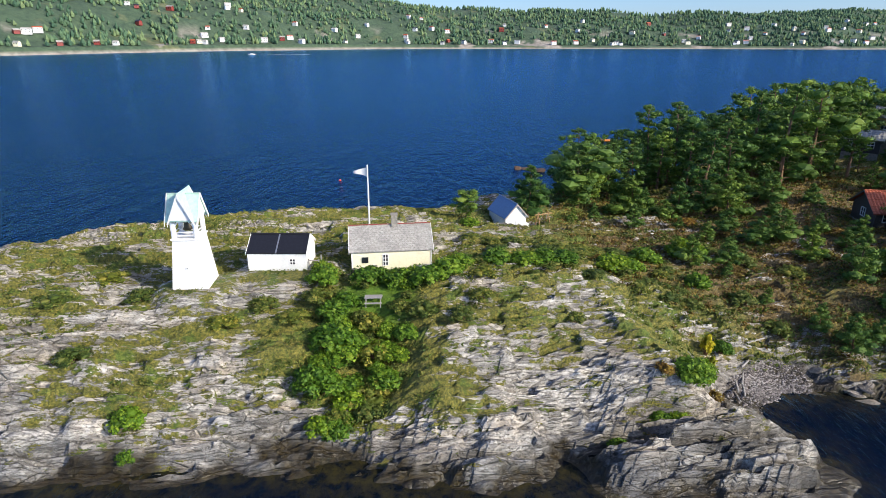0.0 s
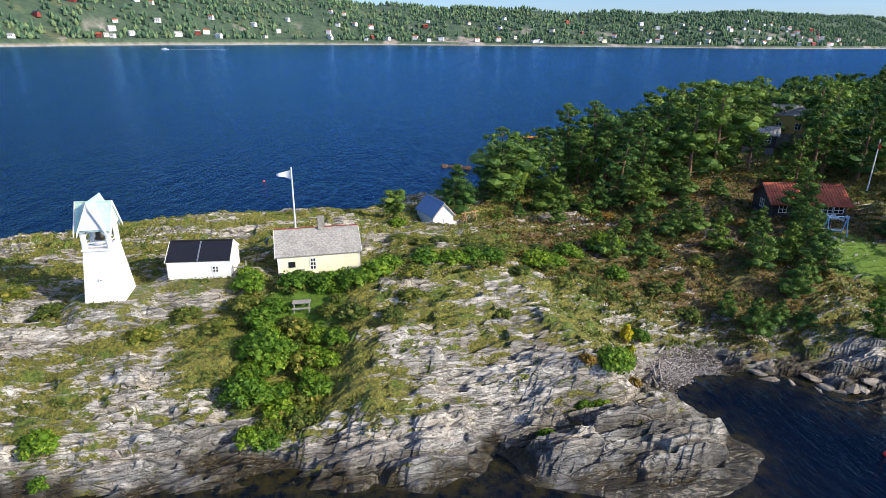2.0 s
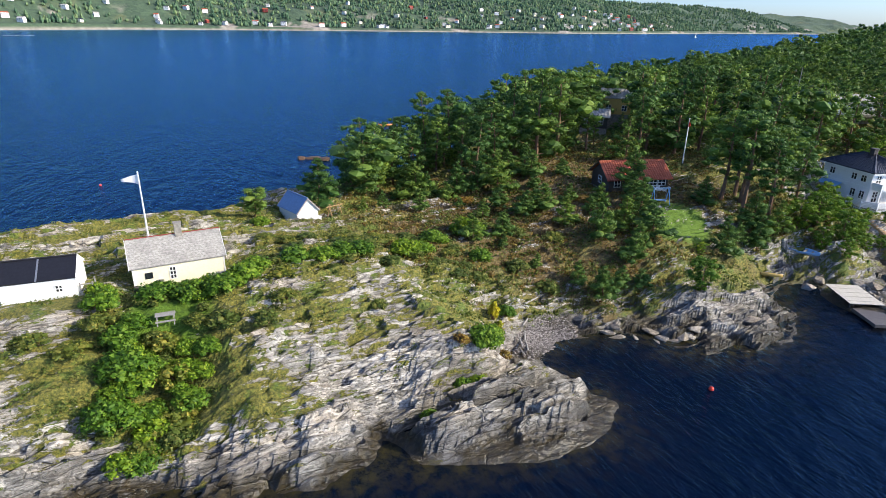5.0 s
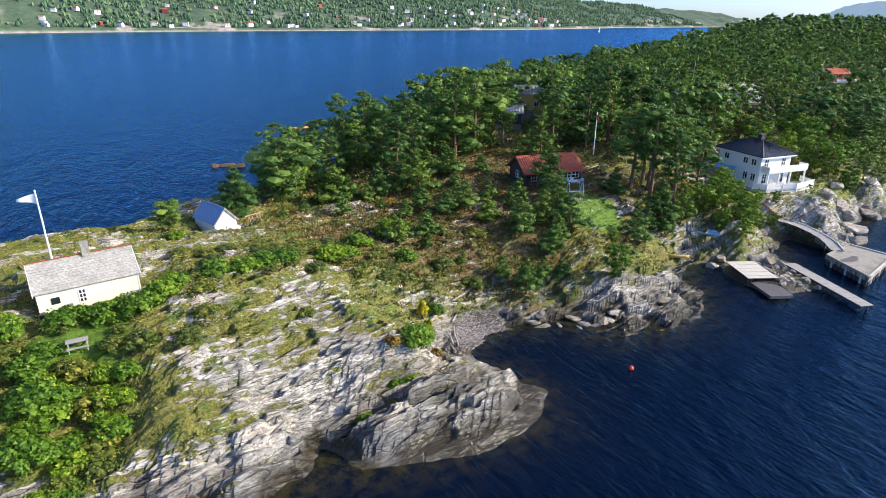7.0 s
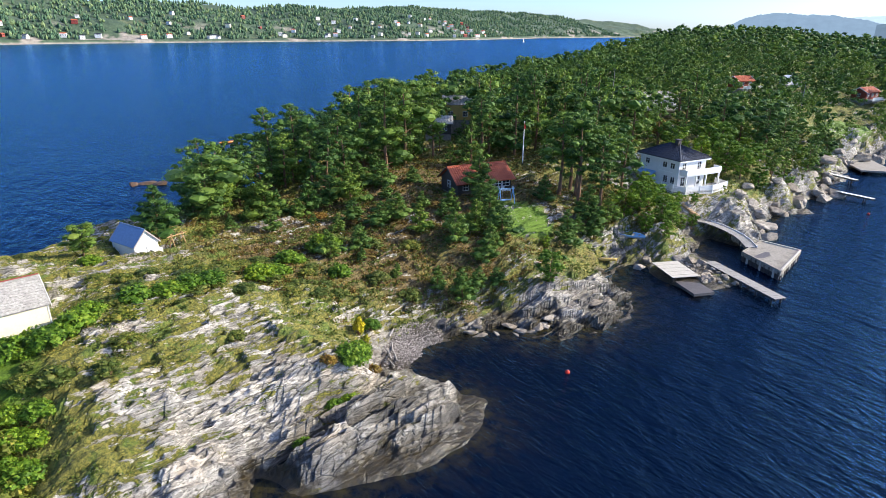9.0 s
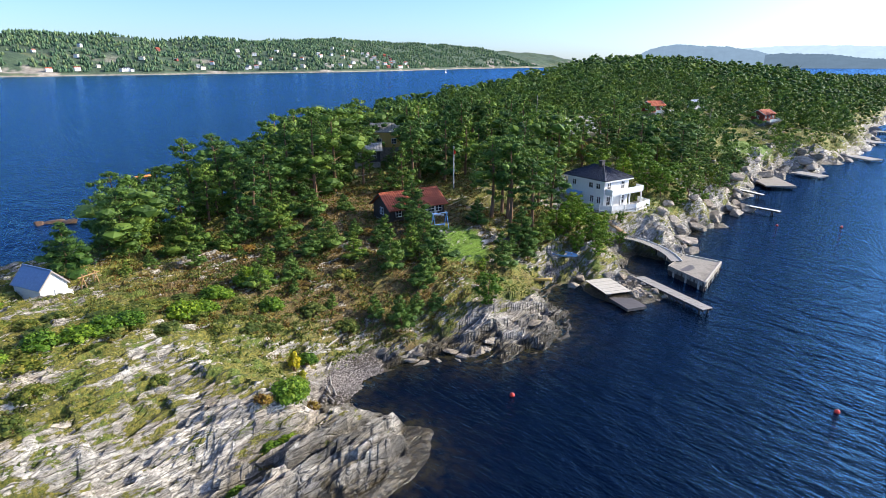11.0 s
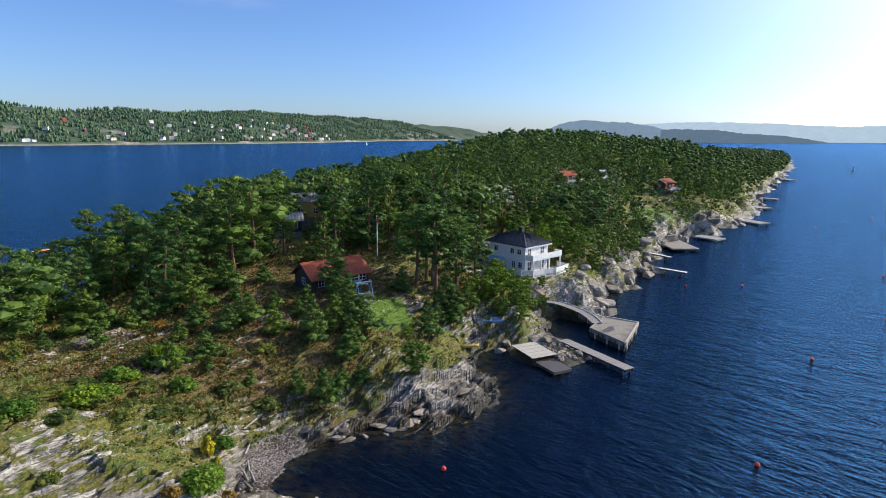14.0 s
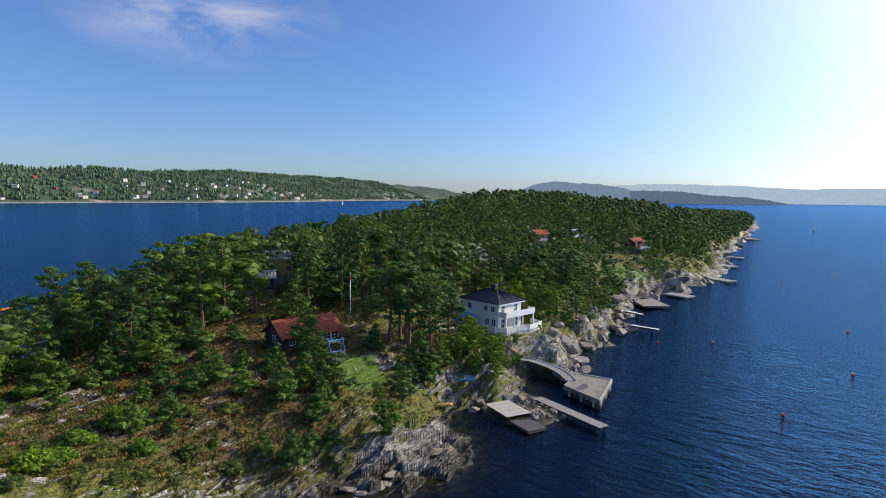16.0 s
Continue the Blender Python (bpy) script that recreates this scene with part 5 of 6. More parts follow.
def walkway():
    t = thing("curved_walkway", 0, 0, 0, 0, "curved plank walkway on timber supports round a small basin", "walkway")
    pts = [(83.2, 48.4), (84.3, 46.4), (84.4, 44.6), (84.0, 42.6), (83.4, 40.8), (82.4, 39.2), (80.8, 37.4)]
    line = [Vector((*p, 2.3 - 0.15 * k)) for k, p in enumerate(pts)]
    n = 0
    for a, b in zip(line, line[1:]):
        side = (b - a).cross(Vector((0, 0, 1))).normalized() * 0.75
        for k in range(6):
            p, q = a.lerp(b, k / 6), a.lerp(b, (k + 0.9) / 6)
            part("plank", Shape().slab(p - side, p + side, q + side, q - side, 0.08), GREYWOOD, t)
        part("support", Shape().rod(a - side * 0.6 - Vector((0, 0, 3)), a - side * 0.6, 0.12, sides=8), DARKWOOD, t)
        part("kerb", Shape().slab(a - side, b - side, b - side + Vector((0, 0, 0.14)), a - side + Vector((0, 0, 0.14)), 0.1), WHITE, t)
        part("wall", Shape().slab(a - side * 0.9 - Vector((0, 0, 3)), b - side * 0.9 - Vector((0, 0, 3)), b - side * 0.9 - Vector((0, 0, 0.1)), a - side * 0.9 - Vector((0, 0, 0.1)), 0.3), STONE, t)


walkway()


def hull_shape(length, wide, high, wall=0.06):
    """An open boat's hull: pointed bow at +x, square stern."""
    out, n = Shape(), 9
    rows = []
    for inner in (0, 1):
        for k in range(n):
            u = k / (n - 1)
            half = wide / 2 * (1 - max(0, (u - 0.45) / 0.55) ** 2.2) * (0.82 + 0.18 * min(1, u * 3)) - inner * wall
            half = max(half, 0.015)
            keel = 0.0 + 0.12 * u**3 + inner * wall
            x = -length / 2 + u * length - inner * wall * (1 if u > 0.5 else -1)
            sheer = high * (0.85 + 0.3 * u * u)
            rows.append([(x, -half, sheer), (x, -half * 0.78, keel + 0.08), (x, 0, keel), (x, half * 0.78, keel + 0.08), (x, half, sheer)])
    out.v = [p for r in rows for p in r]
    for k in range(n - 1):
        for i in range(4):
            a, b = k * 5 + i, (k + 1) * 5 + i
            out.f.append((a, b, b + 1, a + 1))
            out.f.append((a + n * 5 + 1, b + n * 5 + 1, b + n * 5, a + n * 5))
        for i in (0, 4):
            a, b = k * 5 + i, (k + 1) * 5 + i
            out.f.append((a, a + n * 5, b + n * 5, b) if i == 0 else (b, b + n * 5, a + n * 5, a))
    out.f.append((0, 1, 2, 3, 4))
    out.f.append((n * 5 + 4, n * 5 + 3, n * 5 + 2, n * 5 + 1, n * 5))
    return out


def rowing_boat(x, y, z, yaw, length, paint_in, label, roll=0):
    t = thing("rowing_boat", x, y, z, yaw, label, "boat")
    t.matrix_world = pose(x, y, z, roll, 0, yaw)
    part("hull", hull_shape(length, length * 0.38, 0.5), paint_in, t, "", True)
    for u in (-0.28, 0.02, 0.25):
        part("thwart", Shape().box(u * length - 0.12, u * length + 0.12, -length * 0.17, length * 0.17, 0.33, 0.37), GREYWOOD, t)
    part("gunwale", Shape().rod((-length / 2, -length * 0.15, 0.44), (-length / 2, length * 0.15, 0.44), 0.04, sides=6), WHITE, t)
    return t


rowing_boat(67.9, 47.9, ground(67.9, 47.9) + 0.05, -70, 3.6, BLUE, "pale blue rowing boat drawn up on the rocks", 8)
rowing_boat(47.4, 171, -0.12, 5, 4.6, ORANGE, "orange open boat moored off the wooded shore")
rowing_boat(60.6, 46.6, ground(60.6, 46.6) + 0.1, 145, 3.2, OCHRE, "yellowish dinghy lying on the shore rocks", 20)


def upturned_dinghy(x, y, yaw):
    t = thing("dinghy", x, y, ground(x, y) + 0.62, yaw, "small white dinghy lying upside down on the slope", "boat")
    t.matrix_world = pose(x, y, ground(x, y) + 0.62, 180, 0, yaw)
    part("hull", hull_shape(3.0, 1.2, 0.5), WHITE, t, "", True)
    part("keel", Shape().rod((-1.3, 0, -0.02), (1.1, 0, 0.02), 0.04, sides=6), GREYWOOD, t)


upturned_dinghy(81.4, 56.6, 20)


def motor_boat():
    t = thing("motor_boat", -316, 1022, -0.2, 178, "white motor boat under way", "motor boat")
    part("hull", hull_shape(11, 3.6, 1.5), WHITE, t, "", True)
    part("cabin", Shape().hull([(-2.5, -1.2), (2, -1.1), (2, 1.1), (-2.5, 1.2)], 1.2, 2.8, 0.8), WHITE, t)
    part("windscreen", Shape().slab((1.9, -1.0, 2.0), (1.9, 1.0, 2.0), (1.7, 0.9, 2.6), (1.7, -0.9, 2.6), 0.05), GLASS, t)
    w = thing("boat_wake", -310, 1022, 0.06, 0, "long white foam wake behind the motor boat", "wake")
    foam = Shape()
    for k in range(24):
        u = k * 3.6
        foam.v += [(u, 0.35 * u - 1.2 - 0.02 * u + 0.6 * math.sin(k * 2.1), 0), (u, 0.35 * u + 1.2 + 0.02 * u + 0.6 * math.cos(k * 1.7), 0.02)]
    foam.f += [(2 * k, 2 * k + 2, 2 * k + 3, 2 * k + 1) for k in range(23)]
    part("foam", foam, WHITE, w)


def sail_boat(x, y, height):
    t = thing("sailing_boat", x, y, -0.2, 30, "distant sailing boat with a white sail", "sailing boat")
    part("hull", hull_shape(height * 0.8, height * 0.25, 1.2), WHITE, t, "", True)
    part("mast", Shape().rod((0, 0, 0.5), (0, 0, height), 0.1, sides=6), METAL, t)
    part("sail", Shape().slab((-0.2, 0, 1.6), (-height * 0.35, 0.1, 1.6), (-0.15, 0.05, height * 0.97), (-0.1, 0, height * 0.97), 0.03), WHITE, t)


motor_boat()
sail_boat(1290, 1390, 15)
sail_boat(640, 60, 6)


def buoy_ball(x, y, radius, first=[]):
    if not first:
        t = thing("mooring_buoy", x, y, -0.1, 0, "red plastic mooring buoy afloat", "buoy", "red mooring buoys")
        part("float", Shape().lathe([(0.0, 0.40), (0.12, 0.37), (0.21, 0.26), (0.235, 0.13), (0.2, 0.0), (0.08, -0.1), (0.0, -0.12)], 16), RED, t, "", True)
        part("eye", Shape().rod((0, 0, 0.38), (0, 0, 0.46), 0.04, sides=8), METAL, t)
        first.append(t)
        return
    copy_thing(first[0], pose(x, y, -0.12, 0, 0, x))


for x, y in ((37, 31), (55.8, 9.9), (89, 10.5), (118.3, 36.4), (126, 27.9), (225.5, 29.4), (268, 17.5), (117.4, 4.2), (154.9, 7.0), (-21.4, 120)):
    buoy_ball(x, y, 0.38)


# ---- trees and shrubs ----
PINES = [plant_kind("pine", 100 + k, lambda s, k=k: pine_shape(s, 9.0, (0.88, 1.1, 0.95, 1.2, 0.9, 1.02)[k], 1.0, 0.125, k in (2, 4), 58), BARK, NEEDLE) for k in range(6)]
TALL = [plant_kind("pine", 130 + k, lambda s, k=k: pine_shape(s, 10.0, (0.66, 0.76, 0.62)[k], 1.0, 0.125, False, 58), BARK, NEEDLE) for k in range(3)]
BACK_PINES = [plant_kind("pine", 150 + k, lambda s, k=k: pine_shape(s, 9.0, (0.88, 1.1, 0.95, 1.2)[k], 0.9, 0.19, k == 2, 32), BARK, NEEDLE) for k in range(4)]
YOUNG = [plant_kind("young_pine", 200 + k, lambda s, k=k: pine_shape(s, 5.0, (1.15, 1.35, 1.0)[k], 1.0, 0.11, True, 56, full=True), BARK, YOUNG_NEEDLE) for k in range(3)]
DENSE = [plant_kind("pine", 230 + k, lambda s, k=k: pine_shape(s, 8.0, (1.0, 1.2, 0.9)[k], 1.1, 0.135, k != 1, 70, full=True), BARK, YOUNG_NEEDLE) for k in range(3)]
BROAD = [plant_kind("broadleaf", 300 + k, lambda s: pine_shape(s, 5.0, 1.25, 0.9, 0.10, False, 70, False), BARK, LEAF) for k in range(2)]
BUSH = [plant_kind("bush", 400 + k, bush_shape, BARK, LEAF) for k in range(3)]
SCRUB = [plant_kind("scrub", 420 + k, lambda s: bush_shape(s, 1.1, 0.09, 14, 55), BARK, SHRUB) for k in range(3)]
GOLD = plant_kind("gold", 460, lambda s: bush_shape(s, 0.6, 0.10, 12, 40), BARK, YELLOW)
TINTED = [plant_kind("tinted", 440 + k, lambda s: bush_shape(s, 1.0, 0.10, 12, 40), BARK, AUTUMN) for k in range(1)]

pick = random.Random(7)
taken = []


def free_spot(x, y, gap):
    if any((x - a) ** 2 + (y - b) ** 2 < gap * gap for a, b in taken):
        return False
    taken.append((x, y))
    return True


PINE_LABEL, PINE_GROUP = "dark green Scots pine on rocky ground", "pines of the island"
for x, y, h in ((2.8, 70, 3.8), (11.1, 73.5, 6.8), (18.1, 77.8, 9.7), (24.2, 84.7, 8.7), (36, 104, 13), (36.6, 92.7, 12.5), (33.5, 96, 10.5), (39.6, 83.3, 11), (45.8, 86.3, 13), (34.8, 77.3, 10),
                (39.3, 80.4, 8.2), (48.2, 83, 14), (52.4, 84, 14.5), (32.1, 86.4, 9), (38, 90, 10), (21, 82, 7.5), (28, 86, 7.5), (29, 91, 8), (42, 90, 10), (52.1, 63.6, 6.8), (55.2, 48.8, 5.2),
                (64.3, 59.2, 13), (65, 56, 14), (66.9, 58, 13), (66.3, 53, 12), (62.8, 52.2, 6), (68.5, 61, 12), (72, 57.5, 10), (60.6, 58.6, 4.4), (73.6, 55, 9), (65.7, 50.9, 5), (69, 55, 11), (75.5, 59, 10),
                (126.7, 57, 9.5), (124, 59, 9), (129, 60, 8.5)):
    taken.append((x, y))
    plant(pick.choice(TALL if h > 9.4 and 60 < x < 80 else DENSE if x < 26 or h < 7 else PINES), "pine_tree", x, y, h, PINE_LABEL, "pine tree", PINE_GROUP, wide=1.25 if x < 20 else 1.1)
for x, y, h in ((24.3, 77.4, 4.7), (25.1, 75.8, 5.4), (26.4, 75.1, 4), (22.3, 75.6, 2.4), (30.8, 74.6, 5.1), (33.8, 74.2, 4.3), (36.1, 72.6, 6), (23.3, 69, 3.2), (16.1, 70.3, 2.1), (25.2, 56.1, 3.4), (24.6, 58.4, 2.4),
                (33.5, 66.5, 3.4), (35.2, 62.6, 3.6), (38.2, 63.1, 4.1), (38.7, 58.3, 3.9), (42.6, 74.5, 4.6), (43.9, 79, 4.3), (40.3, 77.5, 4), (47.6, 73.9, 2.9), (40.3, 53.2, 5), (45.6, 61.4, 3.4), (44.2, 51.1, 3.3),
                (41.9, 49, 3.8), (34.2, 48.1, 3.1), (35.8, 45.8, 4), (38.7, 46.6, 2.7), (40.9, 45.9, 2.2), (44.3, 54.2, 4.5), (46.7, 52, 4.5), (28.4, 73, 2.9), (18.8, 70.9, 2.7), (30, 63.8, 2.5), (48.5, 56.5, 4.6),
                (49.5, 59.5, 4.2), (62.2, 50.2, 3.4), (59.5, 51, 3)):
    taken.append((x, y))
    plant(pick.choice(YOUNG), "young_pine", x, y, h, "young bushy green pine among heather", "pine tree", "young pines on the heath", wide=pick.uniform(0.9, 1.25))
for n in range(46):
    x, y = pick.uniform(26, 54), pick.uniform(50, 80)
    if y < 84 - 0.5 * (x - 26) and free_spot(x, y, 3.0) and math.hypot(x - 55, y - 66) > 9 and math.hypot(x - 53.5, y - 55.5) > 7.5:
        plant(pick.choice(YOUNG), "young_pine", x, y, pick.uniform(1.3, 3.2), "young bushy green pine among heather", "pine tree", "young pines on the heath")
for x, y, h in ((45.8, 42.3, 4.2), (51.3, 48.6, 1.8), (70.4, 44.2, 3.0), (73, 47, 4.2), (77.7, 49.3, 3.6), (71.5, 49.8, 4.8), (81.8, 47.4, 2.4), (75.5, 51.5, 4.2), (69.3, 50.8, 4.6), (79.5, 55, 3.8),
                (100.7, 54, 6.4), (105.8, 58.5, 7.2), (101.6, 51.6, 5.6), (109.3, 63, 7.2), (104.3, 49.6, 4.4), (99, 58, 6.2), (108, 53, 5), (97.5, 62, 6), (84.4, 63, 4.0), (113, 57, 5), (136.4, 58.5, 5.4), (74, 45.8, 2.8), (76, 47.5, 3.2), (79.2, 47.8, 2.8), (80.8, 50, 3.2), (84, 49, 2.2), (70, 47.6, 3.4), (73.5, 50, 3.8), (78, 51.6, 3.6)):
    taken.append((x, y))
    plant(pick.choice(BROAD), "deciduous_tree", x, y, h, "bright green leafy tree above the shore", "tree", "leafy trees along the shore")

EDGE_X = [0, 8, 11, 26, 40, 48, 52, 57, 60, 67, 80, 87, 94, 110, 140, 161, 195, 220, 320, 560, 720, 1000]
EDGE_Y = [200, 140, 78, 79, 83, 81, 79, 78, 64, 51.5, 54, 68, 52, 49, 50, 58, 60, 56, 70, 100, 122, 182]
HOMES = [(55.9, 68.7, 8, 0), (68.9, 73.2, 4.5, 13), (88.5, 57, 9, 9), (86.5, 66.5, 4, 14), (75.5, 99.5, 3.5, 5), (68.2, 96.5, 3, 3), (130, 91, 7, 26), (183, 98.5, 6, 26), (210, 97.5, 6, 26), (222, 78.5, 6, 30), (178, 66, 13, 6), (54, 56, 6.5, 0), (57, 61, 5, 2)]


def in_clearing(x, y):
    """Whether a spot lies in the open ground round a house or down its slope to the water."""
    for hx, hy, r, down in HOMES:
        d = math.hypot(hx, hy)
        ux, uy = hx / d, hy / d
        u, v = (hx - x) * ux + (hy - y) * uy, (hx - x) * -uy + (hy - y) * ux
        if (x - hx) ** 2 + (y - hy) ** 2 < r * r or (0 < u < down and abs(v) < r * 0.75):
            return True
    return False


spots = []
for n in range(4200):
    x, y = pick.uniform(6, 175), pick.uniform(48, 190)
    if y < np.interp(x, EDGE_X, EDGE_Y) + pick.uniform(0, 1.5) or in_clearing(x, y):
        continue
    if y > 97 + 2.0 * (x - 22):
        continue
    if free_spot(x, y, pick.uniform(2.8, 5.2)):
        spots.append((x, y))
sx, sy = np.array(spots).T
keep = inland(sx, sy) > 3.0
spots = sorted(((math.hypot(x, y), x, y) for x, y, k in zip(sx, sy, keep) if k))
for d, x, y in spots[:200]:
    rim = y - np.interp(x, EDGE_X, EDGE_Y)
    lane = any(math.hypot(hx, hy) > d and abs((hx * y - hy * x) / math.hypot(hx, hy)) < w for hx, hy, w in ((68.9, 73.2, 2.6), (86.5, 66.5, 2.6), (75.5, 99.5, 1.5)))
    h = pick.choice((3.5, 4.5) if lane else (5, 7, 9, 10.5, 12.5)) * pick.uniform(0.85, 1.12) * (0.6 + 0.4 * min(1, rim / 9)) * (0.72 + 0.28 * min(1, max(0, (x - 20) / 30)))
    plant(pick.choice(TALL if pick.random() < 0.3 else PINES if d < 92 else BACK_PINES), "pine_tree", x, y, h, PINE_LABEL, "pine tree", PINE_GROUP)

# The woods behind, too many to count, as one mesh.
rest = [(x, y) for d, x, y in spots[200:]]
for n in range(16000):
    x, y = pick.uniform(120, 1010), pick.uniform(52, 440)
    if x < 175 and y < 190:
        continue
    if y < np.interp(x, EDGE_X, EDGE_Y) + pick.uniform(0, 3) or in_clearing(x, y):
        continue
    rest.append((x, y))
rx, ry = np.array(rest).T
ok = inland(rx, ry) > 4
rx, ry = rx[ok], ry[ok]
cell = {}
for x, y in zip(rx, ry):
    g = 4.4 if math.hypot(x, y) < 260 else 6.4
    cell.setdefault((round(x / g), round(y / g), g), (x, y))
woods = np.array(list(cell.values()))
wz = land(woods[:, 0], woods[:, 1], False)[0]
tree_forms = []
for k in range(6):
    slim = (0.9, 1.1, 0.95, 1.2, 1.05, 1.0)[k]
    near_form = pine_shape(500 + k, 9.0, slim, 0.1, 0.33, k in (0, 2), 30, core=0)[1:]
    rnd = np.random.default_rng(520 + k)
    t = np.linspace(0.25, 0.95, 8)
    spread = 9.0 * 0.2 * slim * np.sin(np.pi * np.clip((1 - t) * 0.95 + 0.12, 0, 1)) ** 0.6
    turn = np.arange(8) * 2.4 + k
    far_form = puffs(np.stack([np.cos(turn) * spread * 0.75, np.sin(turn) * spread * 0.75, t * 9.0], -1), 0.65 + 0.42 * spread * rnd.uniform(0.6, 1.1, 8), 7, 0.5, 540 + k, 0.75, 0.8)
    tree_forms.append((near_form, far_form))
chunks, corners, shades, start = [], [], [], 0
turns = np.random.default_rng(11)
for (x, y), z in zip(woods, wz):
    v, f = tree_forms[turns.integers(6)][math.hypot(x, y) > 300]
    a, s = turns.uniform(0, math.tau), turns.uniform(0.6, 1.3)
    wide = turns.uniform(0.85, 1.25)
    c, sn = math.cos(a) * s * wide, math.sin(a) * s * wide
    chunks.append(np.stack([v[:, 0] * c - v[:, 1] * sn + x, v[:, 0] * sn + v[:, 1] * c + y, v[:, 2] * s + z - 0.2], -1))
    corners.append(f + start)
    start += len(v)
    shades.append(np.full(len(v), turns.random()))
woods_mesh = mesh_object("woods", np.concatenate(chunks), np.concatenate(corners), WOOD_NEEDLE, False)
woods_mesh.data.attributes.new("shade", "FLOAT", "POINT").data.foreach_set("value", np.concatenate(shades).astype(np.float32))
tagged(woods_mesh, "dense dark green pine wood covering the island's hill", "woods", kind="stuff")

BUSH_GROUP = "leafy bushes near the cottage"
for n in range(140):
    x, y = pick.uniform(-10.5, -0.5), pick.uniform(35.5, 48.5)
    if abs(x + 6.2 - 0.28 * (y - 41)) < 3.4 - 0.12 * abs(y - 43) and math.hypot(x + 5.5, y - 45.6) > 2.3 and free_spot(x, y, 0.75):
        k = pick.random()
        if k < 0.55:
            plant(pick.choice(BUSH), "leafy_bush", x, y, pick.uniform(0.7, 1.7), "dense bright green leafy bush", "bush", BUSH_GROUP, wide=pick.uniform(0.9, 1.4))
        else:
            plant(pick.choice(SCRUB), "low_shrub", x, y, pick.uniform(0.6, 1.3), "low olive-green shrub on the rocks", "shrub", "low shrubs on the rocks", wide=pick.uniform(1.0, 1.6))
for n in range(60):
    x, y = pick.uniform(2, 24), pick.uniform(46.5, 57)
    if free_spot(x, y, 1.6):
        plant(pick.choice(SCRUB), "low_shrub", x, y, pick.uniform(0.35, 0.9), "low olive-green shrub on the rocks", "shrub", "low shrubs on the rocks", wide=pick.uniform(1.4, 2.4))
for x, y, h, w in ((-6.7, 47.9, 1.7, 1.15), (-5.3, 48.2, 1.6, 1.1), (-3.9, 47.8, 1.8, 1.2), (-2.5, 48.2, 1.6, 1.1), (-1.3, 47.0, 1.7, 1.2), (0.4, 47.6, 1.6, 1.2), (1.4, 48.8, 1.5, 1.1), (-9.6, 38.3, 2.0, 1.1), (-8.6, 41.2, 2.1, 1.2), (-8.9, 43.6, 1.7, 1.2),
                   (-6.8, 37.6, 1.6, 1.2), (-21.9, 34.6, 1.6, 1.0), (-21.4, 33.0, 0.9, 1.2), (4.8, 49.6, 1.5, 1.3), (7.3, 49.4, 1.4, 1.4), (9.2, 50.0, 1.3, 1.4), (11, 50.4, 1.3, 1.4), (18.3, 37.9, 1.7, 1.2), (19.2, 38.6, 1.4, 1.1), (20.2, 39.9, 1.9, 0.7),
                   (15.8, 36.1, 1.0, 1.3), (17.1, 36.2, 1.1, 1.3), (12.4, 35.1, 0.6, 1.8), (-10.4, 47.6, 1.6, 1.2), (-10.8, 49.4, 1.2, 1.1), (24.3, 52, 1.4, 1.2), (20.5, 56, 1.5, 1.4), (25.6, 58.4, 2.1, 1.3), (15.8, 51.6, 1.4, 1.5), (18, 52.6, 1.2, 1.5), (3.0, 65.2, 1.2, 1.2), (24.0, 45.0, 1.2, 1.1)):
    plant(pick.choice(BUSH), "leafy_bush", x, y, h, "dense bright green leafy bush", "bush", BUSH_GROUP, wide=w)
for x, y, h, w in ((-27.5, 38.6, 1.0, 1.8), (-29.4, 48.3, 1.0, 2.0), (-25.5, 45.6, 0.9, 1.8), (-14.7, 44.6, 0.9, 1.9), (-12, 43, 0.9, 1.9), (-17.5, 42.5, 0.9, 1.9), (-32, 44, 0.9, 2.2), (-5.2, 38.2, 1.5, 1.2), (-5.2, 40.6, 1.6, 1.2), (-1.6, 43.6, 1.2, 1.5),
                   (10.8, 43.2, 0.9, 1.2), (3.2, 44.4, 0.9, 1.6), (28, 50.5, 1.3, 1.4), (30.5, 48.5, 1.6, 1.2), (13.5, 55, 1.0, 1.7), (1.5, 42, 1.0, 1.4), (-35, 40, 0.9, 2.0), (-10.5, 45.3, 1.2, 1.5), (31, 57, 1.1, 1.5), (28, 60, 1.2, 1.5), (35, 55, 1.2, 1.5)):
    plant(pick.choice(SCRUB), "low_shrub", x, y, h, "low olive-green shrub on the rocks", "shrub", "low shrubs on the rocks", wide=w)
for x, y, h, w in ((16.2, 37.6, 0.7, 1.2), (20.8, 38.9, 0.8, 1.1), (14.8, 35.6, 0.6, 1.2), (29.5, 55.5, 0.8, 1.7), (38, 64, 0.9, 1.6), (40.5, 58.5, 0.9, 1.6), (33, 65.5, 0.8, 1.8), (30.5, 71, 0.8, 1.8), (45, 64, 0.9, 1.5), (112, 76, 4.5, 0.6)):
    plant(TINTED[0], "autumn_shrub", x, y, h, "shrub with yellow and rust autumn leaves", "shrub", "autumn shrubs", wide=w)

plant(GOLD, "yellow_bush", 22.3, 44.2, 2.0, "tall bright yellow autumn bush", "bush", "", wide=0.55)
plant(GOLD, "yellow_bush", 22.6, 43.4, 0.9, "low bright yellow autumn bush", "bush", "", wide=0.8)


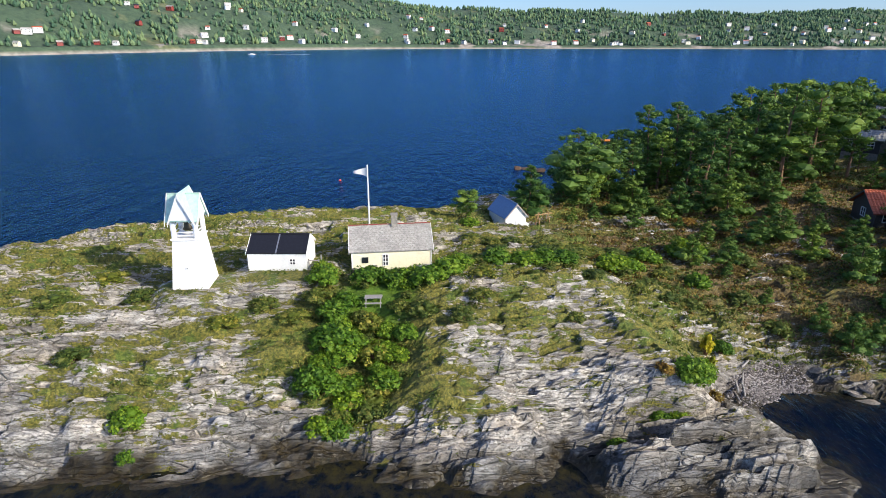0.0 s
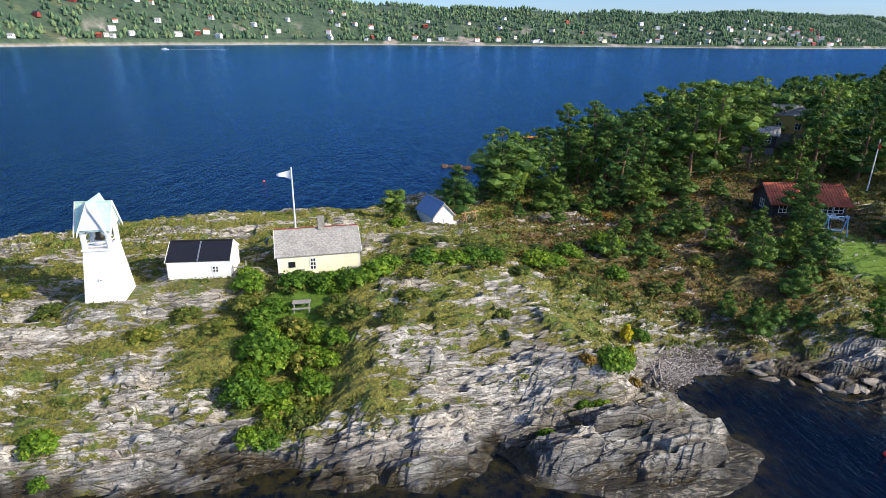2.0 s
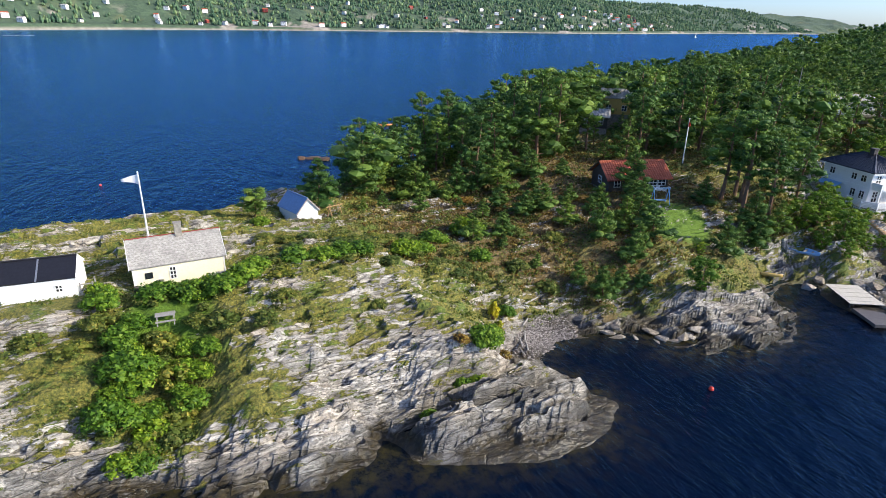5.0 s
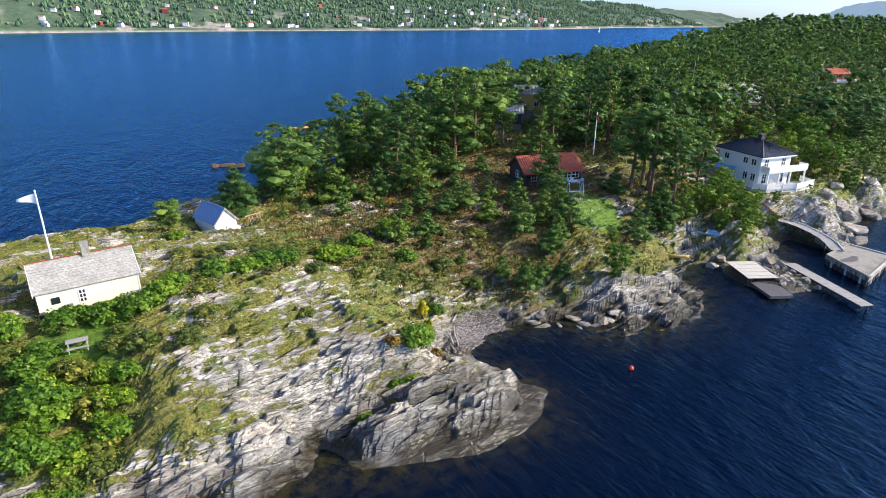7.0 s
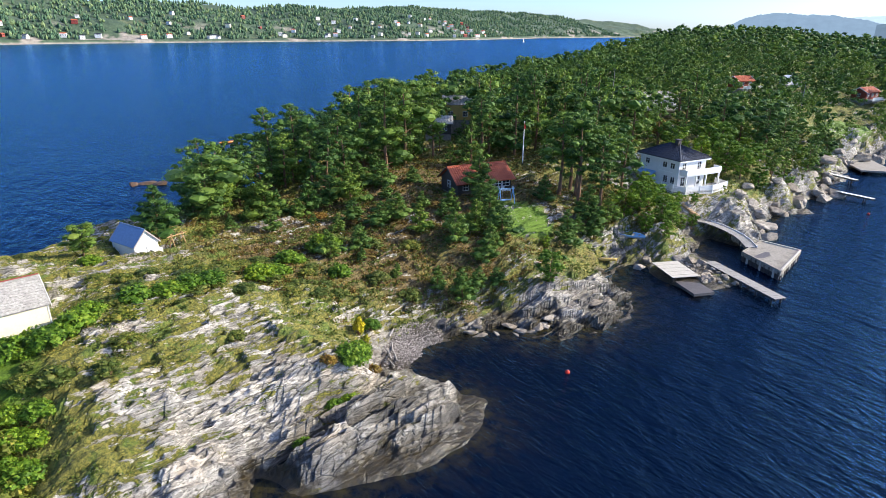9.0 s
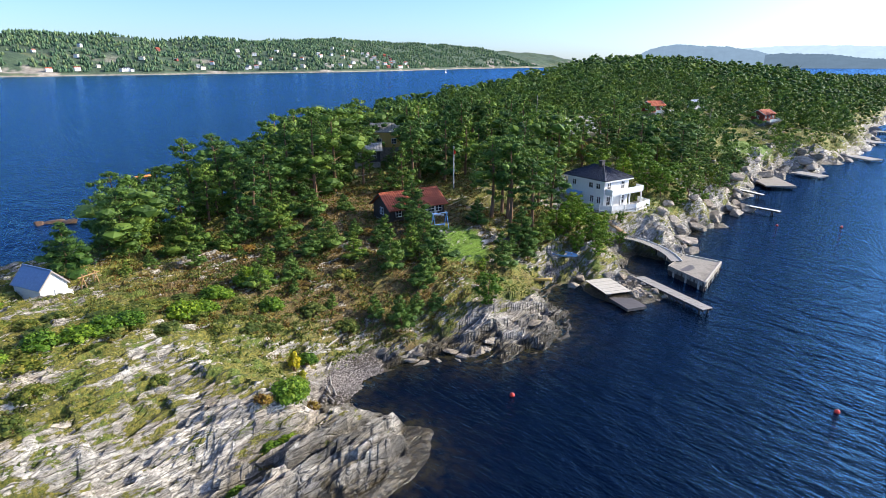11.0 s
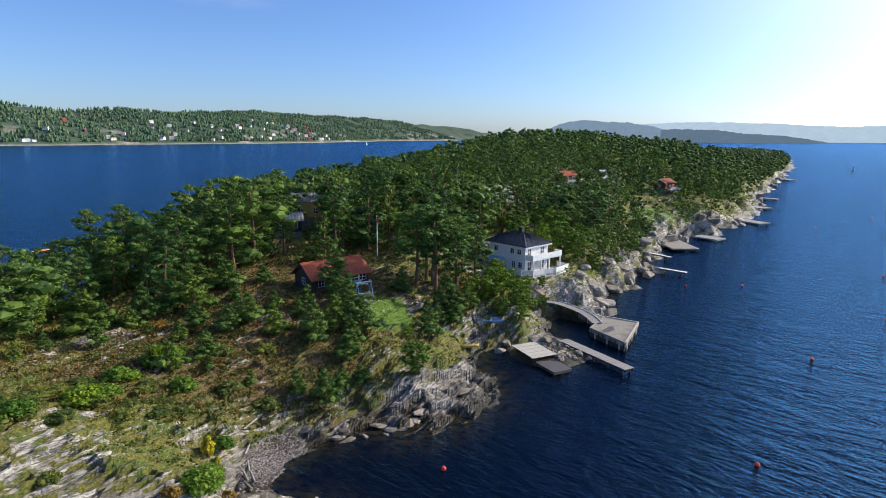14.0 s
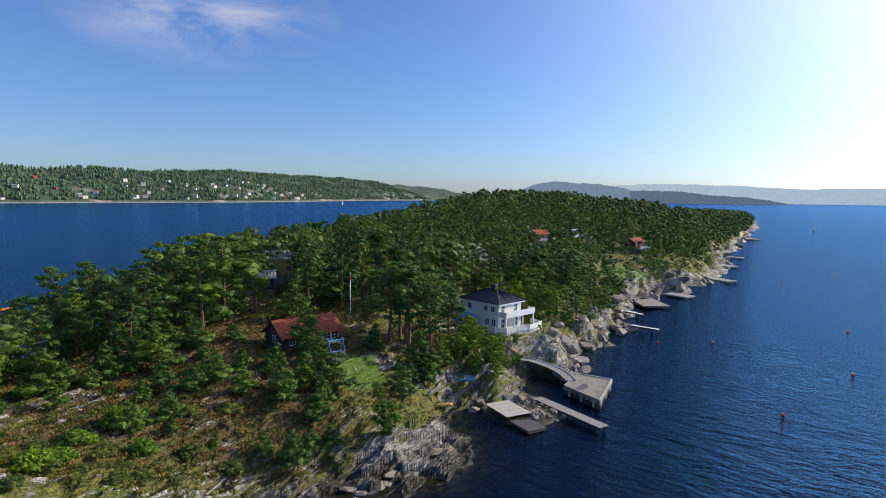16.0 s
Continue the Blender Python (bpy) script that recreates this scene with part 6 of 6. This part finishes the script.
def tufts(name, count, box, test, size, leaf, per, material, label, seed, squash=0.5):
    """Low growth scattered over the open ground, as one mesh."""
    rnd = np.random.default_rng(seed)
    x, y = rnd.uniform(box[0], box[1], count), rnd.uniform(box[2], box[3], count)
    h, cover = land(x, y, True)
    ok = test(x, y, h, cover) & (h > 0.9) & (cover[:, 2] < 0.4)
    x, y, h = x[ok], y[ok], h[ok]
    r = size * rnd.uniform(0.5, 1.4, len(x))
    v, f = puffs(np.stack([x, y, h + r * 0.25], -1), r, per, leaf, seed, squash, 0, 0.6, 0.3)
    tagged(mesh_object(name, v, f, material, False), label, "undergrowth", kind="stuff")


def growing(x, y, h, cover):
    return cover[:, 0] + 1.2 * rough_noise(x / 3.2, y / 3.2, 91, 3) > 0.66


def heathy(x, y, h, cover):
    return (cover[:, 0] + 0.9 * rough_noise(x / 4.2, y / 4.2, 95, 3) > 0.5) & (cover[:, 1] + 0.5 * rough_noise(x / 6, y / 6, 97, 3) > 0.3)


tufts("grass_tufts", 20000, (-58, 40, 31, 78), growing, 0.28, 0.10, 9, SHRUB, "tufts of olive and yellowed grass over the rocks", 21, 0.5)
tufts("grass_tufts", 9000, (20, 110, 42, 95), growing, 0.36, 0.14, 9, SHRUB, "tufts of grass and bilberry under the pines", 22, 0.5)
tufts("heather_tufts", 7000, (14, 75, 45, 90), heathy, 0.38, 0.12, 10, AUTUMN, "rust-brown heather and bracken on the heath", 23, 0.45)


def shore_scrub(x, y, h, cover):
    s = inland(x, y)
    return (s > 4.2) & (s < 13) & (rough_noise(x / 7, y / 7, 99, 3) > -0.12) & ~np.array([in_clearing(a, b) for a, b in zip(x, y)])


tufts("shore_scrub", 5200, (90, 330, 42, 110), shore_scrub, 1.0, 0.34, 12, SHRUB, "green scrub above the rocky shore", 25, 0.9)


# ---- loose rocks ----
def boulder_data(seed, material=GNEISS):
    rnd = random.Random(seed)
    bm = bmesh.new()
    bmesh.ops.create_icosphere(bm, subdivisions=2, radius=1)
    cuts = [(Vector((rnd.gauss(0, 1), rnd.gauss(0, 1), rnd.gauss(0, 0.8))).normalized(), rnd.uniform(0.45, 0.8)) for k in range(9)]
    for v in bm.verts:
        for n, d in cuts:
            over = v.co.dot(n) - d
            if over > 0:
                v.co -= n * over
        v.co += noise.noise_vector(v.co * 1.7 + Vector((seed, 0, 0))) * 0.07
    me = bpy.data.meshes.new("boulder")
    bm.to_mesh(me)
    bm.free()
    me.materials.append(material)
    return me


STONES = [boulder_data(600 + k) for k in range(5)]
SKERRIES = [boulder_data(620 + k, WEEDY) for k in range(3)]


def boulder(x, y, size, stretch=(1, 1, 0.6), label="grey angular boulder on the shore", group="shore boulders", sink=0.25, z=None, forms=STONES):
    ob = tagged(new("boulder", pick.choice(forms)), label, "boulder", group)
    base = max(ground(x, y, True), -0.1) if z is None else z
    ob.matrix_world = pose(x, y, base + size * (0.6 * stretch[2] - sink), pick.uniform(-12, 12), pick.uniform(-12, 12), pick.uniform(0, 360)) @ Matrix.Diagonal((size * stretch[0], size * stretch[1], size * stretch[2], 1))


boulder(13.6, 40.2, 0.9, (1.25, 0.8, 0.4), "large pale angular boulder resting on the slope", "")
for x, y, s in (
                (64.2, 43.8, 1.2), (66.5, 44.2, 1.0), (70.8, 40.4, 1.3), (71.5, 39.0, 0.9), (69.8, 41.6, 1.0), ):
    boulder(x, y, s)
for x, y, s in ((19.0, 132, 2.2), (21.5, 130, 1.8), (16.8, 131.6, 1.6), (24, 124, 1.4)):
    boulder(x, y, s, (1.3, 0.9, 0.35), "low weed-brown skerry awash in the water", "skerries", 0.2, None, SKERRIES)
for k in range(18):
    x = pick.uniform(32.5, 57)
    boulder(x, np.interp(x, [32, 38, 44, 52, 57], [43, 38.6, 36.2, 36.4, 40.4]) + pick.uniform(0.3, 3.2), pick.uniform(0.35, 0.85), (1.9, 1.0, 0.5), "pale angular block on the low rock shelf", "blocks on the rock shelf")
shore_line = np.array(LEE_COAST[-22:] + FAR_COAST[:6], float)
for k in range(95):
    j = pick.randrange(len(shore_line) - 1)
    p = shore_line[j] + (shore_line[j + 1] - shore_line[j]) * pick.random()
    x, y = p[0] + pick.uniform(-1.5, 1.5), p[1] + abs(pick.gauss(1.6, 2.0))
    if x > 90:
        boulder(x, y, pick.uniform(0.5, 1.5) * (1 + x / 400), (1.3, 0.9, 0.75))
for k in range(70):
    x, y = pick.uniform(65.8, 71.8), pick.uniform(33.2, 40.5)
    boulder(x, y, pick.uniform(0.18, 0.55), (1.2, 0.9, 0.7), "dark tumbled rock beside the dock", "rubble beside the dock")


def pebbles(name, count, cx, cy, rx, ry, size, label, seed):
    """Loose rounded stones strewn over the shingle, joined in one mesh."""
    rnd = np.random.default_rng(seed)
    x, y = rnd.normal(cx, rx, count), rnd.normal(cy, ry, count)
    h, cover = land(x, y, True)
    ok = (cover[:, 3] > 0.4) & (h > -0.15)
    x, y, h = x[ok], y[ok], h[ok]
    n = len(x)
    r = size * rnd.uniform(0.5, 1.0, n) ** 1.6
    v = BALL[None] * rnd.uniform(0.75, 1.2, (n, 12, 1)) * r[:, None, None] * (1.25, 0.95, 0.6) + np.stack([x, y, h + r * 0.2], -1)[:, None]
    f = np.arange(n)[:, None, None] * 12 + BALL_FACES[None]
    m = Nodes("beach_stones")
    tone = m.ramp(m.island(), (0.0, (0.07, 0.06, 0.056)), (0.5, (0.17, 0.148, 0.136)), (1.0, (0.34, 0.31, 0.285)))
    tagged(mesh_object(name, v.reshape(-1, 3), f.reshape(-1, 3), m.set(Base_Color=tone, Roughness=0.8)), label, "stones", kind="stuff")


pebbles("shingle", 3600, 27.8, 43.0, 2.8, 1.5, 0.115, "grey and pinkish rounded beach stones", 71)


def driftwood(x, y, yaw, length):
    t = thing("driftwood_log", x, y, ground(x, y, True) + 0.1, yaw, "bleached driftwood log on the shingle", "log", "driftwood on the beach")
    part("log", Shape().rod((-length / 2, 0, 0.02), (length / 2, 0.1, 0.05), 0.09, 0.06, 7), GREYWOOD, t)
    part("branch_stub", Shape().rod((0, 0, 0.05), (0.25, 0.15, 0.2), 0.03, 0.02, 5), GREYWOOD, t)


for x, y, a, l in ((24.6, 42.6, 70, 2.4), (25.1, 42.2, 66, 2.0), (25.6, 43.6, 60, 2.6), (26.2, 44.6, 40, 1.8), (24.2, 41.5, 80, 1.6), (10.6, 37.6, 40, 1.6), (27.8, 46.6, 20, 2.2)):
    driftwood(x, y, a, l)


# ---- the far shore ----
SHORE = [(-1500, 150), (-1000, 520), (-664, 929), (-420, 1330), (-120, 1590), (190, 1690), (680, 1740), (1150, 1740), (1560, 1880), (2100, 2180), (2650, 2330), (3150, 2400), (3500, 2330)]
TOPS = [125, 140, 165, 168, 148, 116, 106, 112, 120, 130, 126, 110, 80]
shore_pts = np.array(SHORE, float)
shore_len = np.concatenate([[0], np.cumsum(np.hypot(*np.diff(shore_pts, axis=0).T))])


def far_land(u, v):
    """Place and height of the far shore: u metres along it, v metres inland."""
    x, y = np.interp(u, shore_len, shore_pts[:, 0]), np.interp(u, shore_len, shore_pts[:, 1])
    e = 60.0
    dx = np.interp(u + e, shore_len, shore_pts[:, 0]) - np.interp(u - e, shore_len, shore_pts[:, 0])
    dy = np.interp(u + e, shore_len, shore_pts[:, 1]) - np.interp(u - e, shore_len, shore_pts[:, 1])
    n = np.hypot(dx, dy) + 1e-9
    wob = 26 * rough_noise(u / 170, u * 0, 211, 4)
    px, py = x - dy / n * (v + wob), y + dx / n * (v + wob)
    top = np.interp(u, shore_len, TOPS) * (1 + 0.10 * rough_noise(u / 420, u * 0 + 3, 221, 3))
    rise = 0.08 * step_in(v, 0, 14) + 0.42 * step_in(v, 10, 190) + 0.5 * step_in(v, 150, 470)
    h = top * rise + 16 * rough_noise(px / 120, py / 120, 231, 4) * step_in(v, 20, 120) - 1.0
    return px, py, h


def far_ground_material():
    m = Nodes("wooded_hillside")
    a, b = m.noise(0.012, 4, 0.6), m.noise(0.09, 5, 0.7)
    wood = m.ramp(b, (0.3, (0.03, 0.058, 0.035)), (0.7, (0.075, 0.12, 0.06)))
    field = m.ramp(b, (0.3, (0.09, 0.11, 0.035)), (0.7, (0.20, 0.19, 0.09)))
    base = m.mix(m.ramp(a, (0.58, 0.0), (0.68, 0.7)), wood, field)
    rock = m.ramp(b, (0.3, (0.16, 0.14, 0.11)), (0.7, (0.40, 0.36, 0.30)))
    base = m.mix(m.attribute("rock"), base, rock)
    m.bump(b, 1.0, 3.0)
    return m.set(Base_Color=base, Roughness=0.9)


def far_shore():
    u, v = np.meshgrid(np.arange(60, shore_len[-1] - 40, 9.0), np.concatenate([np.arange(-12, 40, 4.0), np.arange(40, 560, 13.0)]))
    x, y, h = far_land(u, v)
    ob = mesh_object("far_shore", np.stack([x, y, h], -1).reshape(-1, 3), grid_faces(*u.shape), far_ground_material())
    rock = np.clip(1 - step_in(h, 2, 5) + (rough_noise(x / 60, y / 60, 241, 3) > 0.33) * step_in(h, 60, 20), 0, 1)
    layer = ob.data.attributes.new("rock", "FLOAT", "POINT")
    layer.data.foreach_set("value", np.ascontiguousarray(rock.ravel(), np.float32))
    tagged(ob, "wooded far shore with a pale rocky waterline", "shore", kind="structure")


far_shore()


HOUSE_SPOTS = []


def far_houses():
    rnd = random.Random(5)
    kinds = []
    for w, d, e, r in ((11, 8, 5.0, 7.6), (9, 7, 3.2, 5.6), (14, 9, 5.5, 8.2)):
        roof = Shape().slab((-w / 2 - 0.4, -d / 2 - 0.4, e - 0.3), (w / 2 + 0.4, -d / 2 - 0.4, e - 0.3), (w / 2 + 0.4, 0, r), (-w / 2 - 0.4, 0, r), 0.3)
        roof.slab((w / 2 + 0.4, d / 2 + 0.4, e - 0.3), (-w / 2 - 0.4, d / 2 + 0.4, e - 0.3), (-w / 2 - 0.4, 0, r), (w / 2 + 0.4, 0, r), 0.3)
        pane = [(-w / 2 + 1.6 + k * (w - 3.2) / 2, -d / 2 - 0.02, z) for k in range(3) for z in ((0.9, 3.4) if e > 4 else (0.9,))]
        kinds.append((Shape().gable(-w / 2, w / 2, -d / 2, d / 2, -3, e, r - 0.2), roof, pane))
    data = {}
    far_pane = shape_data("window", Shape().box(-0.6, 0.6, -0.04, 0.04, 0, 1.3), GLASS)
    spots = [rnd.uniform(520, 3900) for k in range(140)]
    for n, s in enumerate(spots):
        clump = rough_noise(np.array([s / 200]), np.array([0.0]), 261, 2)[0]
        v = 22 + rnd.random() ** 1.6 * (230 if clump > -0.1 else 90)
        x, y, h = (float(q[0]) for q in far_land(np.array([s]), np.array([v])))
        HOUSE_SPOTS.append((x, y))
        k = rnd.randrange(3)
        wall = WHITE if rnd.random() < 0.75 else (CREAM if rnd.random() < 0.5 else RUST)
        roof = TILERED if rnd.random() < 0.35 else SLATE if rnd.random() < 0.6 else TILEBLUE
        t = thing("far_house", x, y, h + 3.0, math.degrees(math.atan2(y, x)) - 90 + rnd.uniform(-50, 50), {"white_paint": "white", "pale_yellow_paint": "pale yellow", "dark_red_paint": "dark red"}[wall.name] + " wooden house on the far wooded hillside", "house", "houses on the far shore")
        for p in kinds[k][2]:
            w = new("window", far_pane)
            w.parent, w.location = t, p
        for name, shape, mat in (("wall", kinds[k][0], wall), ("roof", kinds[k][1], roof)):
            key = (name, k, mat.name)
            if key not in data:
                data[key] = shape_data(name, shape, mat)
            new(name, data[key]).parent = t


far_houses()


def far_woods():
    rnd = np.random.default_rng(31)
    n = 15000
    u, v = rnd.uniform(300, shore_len[-1] - 500, n), 14 + 480 * rnd.random(n) ** 1.25
    x, y, h = far_land(u, v)
    open_ground = rough_noise(x / 90, y / 90, 251, 3) > 0.20
    ok = ~(open_ground & (v < 260) & (rnd.random(n) < 0.85)) & (rough_noise(x / 60, y / 60, 241, 3) < 0.33)
    for hx, hy in HOUSE_SPOTS:
        d = math.hypot(hx, hy)
        ahead, aside = (x - hx) * hx / d + (y - hy) * hy / d, (x - hx) * -hy / d + (y - hy) * hx / d
        ok &= ~((ahead > -45) & (ahead < 8) & (np.abs(aside) < 9))
    x, y, h = x[ok], y[ok], h[ok]
    n = len(x)
    tall, wide = rnd.uniform(7, 15, n), rnd.uniform(2.6, 4.8, n)
    turn = rnd.uniform(0, math.tau, n)
    verts = np.zeros((n, 11, 3))
    verts[:, 10] = np.stack([x, y, h + tall], -1)
    for k in range(5):
        a = turn + k * math.tau / 5
        for level, (f, z) in enumerate(((0.75, 0.08), (1.0, 0.42))):
            r = wide * f * rnd.uniform(0.75, 1.2, n)
            verts[:, level * 5 + k] = np.stack([x + np.cos(a) * r, y + np.sin(a) * r, h + tall * (z + rnd.uniform(-0.06, 0.06, n))], -1)
    tri = []
    for k in range(5):
        j = (k + 1) % 5
        tri += [(k, j, 5 + j), (k, 5 + j, 5 + k), (5 + k, 5 + j, 10)]
    faces = (np.arange(n)[:, None, None] * 11 + np.array(tri)[None]).reshape(-1, 3)
    m = Nodes("hazy_far_crowns")
    # Greens lifted towards blue, so the haze over the fjord is in the colour.
    col = m.ramp(m.island(), (0.0, (0.042, 0.086, 0.054)), (0.6, (0.095, 0.160, 0.085)), (1.0, (0.17, 0.225, 0.10)))
    mat = m.set(Base_Color=col, Roughness=0.9, Specular_IOR_Level=0.1)
    tagged(mesh_object("far_woods", verts.reshape(-1, 3), faces, mat, False), "mixed woods on the hills across the fjord", "woods", kind="stuff")


far_woods()


# ---- hills at the end of the fjord ----
def ridge(name, start, end, far, heights, colour, label, seed):
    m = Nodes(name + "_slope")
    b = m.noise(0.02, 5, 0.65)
    # Distance haze is put into the colour: the near-black slopes glow an even blue.
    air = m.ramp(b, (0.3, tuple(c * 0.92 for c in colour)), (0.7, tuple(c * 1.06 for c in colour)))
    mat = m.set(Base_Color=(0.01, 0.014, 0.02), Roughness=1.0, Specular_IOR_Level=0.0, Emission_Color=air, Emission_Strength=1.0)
    a = np.radians(np.linspace(start, end, 160))
    t = np.linspace(0, 1, 160)
    crest = np.interp(t, np.linspace(0, 1, len(heights)), heights) * (1 + 0.06 * rough_noise(t * 24, t * 0, seed, 4))
    crest += 4 * rough_noise(t * 150, t * 0, seed + 9, 2) * (crest > 8)
    rows = []
    for f, r in ((-0.02, far), (0.25, far + 60), (0.7, far + 150), (1.0, far + 260), (0.5, far + 380)):
        rows.append(np.stack([np.sin(a) * r, np.cos(a) * r, crest * f], -1))
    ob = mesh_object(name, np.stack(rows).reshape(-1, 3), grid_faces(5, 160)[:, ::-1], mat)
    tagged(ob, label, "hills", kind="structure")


ridge("backdrop_hills", 59, 73, 3900, [40, 110, 138, 128, 120, 100, 60, 2], (0.20, 0.29, 0.40), "wooded hill beyond the island, its blue haze painted in as a glow", 301)
ridge("backdrop_hills", 70, 83, 3500, [70, 74, 72, 66, 50, 44, 38, 22, 1], (0.12, 0.18, 0.25), "low wooded headland with blue haze painted in as a glow", 311)
ridge("backdrop_hills", 66, 112, 4250, [110, 125, 128, 112, 96, 104, 82, 66, 60, 52, 44], (0.46, 0.60, 0.74), "distant hills with pale blue haze painted in as a glow", 321)
